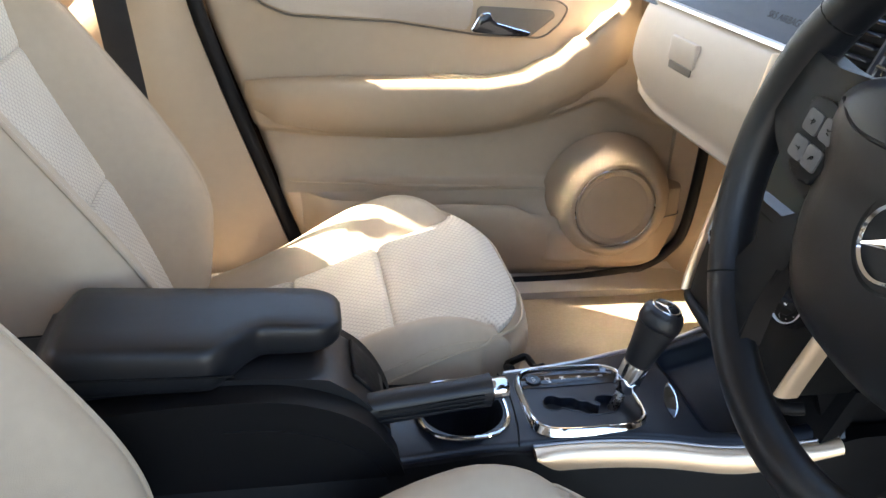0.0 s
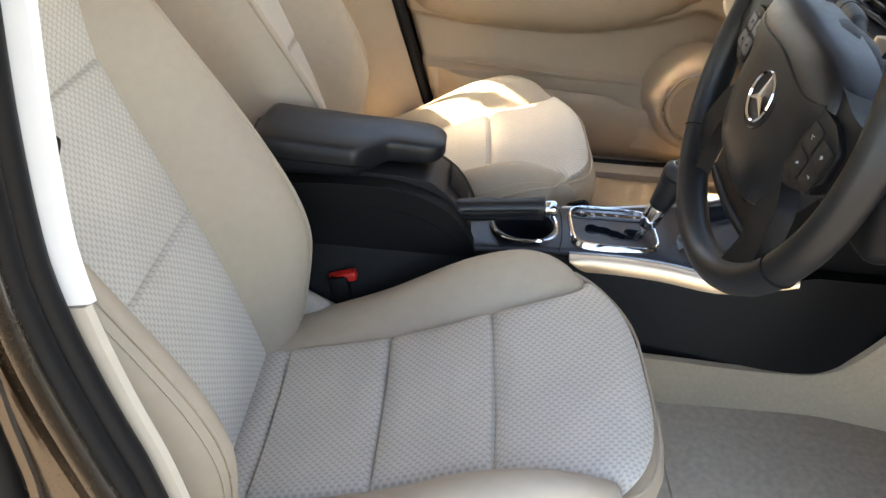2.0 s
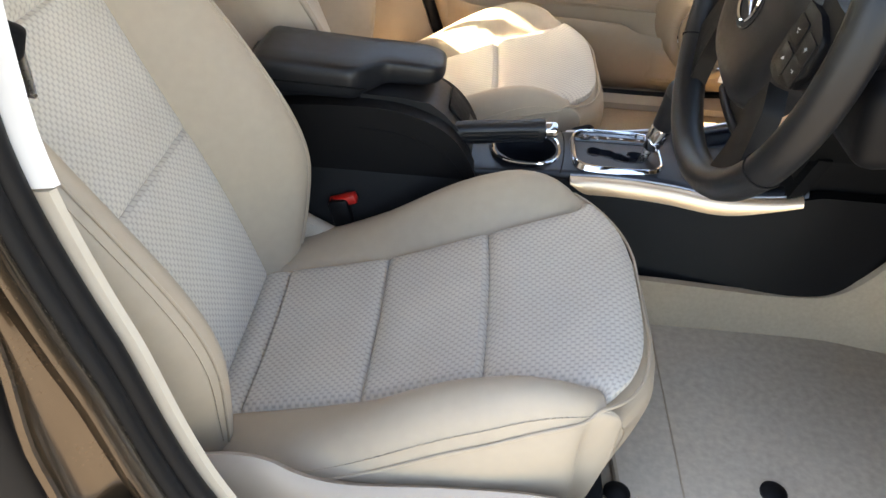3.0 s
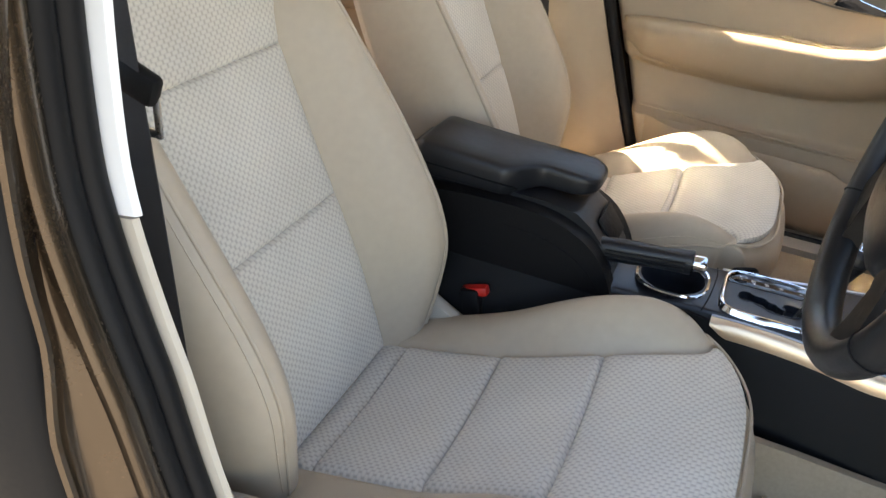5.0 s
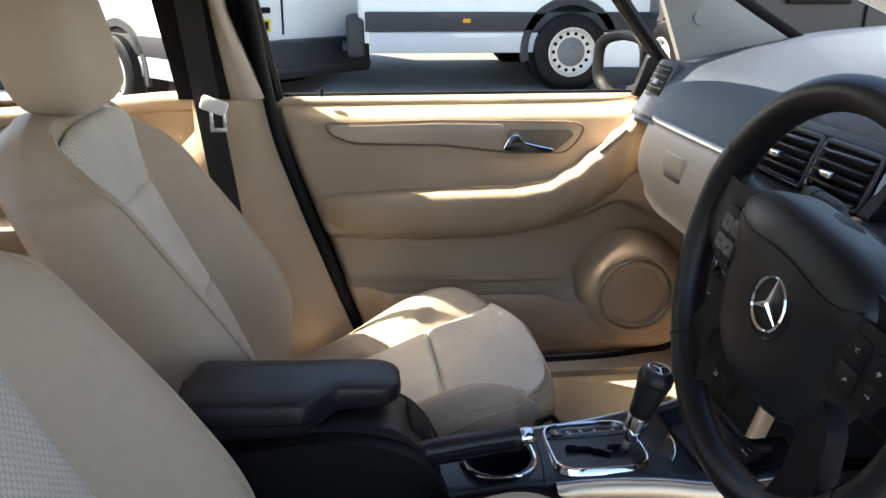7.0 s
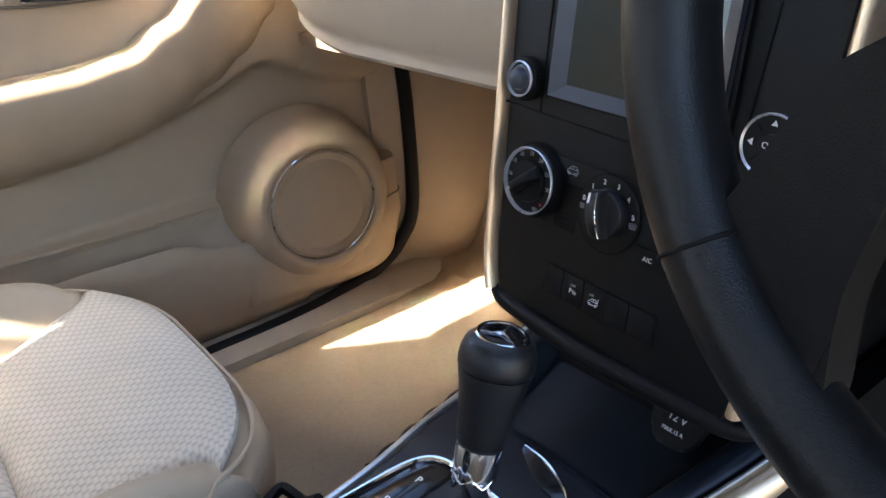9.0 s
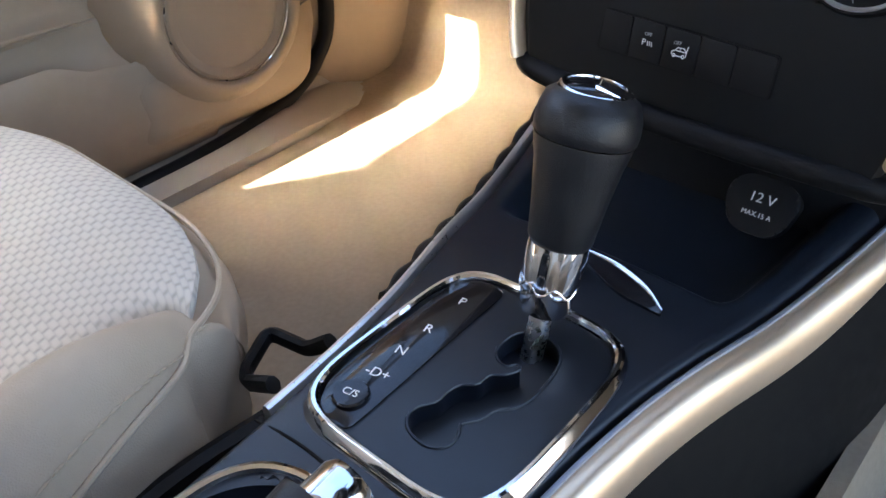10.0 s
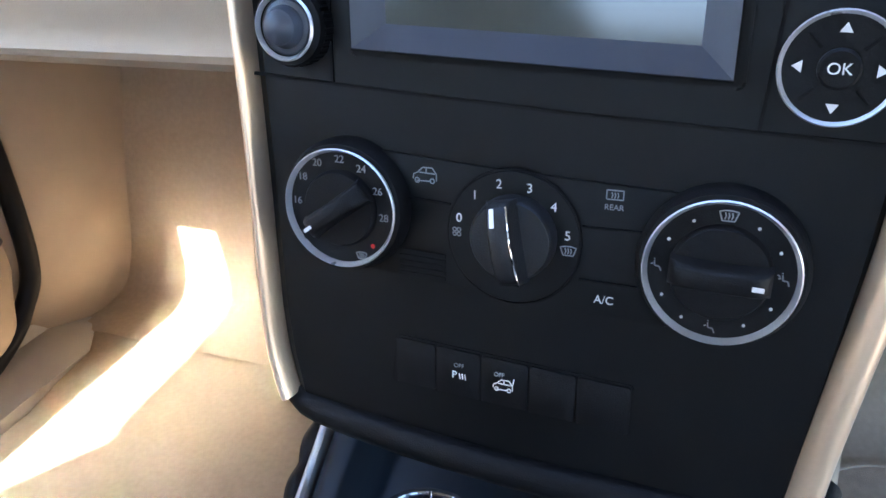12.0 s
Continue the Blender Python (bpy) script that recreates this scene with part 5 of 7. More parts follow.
    def dial(a, b, prof, mat, parent, name, label="", n=48):
        return part(name, (ring_of if name.endswith("ring") else lathe)(prof, on_stack(a, b, 0), STACK_OUT, n), mat, parent, label, angle=0.6)
    # volume knob with a knurled skirt
    vol = dial(0.0876, 0.9257, [(0.0152, -0.002), (0.0152, 0.007), (0.0145, 0.009), (0.0120, 0.0095)], BLACK, root, "volume_knob", "black volume knob")
    for k in range(36):
        t = 2 * math.pi * k / 36
        p = Vector(on_stack(0.0876, 0.9257, 0)) + (STACK_RIGHT * math.cos(t) + STACK_UP * math.sin(t)) * 0.0152
        part("knurl", tube([p + STACK_OUT * 0.0005, p + STACK_OUT * 0.0066], 0.00055, 5), BLACK, vol, smooth=False)
    dial(0.0876, 0.9257, [(0.0117, 0.009), (0.0128, 0.0115), (0.0121, 0.0124), (0.0110, 0.0105)], RING_METAL, vol, "knob_ring", "chrome ring")
    dial(0.0876, 0.9257, [(0.0112, 0.009), (0.0100, 0.0104), (0.0082, 0.0108), (0.0078, 0.0120), (0.0066, 0.0150), (0.004, 0.0166), (0, 0.0170)], SLOPE_BLUE, vol, "knob_cap")
    # direction pad
    pc = (-0.1046, 0.9175)
    pad = dial(*pc, [(0.0176, -0.001), (0.0176, 0.004), (0.0168, 0.005), (0, 0.005)], BLACK, root, "direction_pad", "black direction pad")
    dial(*pc, [(0.0165, 0.003), (0.0179, 0.0055), (0.0174, 0.0062), (0.0163, 0.005)], RING_METAL, pad, "pad_ring", "chrome ring")
    dial(*pc, [(0.0064, 0.0045), (0.0063, 0.0065), (0.0055, 0.0072), (0, 0.0072)], BLACK, pad, "ok_button")
    letters("ok_mark", "OK", 0.0050, on_stack(*pc, 0.0074), STACK_RIGHT, STACK_UP, PRINT, pad, 0.0002)
    for ang in (2, 92, 182, 272):
        ca, sa = math.cos(radians(ang)), math.sin(radians(ang))
        tri = [(0.0136, 0), (0.0106, 0.0019), (0.0106, -0.0019)]
        part("arrow_mark", prism([(pc[0] + x * ca - y * sa, pc[1] + x * sa + y * ca) for x, y in tri], lambda a, b, d: on_stack(a, b, d + 0.0049), 0.0006), PRINT, pad, smooth=False)
        cd, sd = math.cos(radians(ang + 45)), math.sin(radians(ang + 45))
        part("pad_split", tube([on_stack(pc[0] + r * cd, pc[1] + r * sd, 0.0051) for r in (0.0085, 0.0140)], 0.0005, 6), BLACK_MATT, pad)
    # heater strip
    part("heater_strip", prism(rounded([(0.0590, 0.8806), (0.0067, 0.8768), (-0.0660, 0.8738), (-0.0640, 0.8236), (-0.0151, 0.8253), (0.0620, 0.8305)], 0.004), on_stack, 0.0025, 0.001), STACK_BLACK, root, "black heater control strip")

    def big_dial(a, b, r, face, name, label, turn):
        base = dial(a, b, [(r * 1.12, -0.001), (r * 1.12, 0.006), (r * 1.05, 0.010), (r * 0.95, 0.010), (0, 0.010)], BLACK, root, name, label)
        dial(a, b, [(r * 0.955, 0.009), (r * 1.005, 0.0125), (r * 0.985, 0.0132), (r * 0.93, 0.0105)], RING_METAL, base, "dial_ring", "chrome ring")
        dial(a, b, [(face, 0.009), (face * 0.98, 0.0122), (face * 0.93, 0.0135), (0, 0.0138)], BLACK, base, "dial_face")
        # raised grip bar, higher in the middle
        t = radians(turn)
        u, v = STACK_RIGHT * math.cos(t) + STACK_UP * math.sin(t), STACK_RIGHT * -math.sin(t) + STACK_UP * math.cos(t)
        c = Vector(on_stack(a, b, 0.0128))
        rings = []
        for k in range(13):
            q = -1 + 2 * k / 12
            tall, half = 0.0095 * (1 - 0.25 * q * q) * (1 - 0.5 * abs(q) ** 8), face * 0.27 * (1 - 0.12 * (1 - q * q))
            rings.append([c + u * face * 0.97 * q + v * y * half + STACK_OUT * h * tall for y, h in ((-1.25, -0.1), (-1.0, 0.6), (-0.86, 0.9), (-0.6, 1.0), (0.6, 1.0), (0.86, 0.9), (1.0, 0.6), (1.25, -0.1))])
        grip = part("grip_bar", loft(rings), BLACK, base, angle=0.9)
        mk = [c + u * face * (0.72 + 0.11 * p) + v * face * 0.045 * q + STACK_OUT * (0.0086 + h) for h in (0, 0.0006) for p, q in ((-1, -1), (1, -1), (1, 1), (-1, 1))]
        part("pointer_mark", loft([mk[:4], mk[4:]]), PRINT, grip, smooth=False)
        return base
    temp = big_dial(0.0671, 0.8577, 0.0244, 0.0158, "temperature_dial", "black temperature dial with chrome ring", 216)
    for txt, a, b in (("16", 0.0870, 0.8588), ("18", 0.0840, 0.8688), ("20", 0.0771, 0.8749), ("22", 0.0671, 0.8770), ("24", 0.0576, 0.8739), ("26", 0.0508, 0.8656), ("28", 0.0484, 0.8552)):
        letters("scale_number", txt, 0.0043, on_stack(a, b, 0.0103), STACK_RIGHT, STACK_UP, DIM_PRINT, temp, 0.0002)
    part("scale_dot", lathe([(0.0010, 0), (0.0010, 0.0004)], on_stack(0.0535, 0.8433, 0.0101), STACK_OUT, 10), RED, temp, "dim red dot")
    fc = (-0.0026, 0.8515)
    fan = dial(*fc, [(0.0262, 0.0), (0.0262, 0.004), (0.0257, 0.0045), (0, 0.0045)], STACK_BLACK, root, "fan_dial", "black fan speed dial")
    part("fan_groove", tube([on_stack(fc[0] + 0.0262 * math.cos(2 * math.pi * k / 60), fc[1] + 0.0262 * math.sin(2 * math.pi * k / 60), 0.0040) for k in range(60)], 0.0005, 6, closed=True), BLACK_MATT, fan)
    face = (-0.0035, 0.8525)
    dial(*face, [(0.0165, 0.004), (0.0160, 0.0105), (0.0150, 0.0120), (0, 0.0124)], BLACK_LEATHER, fan, "dial_face")
    t = radians(11)
    u, v = STACK_RIGHT * math.cos(t) + STACK_UP * math.sin(t), STACK_RIGHT * -math.sin(t) + STACK_UP * math.cos(t)
    c = Vector(on_stack(face[0] + 0.0006, face[1], 0.0115))
    rings = []
    for k in range(13):
        q = -1 + 2 * k / 12
        tall = 0.0115 * (1 - 0.3 * q * q) * (1 - 0.5 * abs(q) ** 8)
        rings.append([c + v * 0.0160 * q + u * y * 0.0046 + STACK_OUT * h * tall for y, h in ((-1.3, -0.1), (-1.0, 0.6), (-0.86, 0.9), (-0.6, 1.0), (0.6, 1.0), (0.86, 0.9), (1.0, 0.6), (1.3, -0.1))])
    fin = part("grip_bar", loft(rings), BLACK_LEATHER, fan, angle=0.9)
    mk = [c + v * (0.0118 + 0.0032 * p) + u * (-0.0012 + 0.0008 * q) + STACK_OUT * (0.0098 + h - 0.0012 * p) for h in (0, 0.0007) for p, q in ((-1, -1), (1, -1), (1, 1), (-1, 1))]
    part("pointer_mark", loft([mk[:4], mk[4:]]), PRINT, fin, smooth=False)
    line = tube([c + v * 0.0160 * q + u * 0.0041 + STACK_OUT * (0.0115 * (1 - 0.3 * q * q) * 0.93 + 0.0002) for q in lin(-0.95, 0.95, 14)], 0.0004, 6)
    part("chrome_line", line, CHROME, fin, "thin chrome line")
    for txt, a, b in (("0", 0.0189, 0.8572), ("1", 0.0126, 0.8667), ("2", 0.0031, 0.8717), ("3", -0.0087, 0.8711), ("4", -0.0181, 0.8651), ("5", -0.0237, 0.8548)):
        letters("scale_number", txt, 0.0050, on_stack(a, b, 0.0047), STACK_RIGHT, STACK_UP, PRINT, fan, 0.0002)
    air = big_dial(-0.0778, 0.8503, 0.0260, 0.0172, "air_direction_dial", "black air direction dial with chrome ring", -2)
    for a, b in ((-0.0676, 0.8672), (-0.0600, 0.8600), (-0.0594, 0.8397), (-0.0668, 0.8323), (-0.0875, 0.8323), (-0.0953, 0.8395), (-0.0960, 0.8593), (-0.0884, 0.8667)):
        part("scale_dot", lathe([(0.0006, 0), (0.0006, 0.0003)], on_stack(a, b, 0.0101), STACK_OUT, 8), PRINT, air)

    def pictogram(a, b, s, parent, d, bars, mat=DIM_PRINT):
        """A small printed symbol made of strokes: (x0, y0, x1, y1) in units of s."""
        for x0, y0, x1, y1 in bars:
            p, q = on_stack(a - x0 * s, b + y0 * s, d), on_stack(a - x1 * s, b + y1 * s, d)
            part("symbol_stroke", tube([p, q], 0.00026, 5), mat, parent, smooth=False)
    heat = [(x0 + 0.12 * (k % 2), -0.35 + 0.35 * k, x0 + 0.12 * ((k + 1) % 2), 0.35 * k) for x0 in (-0.4, -0.05, 0.3) for k in range(2)]
    screen_sym = [(-1, 0.45, -0.4, 0.6), (-0.4, 0.6, 0.4, 0.6), (0.4, 0.6, 1, 0.45), (-1, 0.45, -0.65, -0.55), (1, 0.45, 0.65, -0.55), (-0.65, -0.55, 0.65, -0.55)] + heat
    rear_sym = [(-1, 0.6, 1, 0.6), (-1, 0.6, -1, -0.5), (1, 0.6, 1, -0.5), (-1, -0.5, 1, -0.5)] + heat
    seat_sym = [(-0.6, 0.9, -0.5, 0.0), (-0.5, 0.0, 0.3, -0.1), (0.3, -0.1, 0.6, -0.9), (-1.2, 0.2, -0.8, 0.4), (-0.7, 1.2, -0.5, 1.25)]
    car_sym = [(-0.7, -0.45, 0.5, -0.45), (-1, -0.35, -0.95, 0.05), (-0.95, 0.05, -0.6, 0.2), (-0.6, 0.2, -0.2, 0.6), (-0.2, 0.6, 0.6, 0.6), (0.6, 0.6, 0.95, 0.1), (0.95, 0.1, 0.95, -0.4), (-0.45, 0.2, 0.8, 0.15), (0.1, 0.6, 0.1, 0.2)]
    car_sym += [(cx + 0.2 * math.cos(2 * math.pi * k / 6), -0.42 + 0.2 * math.sin(2 * math.pi * k / 6), cx + 0.2 * math.cos(2 * math.pi * (k + 1) / 6), -0.42 + 0.2 * math.sin(2 * math.pi * (k + 1) / 6)) for cx in (-0.65, 0.6) for k in range(6)]
    fan_sym = [(cx + 0.4 * math.cos(2 * math.pi * k / 6), cy + 0.4 * math.sin(2 * math.pi * k / 6), cx + 0.4 * math.cos(2 * math.pi * (k + 1) / 6), cy + 0.4 * math.sin(2 * math.pi * (k + 1) / 6)) for cx in (-0.45, 0.45) for cy in (-0.45, 0.45) for k in range(6)]
    pictogram(-0.0785, 0.8700, 0.0031, air, 0.0103, screen_sym)
    pictogram(-0.0571, 0.8500, 0.0020, air, 0.0103, seat_sym)
    pictogram(-0.0986, 0.8501, 0.0020, air, 0.0103, seat_sym + [(-1.4, 0.9, -0.9, 0.6)])
    pictogram(-0.0770, 0.8299, 0.0020, air, 0.0103, seat_sym)
    pictogram(-0.0242, 0.8492, 0.0030, fan, 0.0047, screen_sym)
    pictogram(0.0198, 0.8517, 0.0020, fan, 0.0047, fan_sym)
    pictogram(0.0587, 0.8388, 0.0023, temp, 0.0103, screen_sym)
    pictogram(0.0338, 0.8720, 0.0050, root, 0.0027, car_sym)
    pictogram(-0.0396, 0.8712, 0.0030, root, 0.0027, rear_sym)
    letters("rear_mark", "REAR", 0.0030, on_stack(-0.0395, 0.8667, 0.0027), STACK_RIGHT, STACK_UP, DIM_PRINT, root, 0.0002)
    letters("ac_mark", "A/C", 0.0045, on_stack(-0.0381, 0.8311, 0.0027), STACK_RIGHT, STACK_UP, PRINT, root, 0.0002)
    for k in range(5):
        z = 0.8400 - 0.0024 * k
        part("sensor_slot", prism([(0.0452, z + 0.0014), (0.0252, z + 0.0008), (0.0252, z - 0.0006), (0.0452, z)], lambda a, b, d: on_stack(a, b, d + 0.0024), 0.0006), BLACK_MATT, root, smooth=False)
    # gaps between the heater buttons
    for a0, b0, a1, b1 in ((0.0430, 0.8630, 0.0230, 0.8617), (-0.0285, 0.8587, -0.0510, 0.8588), (-0.0285, 0.8383, -0.0500, 0.8380)):
        groove(a0, b0, a1, b1, "button_gap", 0.0022, 0.00035)
    # button row
    row = part("button_row", prism(rounded([(0.0482, 0.8022), (-0.0520, 0.7974), (-0.0518, 0.7757), (0.0505, 0.7799)], 0.002), on_stack, 0.0012, 0.0004), BLACK_MATT, root, "recessed button row")
    cuts = (0.0484, 0.0300, 0.0101, -0.0103, -0.0299, -0.0513)
    for k in range(5):
        a0, a1 = cuts[k] - 0.0004, cuts[k + 1] + 0.0002
        zt = lambda a: 0.8014 - 0.048 * (0.0482 - a)
        zb = lambda a: 0.7806 - 0.042 * (0.0505 - a)
        bt = part("button", prism(rounded([(a0, zt(a0)), (a1, zt(a1)), (a1, zb(a1)), (a0, zb(a0))], 0.0012), lambda a, b, d: on_stack(a, b, d + 0.0008), 0.0016, 0.0006), BLACK, row)
        if k == 1:
            letters("off_mark", "OFF", 0.0026, on_stack(0.0194, 0.7934, 0.0026), STACK_RIGHT, STACK_UP, DIM_PRINT, bt, 0.0002)
            letters("parking_mark", "P", 0.0046, on_stack(0.0214, 0.7890, 0.0026), STACK_RIGHT, STACK_UP, PRINT, bt, 0.0002)
            pictogram(0.0180, 0.7888, 0.0020, bt, 0.0026, [(-0.6, 0.6, -0.4, -0.6), (0, 0.6, 0.2, -0.6), (0.6, 0.5, 0.8, -0.7)], PRINT)
        if k == 2:
            letters("off_mark", "OFF", 0.0026, on_stack(0.0019, 0.7926, 0.0026), STACK_RIGHT, STACK_UP, DIM_PRINT, bt, 0.0002)
            pictogram(0.0001, 0.7880, 0.0042, bt, 0.0026, car_sym + [(0.95, 0.1, 1.1, 0.9)], PRINT)
    # centre vents above
    for cy in (0.062, -0.062):
        vent = part("centre_vent", box(0.327, cy, 1.092, 0.03, 0.116, 0.066, 0.006, 2, m=Matrix.Rotation(radians(20), 4, "Y")), BLACK_MATT, root, "black centre air vent")
        part("vent_frame", tube([(0.304 + 0.364 * (z - 1.08), cy + y, z) for y, z in rounded([(0.057, 1.060), (0.057, 1.124), (-0.057, 1.124), (-0.057, 1.060)], 0.008)], 0.0035, 6, closed=True, up=(1, 0, 0)), DASH_DARK, vent)
        for k in range(5):
            z = 1.066 + 0.0125 * k
            part("vane", box(0.304 + 0.364 * (z - 1.08), cy, z, 0.02, 0.108, 0.0035, 0.001, m=Matrix.Rotation(radians(-8), 4, "Y")), BLACK_GLOSS, vent)
        part("vane_tab", box(0.292, cy + 0.004, 1.092, 0.012, 0.022, 0.008, 0.002), CHROME, vent, "chrome vent tab")
    part("vent_surround", box(0.335, 0, 1.092, 0.02, 0.262, 0.088, 0.01, 2, m=Matrix.Rotation(radians(20), 4, "Y")), DASH_DARK, root, "dark vent surround")
    for sg in (-1, 1):
        part("vent_blade", box(0.318, sg * 0.131, 1.09, 0.02, 0.008, 0.09, 0.003, m=Matrix.Rotation(radians(20), 4, "Y")), VENT_METAL, root, "blue-grey metal edge")
    part("hazard_switch", box(0.314, 0, 1.062, 0.012, 0.03, 0.016, 0.003), SILVER, root, "silver switch")
    return root


stack()


def instrument_cluster():
    root = thing("instrument_cluster", (0.43, -0.3, 1.05), "instrument cluster with chrome ringed gauges under a black hood", "instrument cluster")
    part("hood", sheet(lambda u, v: (0.36 + 0.16 * u, -0.34 + 0.2 * math.cos(math.pi * v), 1.06 + 0.115 * math.sin(math.pi * v) + 0.01 * (1 - u)), lin(0, 1, 6), lin(0, 1, 24), thick=lambda u, v: (0, 0.010 * math.cos(math.pi * v), 0.010 * math.sin(math.pi * v))), BLACK, root, "black cluster hood")
    part("panel", box(0.425, -0.34, 1.085, 0.02, 0.36, 0.16, 0.01, m=Matrix.Rotation(radians(15), 4, "Y")), BLACK_MATT, root, "black gauge panel")
    for y, r in ((-0.205, 0.030), (-0.34, 0.060), (-0.46, 0.045)):
        g = part("gauge", lathe([(r, 0), (r, 0.012), (r * 0.95, 0.008), (0, 0.006)], (0.405, y, 1.085), (-0.96, 0, 0.26), 32), BLACK_GLOSS, root, "round black gauge")
        part("gauge_ring", ring_of([(r * 0.96, 0.010), (r * 1.0, 0.0135), (r * 0.97, 0.0145), (r * 0.93, 0.011)], (0.405, y, 1.085), (-0.96, 0, 0.26), 32), CHROME, g, "chrome gauge ring")
        for k in range(9):
            a = radians(-40 + 32.5 * k)
            p = Vector((0.395, y, 1.088)) + Vector((0, math.cos(a), 0)) * r * 0.78 + Vector((0.26, 0, 0.96)) * math.sin(a) * r * 0.78
            part("gauge_tick", box(p.x, p.y, p.z, 0.001, 0.003, 0.006), PRINT, g, smooth=False)
        part("needle", tube([(0.3925, y, 1.089), (0.3925, y + 0.02, 1.076)], 0.0009, 5), PRINT, g, "white needle")
    return root


instrument_cluster()

# ---- centre console ----
from mathutils.geometry import tessellate_polygon

CON_Z = 0.668


def con_left(x):
    return flow(x, [(-0.20, 0.078), (-0.03, 0.080), (0.06, 0.088), (0.15, 0.108), (0.26, 0.126), (0.32, 0.130)])


def con_right(x):
    return flow(x, [(-0.20, 0.058), (-0.02, 0.056), (0.08, 0.064), (0.175, 0.086), (0.26, 0.108), (0.32, 0.122)])


def con_z(x):
    return flow(x, [(-0.2, 0.655), (0.0, 0.668), (0.12, 0.672), (0.19, 0.673), (0.27, 0.692), (0.32, 0.712)])


def silver_w(x):
    """Height of the silver edge on the driver's side."""
    return 0.023 * ease(x, -0.045, 0.0) * (1 - 0.55 * ease(x, 0.19, 0.30))


def console():
    root = thing("centre_console", (0, 0, 0.46), "black centre console with shift gate, cup holder and silver edges", "centre console", kind="structure")

    # body under the top
    def skirt(sg):
        def at(u, v):
            x = -0.62 + 1.24 * u
            top = (con_left(x) if sg > 0 else con_right(x)) + 0.004
            foot = 0.115 + 0.02 * ease(x, 0.0, 0.3)
            y = top + (foot + 0.015 - top) * v
            hi = con_z(x) - (max(0.006, silver_w(x)) if sg < 0 else 0.013)
            z = hi + (0.455 - hi) * v
            return (x, sg * y, z)
        return at
    for sg in (1, -1):
        part("side", sheet(skirt(sg), lin(0, 1, 30), lin(0, 1, 10), thick=lambda u, v: (0, -sg * 0.02, 0)), BLACK, root, "matt black console side")
    # carpeted foot with a swept upper edge
    for sg in (-1, 1):
        def at(u, v, sg=sg):
            x = -0.1 + 0.84 * u
            hi = flow(x, [(-0.1, 0.545), (0.10, 0.541), (0.34, 0.534), (0.40, 0.556), (0.45, 0.64), (0.50, 0.75), (0.58, 0.84), (0.80, 0.88)])
            z = hi + (0.455 - hi) * v
            return (x, sg * (0.146 + 0.02 * v + 0.02 * ease(x, 0.36, 0.52)), z)
        part("carpet_foot", sheet(at, lin(0, 1, 110), lin(0, 1, 8), thick=lambda u, v: (0, -sg * 0.012, 0)), CARPET, root, "beige carpet along the tunnel")
    # top plate round the shift gate
    def top(u, v):
        x = -0.215 + 0.52 * u
        l, r = con_left(x), -con_right(x)
        y = l + (r - l) * v
        crown = 0.0045 * (1 - (2 * v - 1) ** 2)
        drop = 0.014 * (max(0, abs(2 * v - 1) - 0.9) / 0.1) ** 2
        tray = 0.0
        if x > 0.16:
            tray = 0.024 * ease(x, 0.168, 0.190) * ease(0.82 - abs(2 * v - 1), 0.0, 0.16)
        cup = 0.0
        dx, dy = x + 0.098, y - 0.012
        rr = math.hypot(dx, dy)
        cup = 0.075 * ease(0.051 - rr, 0.0, 0.004)
        gate = (abs((x - 0.0445) / 0.068) ** 4 + abs((y - 0.010) / 0.059) ** 4) ** 0.25
        cup += 0.05 * ease(gate, 0.98, 0.94)
        return (x, y, con_z(x) + crown - drop - tray - cup)
    part("top_plate", sheet(top, lin(0, 1, 150), sorted(set(lin(0, 1, 70) + [0.005, 0.02, 0.98, 0.995])), thick=lambda u, v: (0, 0, -0.006)), BLACK_SATIN, root, "black satin top plate", angle=0.8)
    part("cup_floor", lathe([(0.056, 0), (0.056, 0.01), (0, 0.01)], (-0.098, 0.012, con_z(-0.1) - 0.09), (0, 0, 1), 30), BLACK_MATT, root)
    part("cup_wall", ring_of([(0.0525, -0.002), (0.0525, -0.085), (0.0495, -0.085), (0.0495, -0.002), (0.051, 0.0)], (-0.098, 0.012, con_z(-0.098) + 0.0048), (0, 0, 1), 48), BLACK_SATIN, root, "black cup holder wall")
    part("plate_gap", tube(spline([(-0.038, con_left(-0.04), con_z(-0.04) - 0.001), (-0.036, 0.04, con_z(-0.04) + 0.0042), (-0.040, -0.02, con_z(-0.04) + 0.0042), (-0.046, -con_right(-0.04), con_z(-0.04) - 0.001)], 20), 0.0010, 6), BLACK_MATT, root)
    part("cup_flange", ring_of([(0.0485, 0.0046), (0.0485, 0.0058), (0.0565, 0.0058), (0.0565, 0.0046)], (-0.098, 0.012, con_z(-0.098)), (0, 0, 1), 64), BLACK_SATIN, root)
    # cup holder ring, rounded square
    ring = [Vector((-0.098 + math.copysign(abs(math.cos(a)) ** 0.75, math.cos(a)) * 0.053, 0.012 + math.copysign(abs(math.sin(a)) ** 0.75, math.sin(a)) * 0.053, con_z(-0.098) + 0.0066)) for a in [2 * math.pi * k / 60 for k in range(60)]]
    part("cup_ring", tube(ring, 0.0028, 8, closed=True), CHROME, root, "chrome cup holder ring")
    # silver edges
    for sg in (-1, 1):
        rings = []
        for x in lin(-0.03, 0.295 if sg < 0 else 0.34, 60):
            w = silver_w(x) if sg < 0 else 0.006
            y0 = (con_right(x) if sg < 0 else con_left(x)) + 0.001
            z0 = con_z(x) - 0.004
            out, low = (0.016, w) if sg < 0 else (0.0065, 0.011)
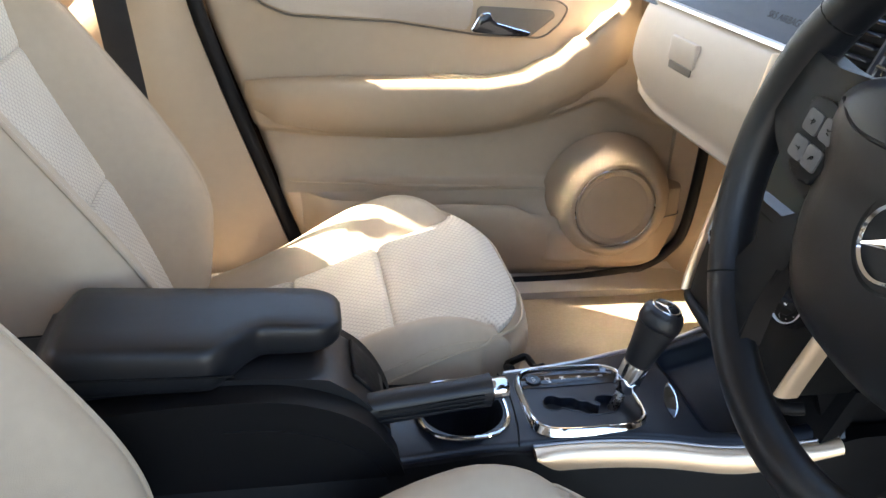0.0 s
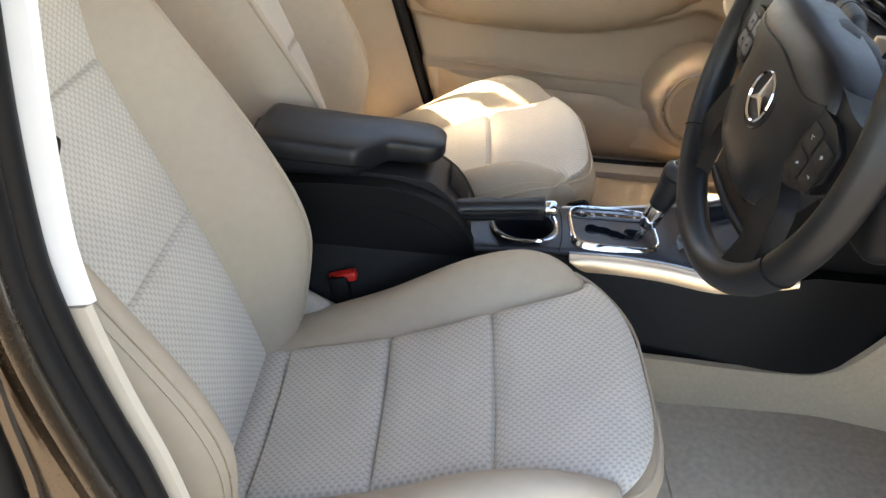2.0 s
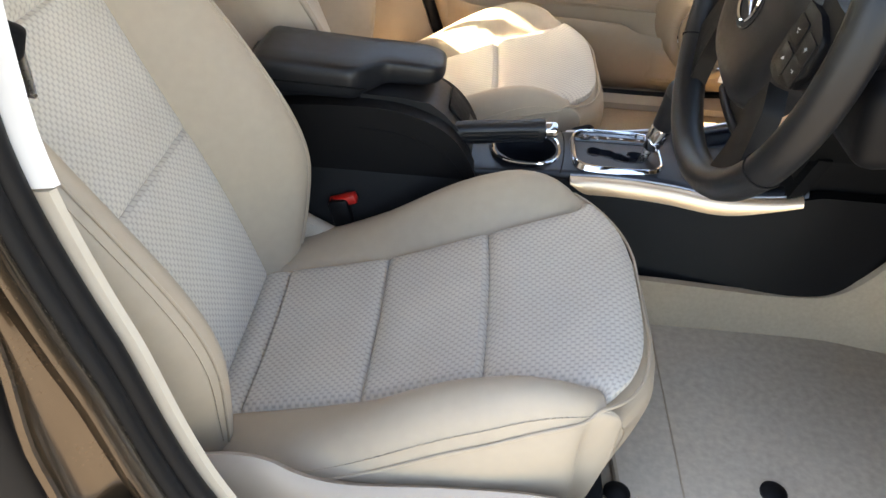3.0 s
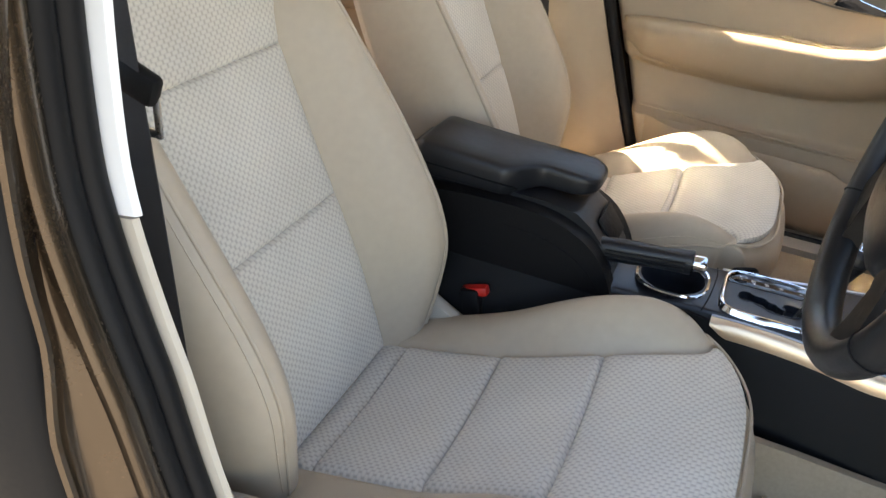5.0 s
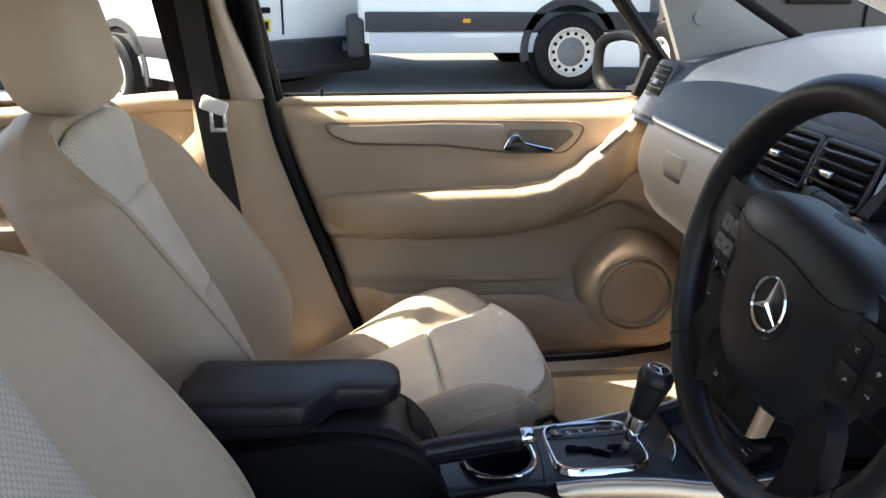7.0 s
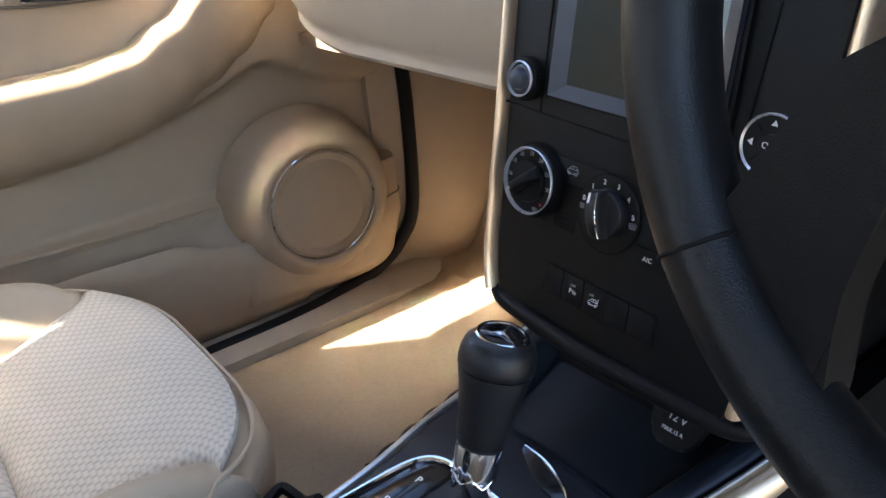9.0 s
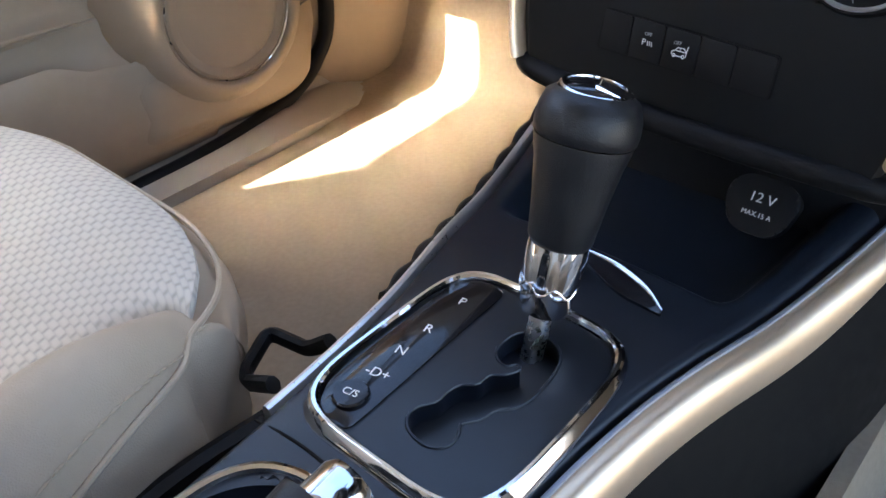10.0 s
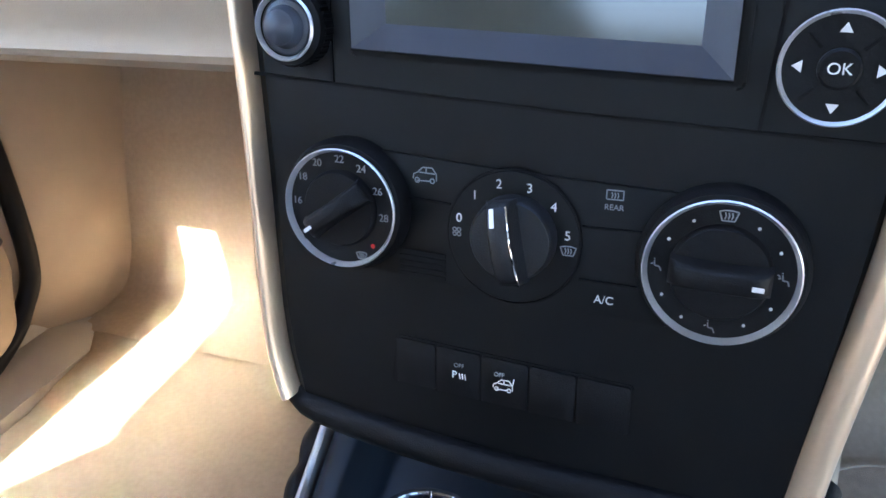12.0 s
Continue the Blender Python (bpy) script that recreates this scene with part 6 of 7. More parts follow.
            sec = [(0, 0), (out * 0.2, 0.001)] + [(out * (0.2 + 0.8 * math.sin(a)), 0.001 - (low + 0.001) * (1 - math.cos(a))) for a in lin(0.25, math.pi / 2, 8)] + [(0, -low)]
            if sg > 0:
                sec = [(-0.003, 0.0), (-0.002, 0.003), (0.0, 0.0040), (0.002, 0.0035), (0.004, 0.0), (0.004, -0.011), (-0.003, -0.011)]
            rings.append([(x, sg * (y0 + a), z0 + b) for a, b in sec])
        part("silver_edge", loft(rings), SILVER if sg < 0 else STRIP, root, "satin silver console edge" if sg < 0 else "bright metal console edge")
    # Thin strip whose blue-grey colour stands for the reflected sky.
    part("edge_line", tube([(x, -con_right(x) - 0.0005, con_z(x) - 0.0026) for x in lin(-0.03, 0.295, 60)], 0.0016, 8), VENT_METAL, root, "thin silver edge line in the blue of reflected sky")
    # shift gate
    gx, gy, gz = 0.0445, 0.010, CON_Z + 0.0085
    shape = lambda k, s=0.0: [Vector((gx + math.copysign(abs(math.cos(a)) ** 0.42, math.cos(a)) * (0.068 + k), gy + math.copysign(abs(math.sin(a)) ** 0.42, math.sin(a)) * (0.059 + k), gz + s)) for a in [2 * math.pi * i / 72 for i in range(72)]]
    sides = [shape(k, h) for k, h in ((-0.0035, -0.004), (-0.0026, 0.0006), (-0.0014, 0.0020), (0.0002, 0.0022), (0.0014, 0.0012), (0.0046, -0.0068), (0.0030, -0.0080))]
    part("gate_frame", loft(list(zip(*sides)), loop=True), CHROME, root, "polished chrome gate frame", angle=0.5)
    # slot cut out of the plate: zigzag of round bays
    slot = [(0.069, 0.011), (0.062, 0.006), (0.061, -0.001), (0.065, -0.004), (0.063, -0.0075), (0.056, -0.004), (0.051, 0.002), (0.042, 0.003), (0.037, 0.009), (0.029, 0.011), (0.021, 0.011), (0.013, 0.016), (0.005, 0.015), (-0.001, 0.008), (-0.002, -0.004), (0.004, -0.011), (0.012, -0.011), (0.018, -0.0075), (0.026, -0.013), (0.035, -0.015), (0.043, -0.022), (0.060, -0.024), (0.078, -0.021), (0.088, -0.013), (0.091, 0.000), (0.083, 0.010)]
    so = [Vector((p.x, p.y, gz - 0.002)) for p in spline([(a, b, 0) for a, b in slot], 72, closed=True)]
    outer = shape(-0.004, -0.002)
    bm = bmesh.new()
    ov, sv = [bm.verts.new(p) for p in outer], [bm.verts.new(p) for p in so]
    every = ov + sv
    for tri in tessellate_polygon((outer, so)):
        bm.faces.new([every[i] for i in tri])
    deep = [bm.verts.new(p + Vector((0, 0, -0.012))) for p in so]
    for i in range(72):
        j = (i + 1) % 72
        bm.faces.new((sv[i], sv[j], deep[j], deep[i]))
    gate = part("gate_plate", bm, BLACK_SATIN, root, "black plate with a stepped slot", angle=0.5)
    part("gate_floor", prism([(-0.02, -0.04), (0.105, -0.04), (0.105, 0.05), (-0.02, 0.05)], lambda a, b, d: (a, b, gz - 0.0135 - d), 0.003), BLACK_SATIN, root, smooth=False)
    part("slot_edge", tube([p + Vector((0, 0, 0.0003)) for p in so], 0.0009, 6, closed=True), BLACK_SATIN, gate)
    # gloss indicator strip with letters
    strip = prism(rounded([(-0.0195, 0.031), (0.1055, 0.034), (0.1065, 0.050), (0.094, 0.0635), (-0.004, 0.062), (-0.019, 0.052)], 0.006), lambda a, b, d: (a, b, gz - 0.0018 + d), 0.0010, 0.0003)
    strip = part("indicator_strip", strip, BLACK_GLOSS, gate, "gloss black selector strip")
    for txt, x in (("P", 0.084), ("R", 0.056), ("N", 0.035)):
        letters("selector_letter", txt, 0.0085, (x, 0.048, gz - 0.0006), (0.25, -1, 0), (1, 0.25, 0), PRINT, strip, 0.0001)
    letters("selector_letter", "-D+", 0.0085, (0.016, 0.046, gz - 0.0006), (0.25, -1, 0), (1, 0.25, 0), PRINT, strip, 0.0001)
    btn = part("mode_button", lathe([(0.0095, -0.001), (0.0095, 0.0022), (0.0085, 0.003), (0, 0.0026)], (-0.003, 0.0455, gz - 0.001), (0, 0, 1), 28), BLACK_GLOSS, gate, "round gloss mode button")
    letters("mode_mark", "C/S", 0.0062, (-0.003, 0.0455, gz + 0.0018), (0.25, -1, 0), (1, 0.25, 0), PRINT, btn, 0.0001)
    # curved lid line of the tray, and the power socket
    far_edge = spline([(0.162, 0.021, 0.6785), (0.1595, -0.003, 0.6795), (0.1515, -0.027, 0.6790), (0.142, -0.042, 0.6775)], 20)
    near_edge = spline([(0.159, 0.021, 0.677), (0.149, 0.003, 0.678), (0.141, -0.018, 0.678), (0.1405, -0.042, 0.6765)], 20)
    blade = part("tray_lid", loft([[a, b, b + Vector((0, 0, -0.008)), a + Vector((0, 0, -0.008))] for a, b in zip(far_edge, near_edge)]), BLACK_GLOSS, root, "slim black tray lid")
    part("lid_edge", tube([p + Vector((0.0006, 0, 0.0004)) for p in far_edge], [0.0004 + 0.0011 * math.sin(math.pi * (i + 0.5) / 20) for i in range(20)], 8), CHROME, blade, "chrome lid edge")
    bm = sheet(lambda u, v: (0.268 + 0.03 * v, 0.118 - 0.236 * u, 0.672 + 0.085 * v), lin(0, 1, 12), lin(0, 1, 6), thick=lambda u, v: (0.02, 0, 0))
    part("tray_back", bm, BLACK_MATT, root, "black wall behind the tray")
    ax = Vector((-0.80, 0.0, 0.6)).normalized()
    r_, u_ = Vector((0, -1, 0)), Vector((0.6, 0, 0.8))
    cover = rounded([(-0.023, 0.008), (-0.012, 0.0165), (0.012, 0.0165), (0.023, 0.008), (0.018, -0.013), (0.009, -0.019), (-0.009, -0.019), (-0.018, -0.013)], 0.006)
    sock = part("power_socket", prism(cover, lambda a, b, d: Vector((0.256, -0.046, 0.686)) + r_ * a + u_ * b + ax * (d - 0.001), 0.008, 0.0025), BLACK, root, "black 12 volt socket cover", angle=0.4)
    letters("socket_mark", "12 V", 0.0085, Vector((0.256, -0.046, 0.686)) + ax * 0.0074 + u_ * 0.003, r_, u_, PRINT, sock, 0.0002)
    letters("socket_mark", "MAX.15 A", 0.0042, Vector((0.256, -0.046, 0.686)) + ax * 0.0074 - u_ * 0.007, r_, u_, PRINT, sock, 0.0002)
    # folded hook on the passenger side
    hook = rounded([(0.030, 0.092), (0.026, 0.121), (0.021, 0.151), (-0.012, 0.133), (-0.014, 0.090)], 0.008, 6)
    part("net_hook", tube([(x, y, 0.640 + 0.02 * ease(y, 0.125, 0.09)) for x, y in hook[5:-5]], 0.0042, 8, flat=1.3), BLACK, root, "black net hook")
    part("net_edge", tube([(x, 0.1015 - 0.003 * math.cos(40 * x), 0.634) for x in lin(-0.20, -0.012, 24)], 0.0075, 8), BLACK, root, "black net rolled along the edge")
    xs = lin(0.075, 0.33, 90)
    part("stitched_edge", tube([(x, con_left(x) + 0.0085, con_z(x) - 0.016) for x in xs], [0.0062 + 0.0028 * abs(math.sin(115 * x)) for x in xs], 10), BLACK, root, "black ribbed net edge")
    return root


console()


def gear_lever():
    root = thing("gear_lever", (0.086, 0.0, 0.645), "black leather gear lever with chrome collar", "gear lever")
    foot, top = Vector((0.080, 0.001, 0.648)), Vector((0.126, -0.002, 0.800))
    ax = (top - foot).normalized()
    part("shaft", lathe([(0.0062, 0), (0.0060, 0.05)], foot, ax, 20), STEEL, root, "steel shaft")
    part("collar", lathe([(0.0115, 0.044), (0.0135, 0.048), (0.0150, 0.062), (0.0158, 0.078), (0.0152, 0.083), (0.013, 0.084)], foot, ax, 32), CHROME, root, "chrome collar")
    part("collar_wave", tube([foot + ax * (0.060 + 0.0025 * math.cos(6 * a)) + (ax.orthogonal().normalized() * math.cos(a) + ax.cross(ax.orthogonal().normalized()) * math.sin(a)) * 0.0148 for a in [2 * math.pi * k / 48 for k in range(48)]], 0.0007, 6, closed=True), CHROME, root)
    part("grip", lathe([(0.0150, 0.083), (0.0165, 0.086), (0.0185, 0.105), (0.0215, 0.125), (0.0235, 0.134), (0.0238, 0.137)], foot, ax, 36), BLACK_LEATHER, root, "black leather grip", angle=1.2)
    part("knob", lathe([(0.0236, 0.1375), (0.0247, 0.1385), (0.0252, 0.143), (0.0245, 0.150), (0.0222, 0.1565), (0.0185, 0.1590), (0.0160, 0.1600), (0, 0.1602)], foot, ax, 36), BLACK_LEATHER, root, "smooth black knob", angle=1.2)
    # the cap leans back towards the seats
    cap, lean_ = foot + ax * 0.1575, (ax + Vector((-0.10, -0.06, 0))).normalized()
    part("cap", lathe([(0.0190, -0.002), (0.0180, 0.0018), (0.0165, 0.0034), (0, 0.0036)], cap, lean_, 36), BLACK_GLOSS, root, "gloss black cap")
    emblem = part("emblem_ring", ring_of([(0.0168, 0.0020), (0.0170, 0.0036), (0.0160, 0.0044), (0.0146, 0.0042), (0.0143, 0.0030)], cap, lean_, 32), CHROME, root, "chrome emblem ring")
    u = (Vector((1, 0, 0)) - lean_ * lean_.x).normalized()
    v = lean_.cross(u)
    for k in range(3):
        a = radians(20 + 120 * k)
        d = u * math.cos(a) + v * math.sin(a)
        part("emblem_arm", tube([cap + lean_ * 0.0038, cap + lean_ * 0.0038 + d * 0.0140], [0.0016, 0.0005], 6), CHROME, emblem)
    return root


gear_lever()


def handbrake():
    root = thing("handbrake", (-0.23, -0.02, 0.66), "black leather handbrake lever with chrome button", "handbrake lever")
    y = -0.020
    part("lever_root", tube(spline([(-0.27, y, 0.672), (-0.235, y, 0.690), (-0.205, y, 0.700)], 10), [0.016, 0.0165, 0.017, 0.017, 0.017, 0.017, 0.0165, 0.016, 0.015, 0.0145], 14, flat=1.1), BLACK, root, "black lever root")
    rings = []
    for x in lin(-0.212, -0.076, 24):
        t = (x + 0.212) / 0.136
        rad = 0.0150 + 0.0015 * t + 0.001 * math.sin(6.3 * t)
        z = 0.7005 + 0.0165 * t
        rings.append([(x, y + math.copysign(abs(math.cos(a)) ** 0.8, math.cos(a)) * rad, z + math.copysign(abs(math.sin(a)) ** 0.8, math.sin(a)) * rad * 1.1) for a in [2 * math.pi * k / 20 for k in range(20)]])
    grip = part("grip", loft(rings), BLACK_LEATHER, root, "ribbed black leather grip", angle=1.0)
    for dz in (-0.006, 0.0, 0.006):
        part("grip_rib", tube([(x, y - 0.0158 - 0.0012 * (x + 0.212) / 0.136, 0.7005 + 0.0165 * (x + 0.212) / 0.136 + dz) for x in lin(-0.20, -0.085, 10)], 0.0014, 6), BLACK, grip)
    ax = Vector((1, 0, 0.12)).normalized()
    part("end_cap", lathe([(0.0150, 0), (0.0150, 0.004), (0.013, 0.005)], (-0.078, y, 0.7168), ax, 24), BLACK_GLOSS, root)
    part("release_button", lathe([(0.0125, 0.003), (0.0125, 0.019), (0.0105, 0.0225), (0.006, 0.0235), (0, 0.0236)], (-0.078, y, 0.7168), ax, 24), CHROME, root, "chrome release button")
    return root


handbrake()


def armrest_box():
    root = thing("armrest_box", (-0.42, 0.02, 0.46), "black leather centre armrest over a storage box", "armrest")
    # two soft shells with a rounded nose, and the bin between them
    side = [(-0.66, 0.735), (-0.50, 0.744), (-0.40, 0.752), (-0.32, 0.752), (-0.27, 0.743), (-0.225, 0.722), (-0.195, 0.69), (-0.172, 0.64), (-0.165, 0.58), (-0.165, 0.52)]
    poly = [(-0.66, 0.46)] + [(p.x, p.z) for p in spline([(x, 0, z) for x, z in side], 40)] + [(-0.165, 0.46)]
    for inner, sg in ((-0.032, -1), (0.072, 1)):
        shell = part("side_shell", prism(poly, lambda a, b, d: (a, inner + sg * d, b), 0.032, 0.014, 5), BLACK, root, "black soft side shell", angle=0.9)
        part("shell_seam", tube([(a - 0.004, inner + sg * 0.0322, b - 0.035) for a, b in poly[12:36]], 0.0012, 6), BLACK_MATT, shell)
    core = [(-0.66, 0.46), (-0.66, 0.752), (-0.40, 0.76), (-0.30, 0.758), (-0.252, 0.752), (-0.228, 0.735), (-0.205, 0.71), (-0.186, 0.68), (-0.18, 0.64), (-0.18, 0.46)]
    part("bin", prism(core, lambda a, b, d: (a, -0.034 + d, b), 0.108, 0.006, 3), BLACK_LEATHER, root, "black bin between the shells", angle=0.6)
    part("bin_door", box(-0.2085, 0.032, 0.716, 0.005, 0.070, 0.05, 0.002, m=Matrix.Rotation(radians(-38), 4, "Y")), BLACK, root, "small black flap")

    def ring(x, y0, y1, zb, zt):
        mid, half = (y0 + y1) / 2, (y1 - y0) / 2
        return [(x, mid + half * a, zb + (zt - zb) * b) for a, b in ((-0.88, 0.0), (-0.96, 0.05), (-1, 0.2), (-1, 0.66), (-0.985, 0.82), (-0.94, 0.94), (-0.84, 1.0), (-0.45, 1.03), (0, 1.04), (0.45, 1.03), (0.84, 1.0), (0.94, 0.94), (0.985, 0.82), (1, 0.66), (1, 0.2), (0.96, 0.05), (0.88, 0.0))]
    rings = []
    for x in lin(-0.535, -0.2352, 90):
        tail = 1 - ease(x, -0.535, -0.495)
        q = max(0.0, (x + 0.275) / 0.040)
        nose = 1 - math.sqrt(max(0.0, 1 - q * q))
        cut = ease(x, -0.375, -0.315)
        y0 = -0.046 + 0.046 * cut + 0.03 * tail ** 2
        y1 = 0.089 - 0.022 * tail ** 2
        zb = 0.752 + 0.010 * ease(x, -0.372, -0.318) + 0.03 * tail ** 2
        zt = 0.811 - 0.055 * (x + 0.535) - 0.024 * tail ** 2
        my, mz = (y0 + y1) / 2 + 0.006, (zb + zt) / 2 + 0.002
        ky, kz = 1 - 0.62 * nose, 1 - 0.66 * nose
        rings.append(ring(x, my + (y0 - my) * ky, my + (y1 - my) * ky, mz + (zb - mz) * kz, mz + (zt - mz) * kz))
    part("lid", loft(rings), BLACK_LEATHER, root, "padded black leather lid with a swept front", angle=1.3)
    part("lid_seam", tube([(x, -0.0465, 0.778 - 0.03 * (x + 0.53)) for x in lin(-0.50, -0.345, 20)], 0.0014, 6), BLACK_MATT, root)
    return root


armrest_box()

# ---- steering wheel ----
def steering_wheel():
    root = thing("steering_wheel", (0.13, -0.331, 1.04), "black leather steering wheel with buttons and silver spokes", "steering wheel")
    C = Vector((0.095, -0.331, 1.047))
    a = radians(11)
    N = Vector((-math.cos(a), 0, math.sin(a)))
    R_, U_ = Vector((0, -1, 0)), Vector((math.sin(a), 0, math.cos(a)))

    def at(r, u, n=0.0):
        return C + R_ * r + U_ * u + N * n

    def plate(poly, n0, n1, bevel, segs=3):
        return prism(poly, lambda p, q, d: at(p, q, n0 + d), n1 - n0, bevel, segs)
    R = 0.187
    # the hub stands turned a little to the right
    turn = radians(7.5)
    RH, UH = R_ * math.cos(turn) - U_ * math.sin(turn), R_ * math.sin(turn) + U_ * math.cos(turn)

    def hub(r, u, n=0.0):
        return C + RH * r + UH * u + N * n

    def hub_plate(poly, n0, n1, bevel, segs=3):
        return prism(poly, lambda p, q, d: hub(p, q, n0 + d), n1 - n0, bevel, segs)
    rings = []
    for k in range(96):
        t = 2 * math.pi * k / 96
        d = R_ * math.cos(t) + U_ * math.sin(t)
        thumb = 1 + 0.10 * (math.exp(-((math.degrees(t) - 25) / 14) ** 2) + math.exp(-((math.degrees(t) - 155) / 14) ** 2))
        rr = 0.0165 * thumb
        rings.append([C + d * (R + rr * math.cos(b)) + N * (rr * 1.12 * math.sin(b)) for b in [2 * math.pi * j / 16 for j in range(16)]])
    rim = part("rim", loft(rings, loop=True), WHEEL_BLACK, root, "black leather rim", angle=1.5)
    for deg in (35, 145, 215, 325):
        t = radians(deg)
        d = R_ * math.cos(t) + U_ * math.sin(t)
        part("rim_stitch", tube([C + d * (R + 0.0172 * math.cos(b)) + N * (0.0190 * math.sin(b)) for b in [2 * math.pi * j / 20 for j in range(20)]], 0.0009, 5, closed=True), BLACK_MATT, rim)
    # airbag pad: broad at the top, narrowing to the foot, domed
    edge = [(-0.118, 0.034), (-0.110, 0.058), (-0.082, 0.074), (-0.04, 0.081), (0.04, 0.081), (0.082, 0.074), (0.110, 0.058), (0.118, 0.034), (0.106, -0.008), (0.098, -0.044), (0.078, -0.080), (0.040, -0.100), (-0.040, -0.100), (-0.078, -0.080), (-0.098, -0.044), (-0.106, -0.008)]
    loop_ = [(p.x, p.y) for p in spline([(x, y, 0) for x, y in edge], 64, closed=True)]
    rings = []
    for sc, n in ((1.0, -0.02), (1.0, 0.004), (0.985, 0.014), (0.95, 0.022), (0.85, 0.029), (0.65, 0.034), (0.4, 0.0365), (0.15, 0.037), (0.01, 0.037)):
        rings.append([hub(x * sc, y * sc, n - 0.014 + 0.008 * max(0, y) / 0.08 * sc) for x, y in loop_])
    pad = part("airbag_pad", loft(rings), WHEEL_BLACK, root, "grained black airbag pad", angle=1.2)
    part("pad_fold", tube(spline([hub(-0.104, 0.046, 0.016), hub(-0.07, 0.037, 0.0235), hub(0, 0.043, 0.0265), hub(0.07, 0.037, 0.0235), hub(0.104, 0.046, 0.016)], 30), 0.0016, 6), BLACK, pad)
    # emblem
    part("emblem_dish", lathe([(0.033, 0.034), (0.032, 0.0385), (0.029, 0.0365), (0, 0.036)], hub(0.006, -0.004, -0.0145), N, 40), BLACK, pad)
    ring = part("emblem_ring", ring_of([(0.0245, 0.0365), (0.0262, 0.0395), (0.0250, 0.0412), (0.0232, 0.0395)], hub(0.006, -0.004, -0.0145), N, 40), CHROME, pad, "chrome emblem ring")
    for k in range(3):
        t = radians(90 + 120 * k)
        c = hub(0.006, -0.004, 0.025)
        part("emblem_arm", tube([c, c + (RH * math.cos(t) + UH * math.sin(t)) * 0.0235], [0.0038, 0.0008], 6), CHROME, ring)
    # upper spokes carrying the buttons, and two splayed lower spokes
    for sg in (-1, 1):
        poly = [(sg * 0.085, 0.066), (sg * 0.135, 0.058), (sg * 0.180, 0.062), (sg * 0.184, 0.020), (sg * 0.160, -0.008), (sg * 0.125, -0.026), (sg * 0.085, -0.03)]
        part("side_spoke", hub_plate(rounded(poly, 0.012), -0.016, 0.010, 0.006), BLACK, root, "black side spoke")
        edge_ = [(0.098, 0.044), (0.134, 0.046), (0.160, 0.036), (0.164, 0.008), (0.150, -0.014), (0.122, -0.024), (0.096, -0.022)] if sg > 0 else [(0.083, 0.034), (0.110, 0.040), (0.134, 0.036), (0.132, 0.004), (0.120, -0.018), (0.098, -0.020), (0.088, -0.012)]
        pod = part("button_pod", hub_plate(rounded([(sg * a, b) for a, b in edge_], 0.006), 0.008, 0.0165, 0.003), BLACK, root, "black button pod")
        spots = ((0.116, 0.022), (0.145, 0.020), (0.118, -0.004), (0.145, 0.000)) if sg > 0 else ((0.098, 0.022), (0.118, 0.021), (0.101, 0.000), (0.119, 0.000))
        size = 0.012 if sg > 0 else 0.0088
        for i, (x, y) in enumerate(spots):
            b = part("wheel_button", hub_plate(rounded([(sg * (x - size), y - size * 0.95), (sg * (x + size), y - size * 0.95), (sg * (x + size), y + size * 0.95), (sg * (x - size), y + size * 0.95)], 0.003), 0.0160, 0.0180, 0.0008), BLACK if sg > 0 else BUTTON_GREY, pod)
            strokes = [[(-1.1, 0.5, -0.5, 0.1), (-0.5, 0.1, 0.5, 0.6), (0.5, 0.6, 1.1, 0.9), (-0.6, -0.6, 0.5, -0.9)], [(-1, 0, 1, 0), (0, -1, 0, 1), (0.7, 0.8, 1.2, 0.4)], [(-0.9, -0.8, -0.3, 0.4), (-0.3, 0.4, 0.5, 0.9), (0.5, 0.9, 1, 0.3), (1, 0.3, 0.2, -0.2), (0.2, -0.2, -0.3, 0.4)], [(-1, 0, 0.4, 0), (0.7, 0.6, 1.2, 0), (1.2, 0, 0.7, -0.6)]][i]
            for x0, y0, x1, y1 in strokes:
                k = 0.0021 if sg > 0 else 0.0022
                part("symbol_stroke", tube([hub(sg * x + x0 * k, y + y0 * k, 0.0182), hub(sg * x + x1 * k, y + y1 * k, 0.0182)], 0.00045, 5), DIM_PRINT if sg > 0 else BLACK, b, smooth=False)
        low = [(sg * a, b) for a, b in ((0.060, -0.050), (0.085, -0.030), (0.116, -0.058), (0.134, -0.110), (0.150, -0.128), (0.080, -0.160), (0.088, -0.122), (0.086, -0.078), (0.070, -0.064))]
        part("lower_spoke", hub_plate(rounded(low, 0.008), -0.014, 0.006, 0.005), BLACK, root, "black lower spoke")
    part("hub_shroud", lathe([(0.075, -0.05), (0.085, -0.02), (0.08, 0.0), (0, 0.0)], C, N, 32), BLACK, root)
    return root


steering_wheel()


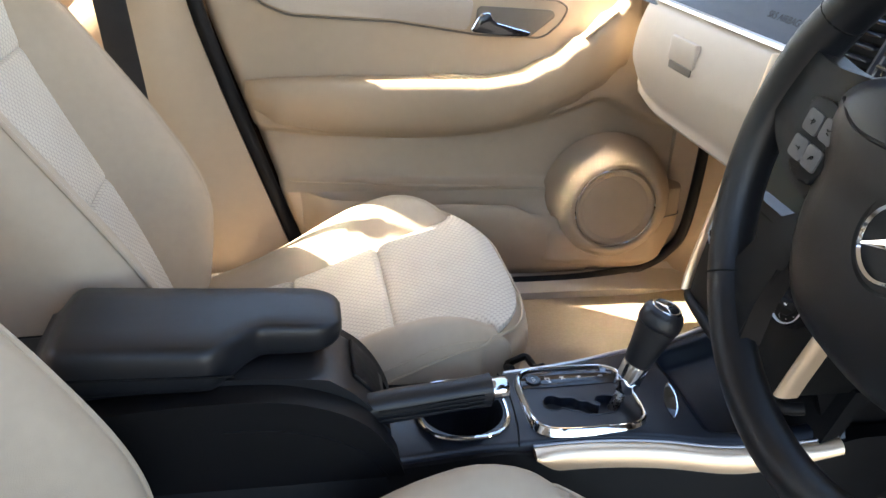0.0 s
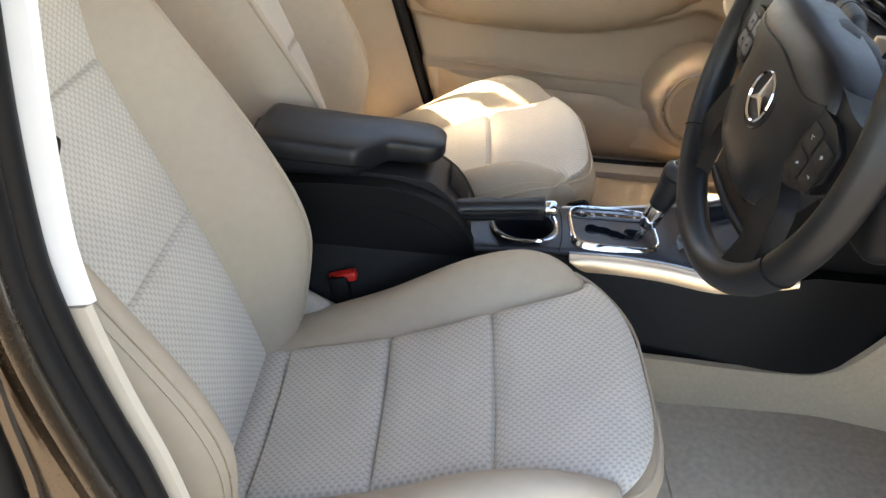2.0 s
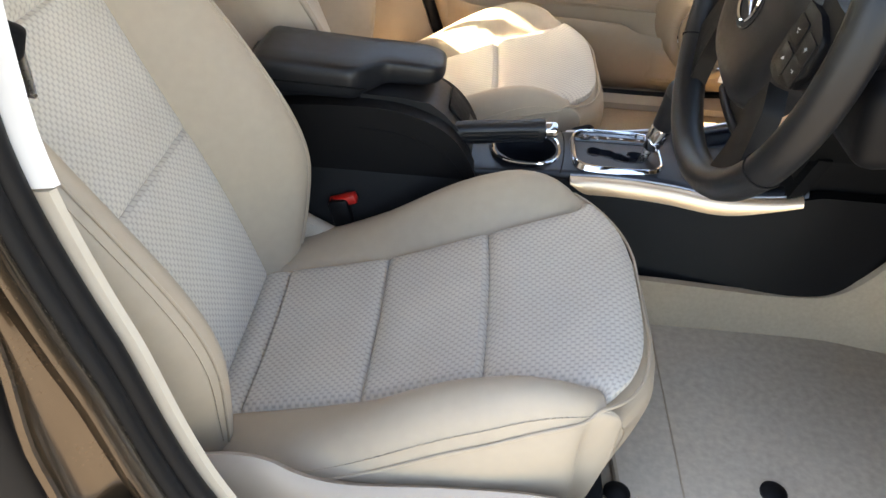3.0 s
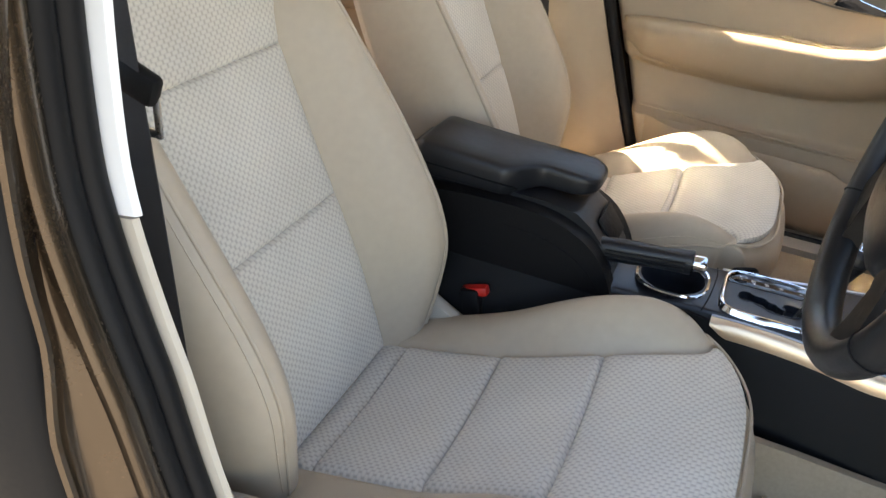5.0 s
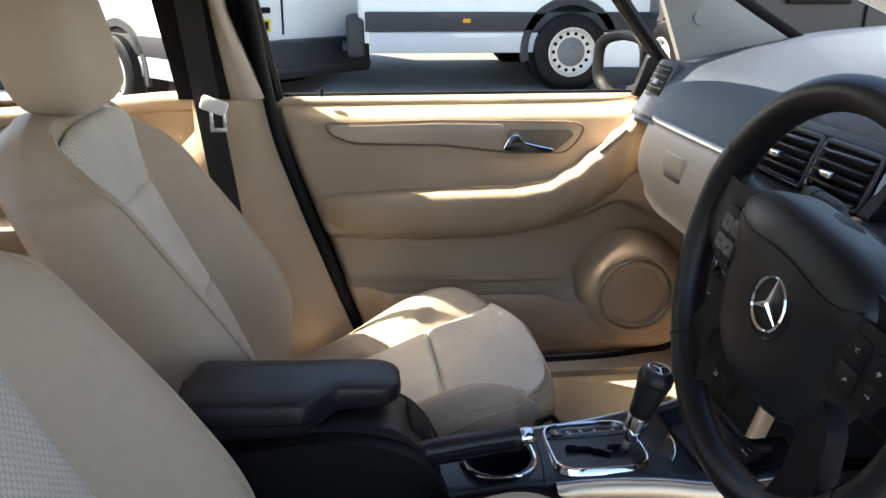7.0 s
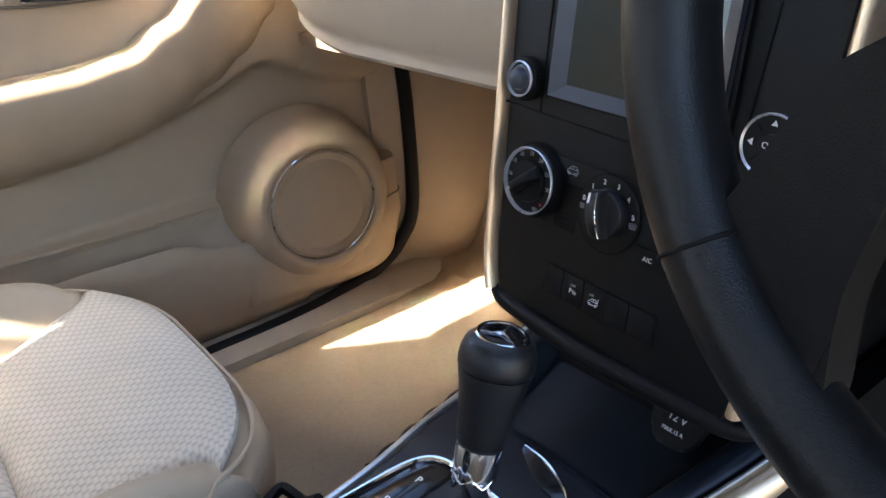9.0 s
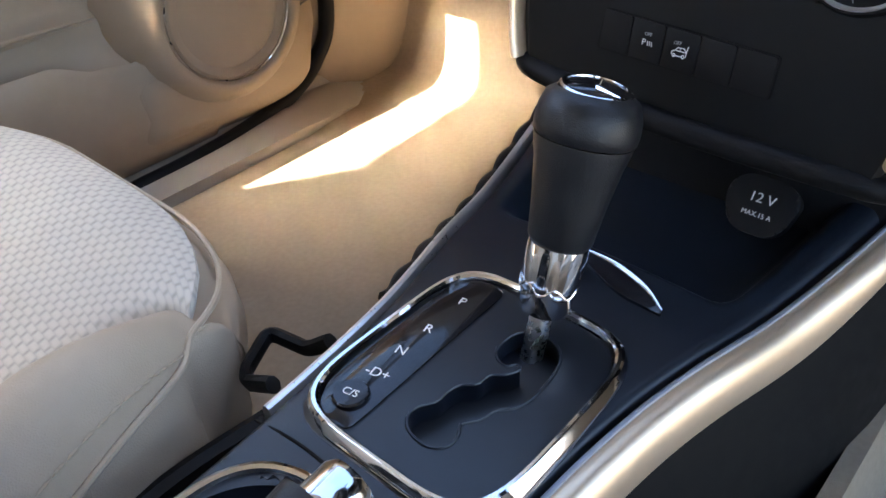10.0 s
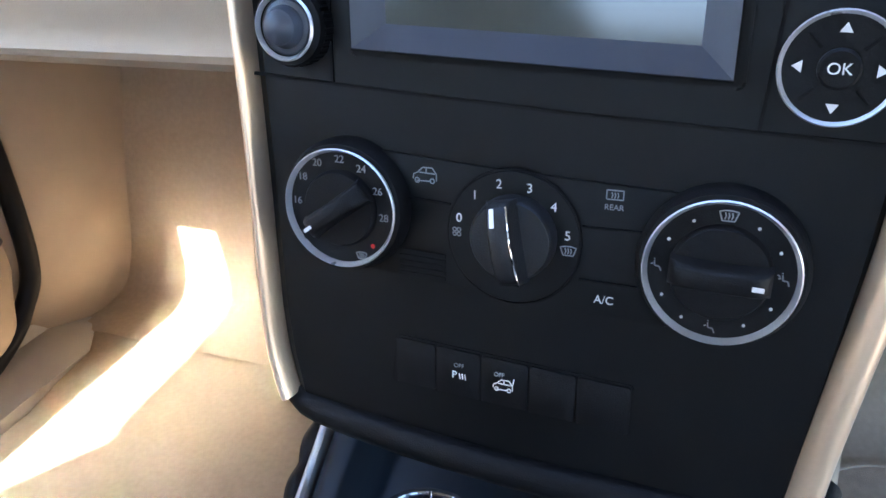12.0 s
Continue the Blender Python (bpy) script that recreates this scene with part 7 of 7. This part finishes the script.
def column():
    root = thing("steering_column", (0.25, -0.331, 1.0), "black steering column shroud with stalks", "steering column")
    part("shroud", tube(spline([(0.125, -0.331, 1.04), (0.2, -0.331, 1.03), (0.34, -0.331, 1.02)], 10), [0.06, 0.062, 0.063, 0.064, 0.065, 0.066, 0.067, 0.068, 0.069, 0.07], 20, flat=0.9), BLACK, root, "black shroud")
    part("lower_cover", box(0.255, -0.331, 0.965, 0.16, 0.20, 0.09, 0.02, 3, m=Matrix.Rotation(radians(-6), 4, "Y")), BLACK, root, "black lower column cover")
    st = part("stalk", tube(spline([(0.165, -0.295, 1.098), (0.178, -0.25, 1.105), (0.188, -0.205, 1.1035)], 16), [0.0075] * 6 + [0.0095] * 10, 12), BLACK, root, "black switch stalk")
    part("stalk_end", tube([(0.188, -0.206, 1.1035), (0.192, -0.184, 1.102)], 0.0105, 12), BLACK, st)
    part("stalk", tube(spline([(0.17, -0.39, 1.06), (0.178, -0.44, 1.075), (0.185, -0.49, 1.085)], 16), [0.0075] * 6 + [0.0095] * 10, 12), BLACK, root, "black switch stalk")
    return root


column()


def pedals_and_mats():
    mat_poly = [(0.125, -0.135), (0.50, -0.145), (0.56, -0.20), (0.58, -0.58), (0.10, -0.60), (0.04, -0.55), (0.03, -0.30)]
    root = tagged(part("floor_mat", prism(rounded(mat_poly, 0.03), lambda a, b, d: (a, b, 0.4605 + d), 0.008, 0.003), MAT_CARPET), "grey-beige carpet mat in the driver's footwell", "floor mat", "floor mats")
    part("mat_binding", tube([(a, b, 0.466) for a, b in rounded(mat_poly, 0.03)], 0.004, 6, closed=True), CARPET, root, "stitched edge")
    for x, y in ((0.040, -0.300), (0.233, -0.464), (0.033, -0.487)):
        part("mat_fastener", lathe([(0.017, 0), (0.017, 0.006), (0.012, 0.010), (0, 0.010)], (x, y, 0.466), (0, 0, 1), 20), BLACK, root, "black mat fastener")
    part("heel_line", tube([(0.118, -0.335 + 0.05 * k, 0.4685) for k in (-5, -3, -1, 1, 3)], 0.0015, 5), CARPET, root)
    p = thing("pedals", (0.52, -0.36, 0.46), "black rubber pedals under the dashboard", "pedals")
    part("brake_pedal", box(0.52, -0.31, 0.60, 0.02, 0.10, 0.06, 0.008, m=Matrix.Rotation(radians(-35), 4, "Y")), RUBBER, p, "black rubber brake pedal")
    part("accelerator", box(0.55, -0.44, 0.58, 0.02, 0.05, 0.13, 0.008, m=Matrix.Rotation(radians(-35), 4, "Y")), RUBBER, p, "black rubber accelerator")
    part("pedal_arm", tube([(0.53, -0.31, 0.61), (0.60, -0.31, 0.80)], 0.008, 8), BLACK, p)


pedals_and_mats()

# ---- parked vans ----
def van(name, at, turn, label, plate=True, length=5.4, rear=1.05, paint=WHITE_PAINT, coat="white"):
    """A panel van: x along it with the tail at x = 0 and the nose at +length, y across, z from the ground."""
    root = thing(name, at, label, "van", "parked vans")
    m = Matrix.Translation(at) @ Matrix.Rotation(radians(turn), 4, "Z")

    def put(bm):
        bmesh.ops.transform(bm, matrix=m, verts=bm.verts)
        return bm
    rings = []
    for x, top, low, half in ((0.0, 2.36, 0.52, 0.93), (0.03, 2.44, 0.42, 0.97), (0.3, 2.5, 0.38, 0.99), (length - 1.9, 2.5, 0.36, 0.99), (length - 1.5, 2.44, 0.36, 0.99), (length - 1.0, 2.0, 0.36, 0.985), (length - 0.75, 1.25, 0.36, 0.975), (length - 0.15, 1.05, 0.36, 0.93), (length, 0.8, 0.4, 0.85)):
        rings.append([(x, -half, low), (x, -half - 0.015, low + 0.5), (x, -half + 0.02, top - 0.5), (x, -half + 0.09, top - 0.07), (x, -half + 0.2, top), (x, half - 0.2, top), (x, half - 0.09, top - 0.07), (x, half - 0.02, top - 0.5), (x, half + 0.015, low + 0.5), (x, half, low)])
    part("body", put(loft(rings)), paint, root, coat + " painted body", angle=0.6)
    for sg in (-1, 1):
        part("side_cladding", put(box(length / 2 - 0.66, sg * 1.005, 0.60, length - 1.42, 0.03, 0.17, 0.012)), GREY_PLASTIC, root, "dark grey rubbing strip")
        part("sill_panel", put(box(length / 2 - 0.66, sg * 0.995, 0.42, length - 1.5, 0.03, 0.18, 0.012)), GREY_SIDE, root, "white sill panel in shaded grey")
        part("marker_lamp", put(box(rear - 0.95, sg * 1.022, 0.61, 0.07, 0.012, 0.035, 0.005)), AMBER, root, "amber marker lamp")
        part("tail_lamp", put(box(-0.005, sg * 0.90, 1.30, 0.05, 0.10, 0.55, 0.015)), RED_LENS, root, "red tail lamp")
        part("bumper_reflector", put(box(-0.075, sg * 0.90, 0.40, 0.02, 0.10, 0.05, 0.005)), RED_LENS, root, "red bumper reflector")
        part("cab_window", put(box(length - 1.25, sg * 0.992, 1.55, 0.7, 0.02, 0.5, 0.03)), BLACK_GLOSS, root, "dark cab window")
        for x in (rear, length - 0.95):
            part("wheel_arch", put(loft([[(x + r * math.cos(b), sg * y, 0.36 + r * math.sin(b)) for r, y in ((0.46, 0.985), (0.455, 1.02), (0.385, 1.02), (0.385, 0.985))] for b in lin(-0.25, math.pi + 0.25, 30)])), GREY_PLASTIC, root, "dark wheel arch")
            part("arch_well", put(lathe([(0.40, -0.2), (0.40, 0.022), (0, 0.022)], (x, sg * 0.985, 0.37), (0, sg, 0), 36)), BLACK_MATT, root)
            tyre = part("wheel", put(lathe([(0.20, -0.10), (0.30, -0.11), (0.335, -0.08), (0.34, 0), (0.335, 0.05), (0.30, 0.075), (0.22, 0.07), (0.205, 0.06)], (x, sg * 1.035, 0.34), (0, sg, 0), 44, caps=False)), RUBBER, root, "black tyre", angle=0.8)
            rim = part("rim", put(lathe([(0.212, 0.03), (0.218, 0.068), (0.205, 0.072), (0.192, 0.045), (0.180, 0.035), (0.15, 0.035), (0.13, 0.035), (0.10, 0.05), (0.06, 0.055), (0, 0.055)], (x, sg * 1.035, 0.34), (0, sg, 0), 44)), RIM_STEEL, tyre, "pale steel rim")
            for k in range(14):
                b = 2 * math.pi * k / 14
                part("rim_hole", put(lathe([(0.017, 0), (0.017, 0.006)], (x + 0.163 * math.cos(b), sg * (1.035 + 0.032), 0.34 + 0.163 * math.sin(b)), (0, sg, 0), 10)), BLACK_MATT, rim)
            part("hub_cap", put(lathe([(0.128, 0.036), (0.122, 0.046), (0.10, 0.058), (0.05, 0.064), (0.045, 0.076), (0.03, 0.080), (0, 0.080)], (x, sg * 1.035, 0.34), (0, sg, 0), 32)), HUB_GREY, rim, "grey wheel hub")
    part("rear_bumper", put(box(-0.03, 0, 0.46, 0.16, 1.98, 0.34, 0.035, 3)), GREY_PLASTIC, root, "dark grey rear bumper")
    part("bumper_step", put(box(-0.10, 0, 0.37, 0.10, 1.90, 0.05, 0.012)), GREY_PLASTIC, root)
    part("door_gap", put(box(-0.006, 0, 1.5, 0.02, 0.012, 1.65)), BLACK_MATT, root, smooth=False)
    part("door_handle", put(box(-0.02, 0.15, 1.15, 0.04, 0.16, 0.06, 0.01)), BLACK, root, "black rear door handle")
    if plate:
        pl = part("number_plate", put(box(-0.012, 0.40, 0.76, 0.012, 0.52, 0.11, 0.004)), YELLOW, root, "yellow number plate")
        for k in range(7):
            part("plate_bar", put(box(-0.020, 0.19 + 0.07 * k, 0.76, 0.006, 0.045, 0.07)), BLACK_MATT, pl, smooth=False)
    part("rear_light_bar", put(box(-0.02, 0.40, 0.89, 0.05, 0.5, 0.05, 0.01)), BLACK, root)
    part("head_lamp", put(box(length - 0.1, -0.75, 0.95, 0.2, 0.25, 0.22, 0.05)), GREY_SIDE, root, "grey head lamp")
    part("front_bumper", put(box(length - 0.05, 0, 0.5, 0.2, 1.9, 0.35, 0.05)), GREY_PLASTIC, root, "dark grey front bumper")
    return root


van("van", (-0.14, 7.25, ground_z(6.3)), 0, "white panel van parked side on with sills in shaded grey", length=5.9, rear=1.9)
van("van", (-0.82, 6.51, ground_z(6.9, -1.5)), 132, "white panel van seen from behind with a yellow number plate", length=4.6)
van("van", (-6.62, 11.38, ground_z(9.6, -5)), -25.3, "white panel van parked further off with grey wheels", plate=False, length=5.5)
van("van", (3.55, 4.7, ground_z(4.7)), 92, "dark grey panel van parked ahead of the windscreen", plate=False, length=4.6, paint=DARK_PAINT, coat="dark grey")
van("van", (-6.4, 7.4, ground_z(8, -6)), 125, "white panel van parked at the row's end", plate=False, length=4.8)
tagged(part("grass_verge", sheet(lambda u, v: (-16 + 22 * u, 13.5 + 9 * v, ground_z(13.5 + 9 * v, -16 + 22 * u) + 0.03), lin(0, 1, 30), lin(0, 1, 6), thick=lambda u, v: (0, 0, -0.1)), GRASS_MAT), "sunlit green grass verge behind the vans", "grass", kind="stuff")


def hooked_post():
    x, y = -5.6, 9.6
    z = ground_z(y, x)
    root = thing("post", (x, y, z), "thin black hooked post beside the grass", "post")
    part("shaft", tube(spline([(x, y, z - 0.02), (x, y, z + 0.8), (x - 0.03, y, z + 1.1), (x - 0.16, y, z + 1.24), (x - 0.3, y, z + 1.26)], 24), 0.028, 10, up=(0, 1, 0)), BLACK, root, "black painted steel tube")
    part("foot", lathe([(0.07, 0), (0.07, 0.015), (0.035, 0.02)], (x, y, z), (0, 0, 1), 16), BLACK, root)


hooked_post()
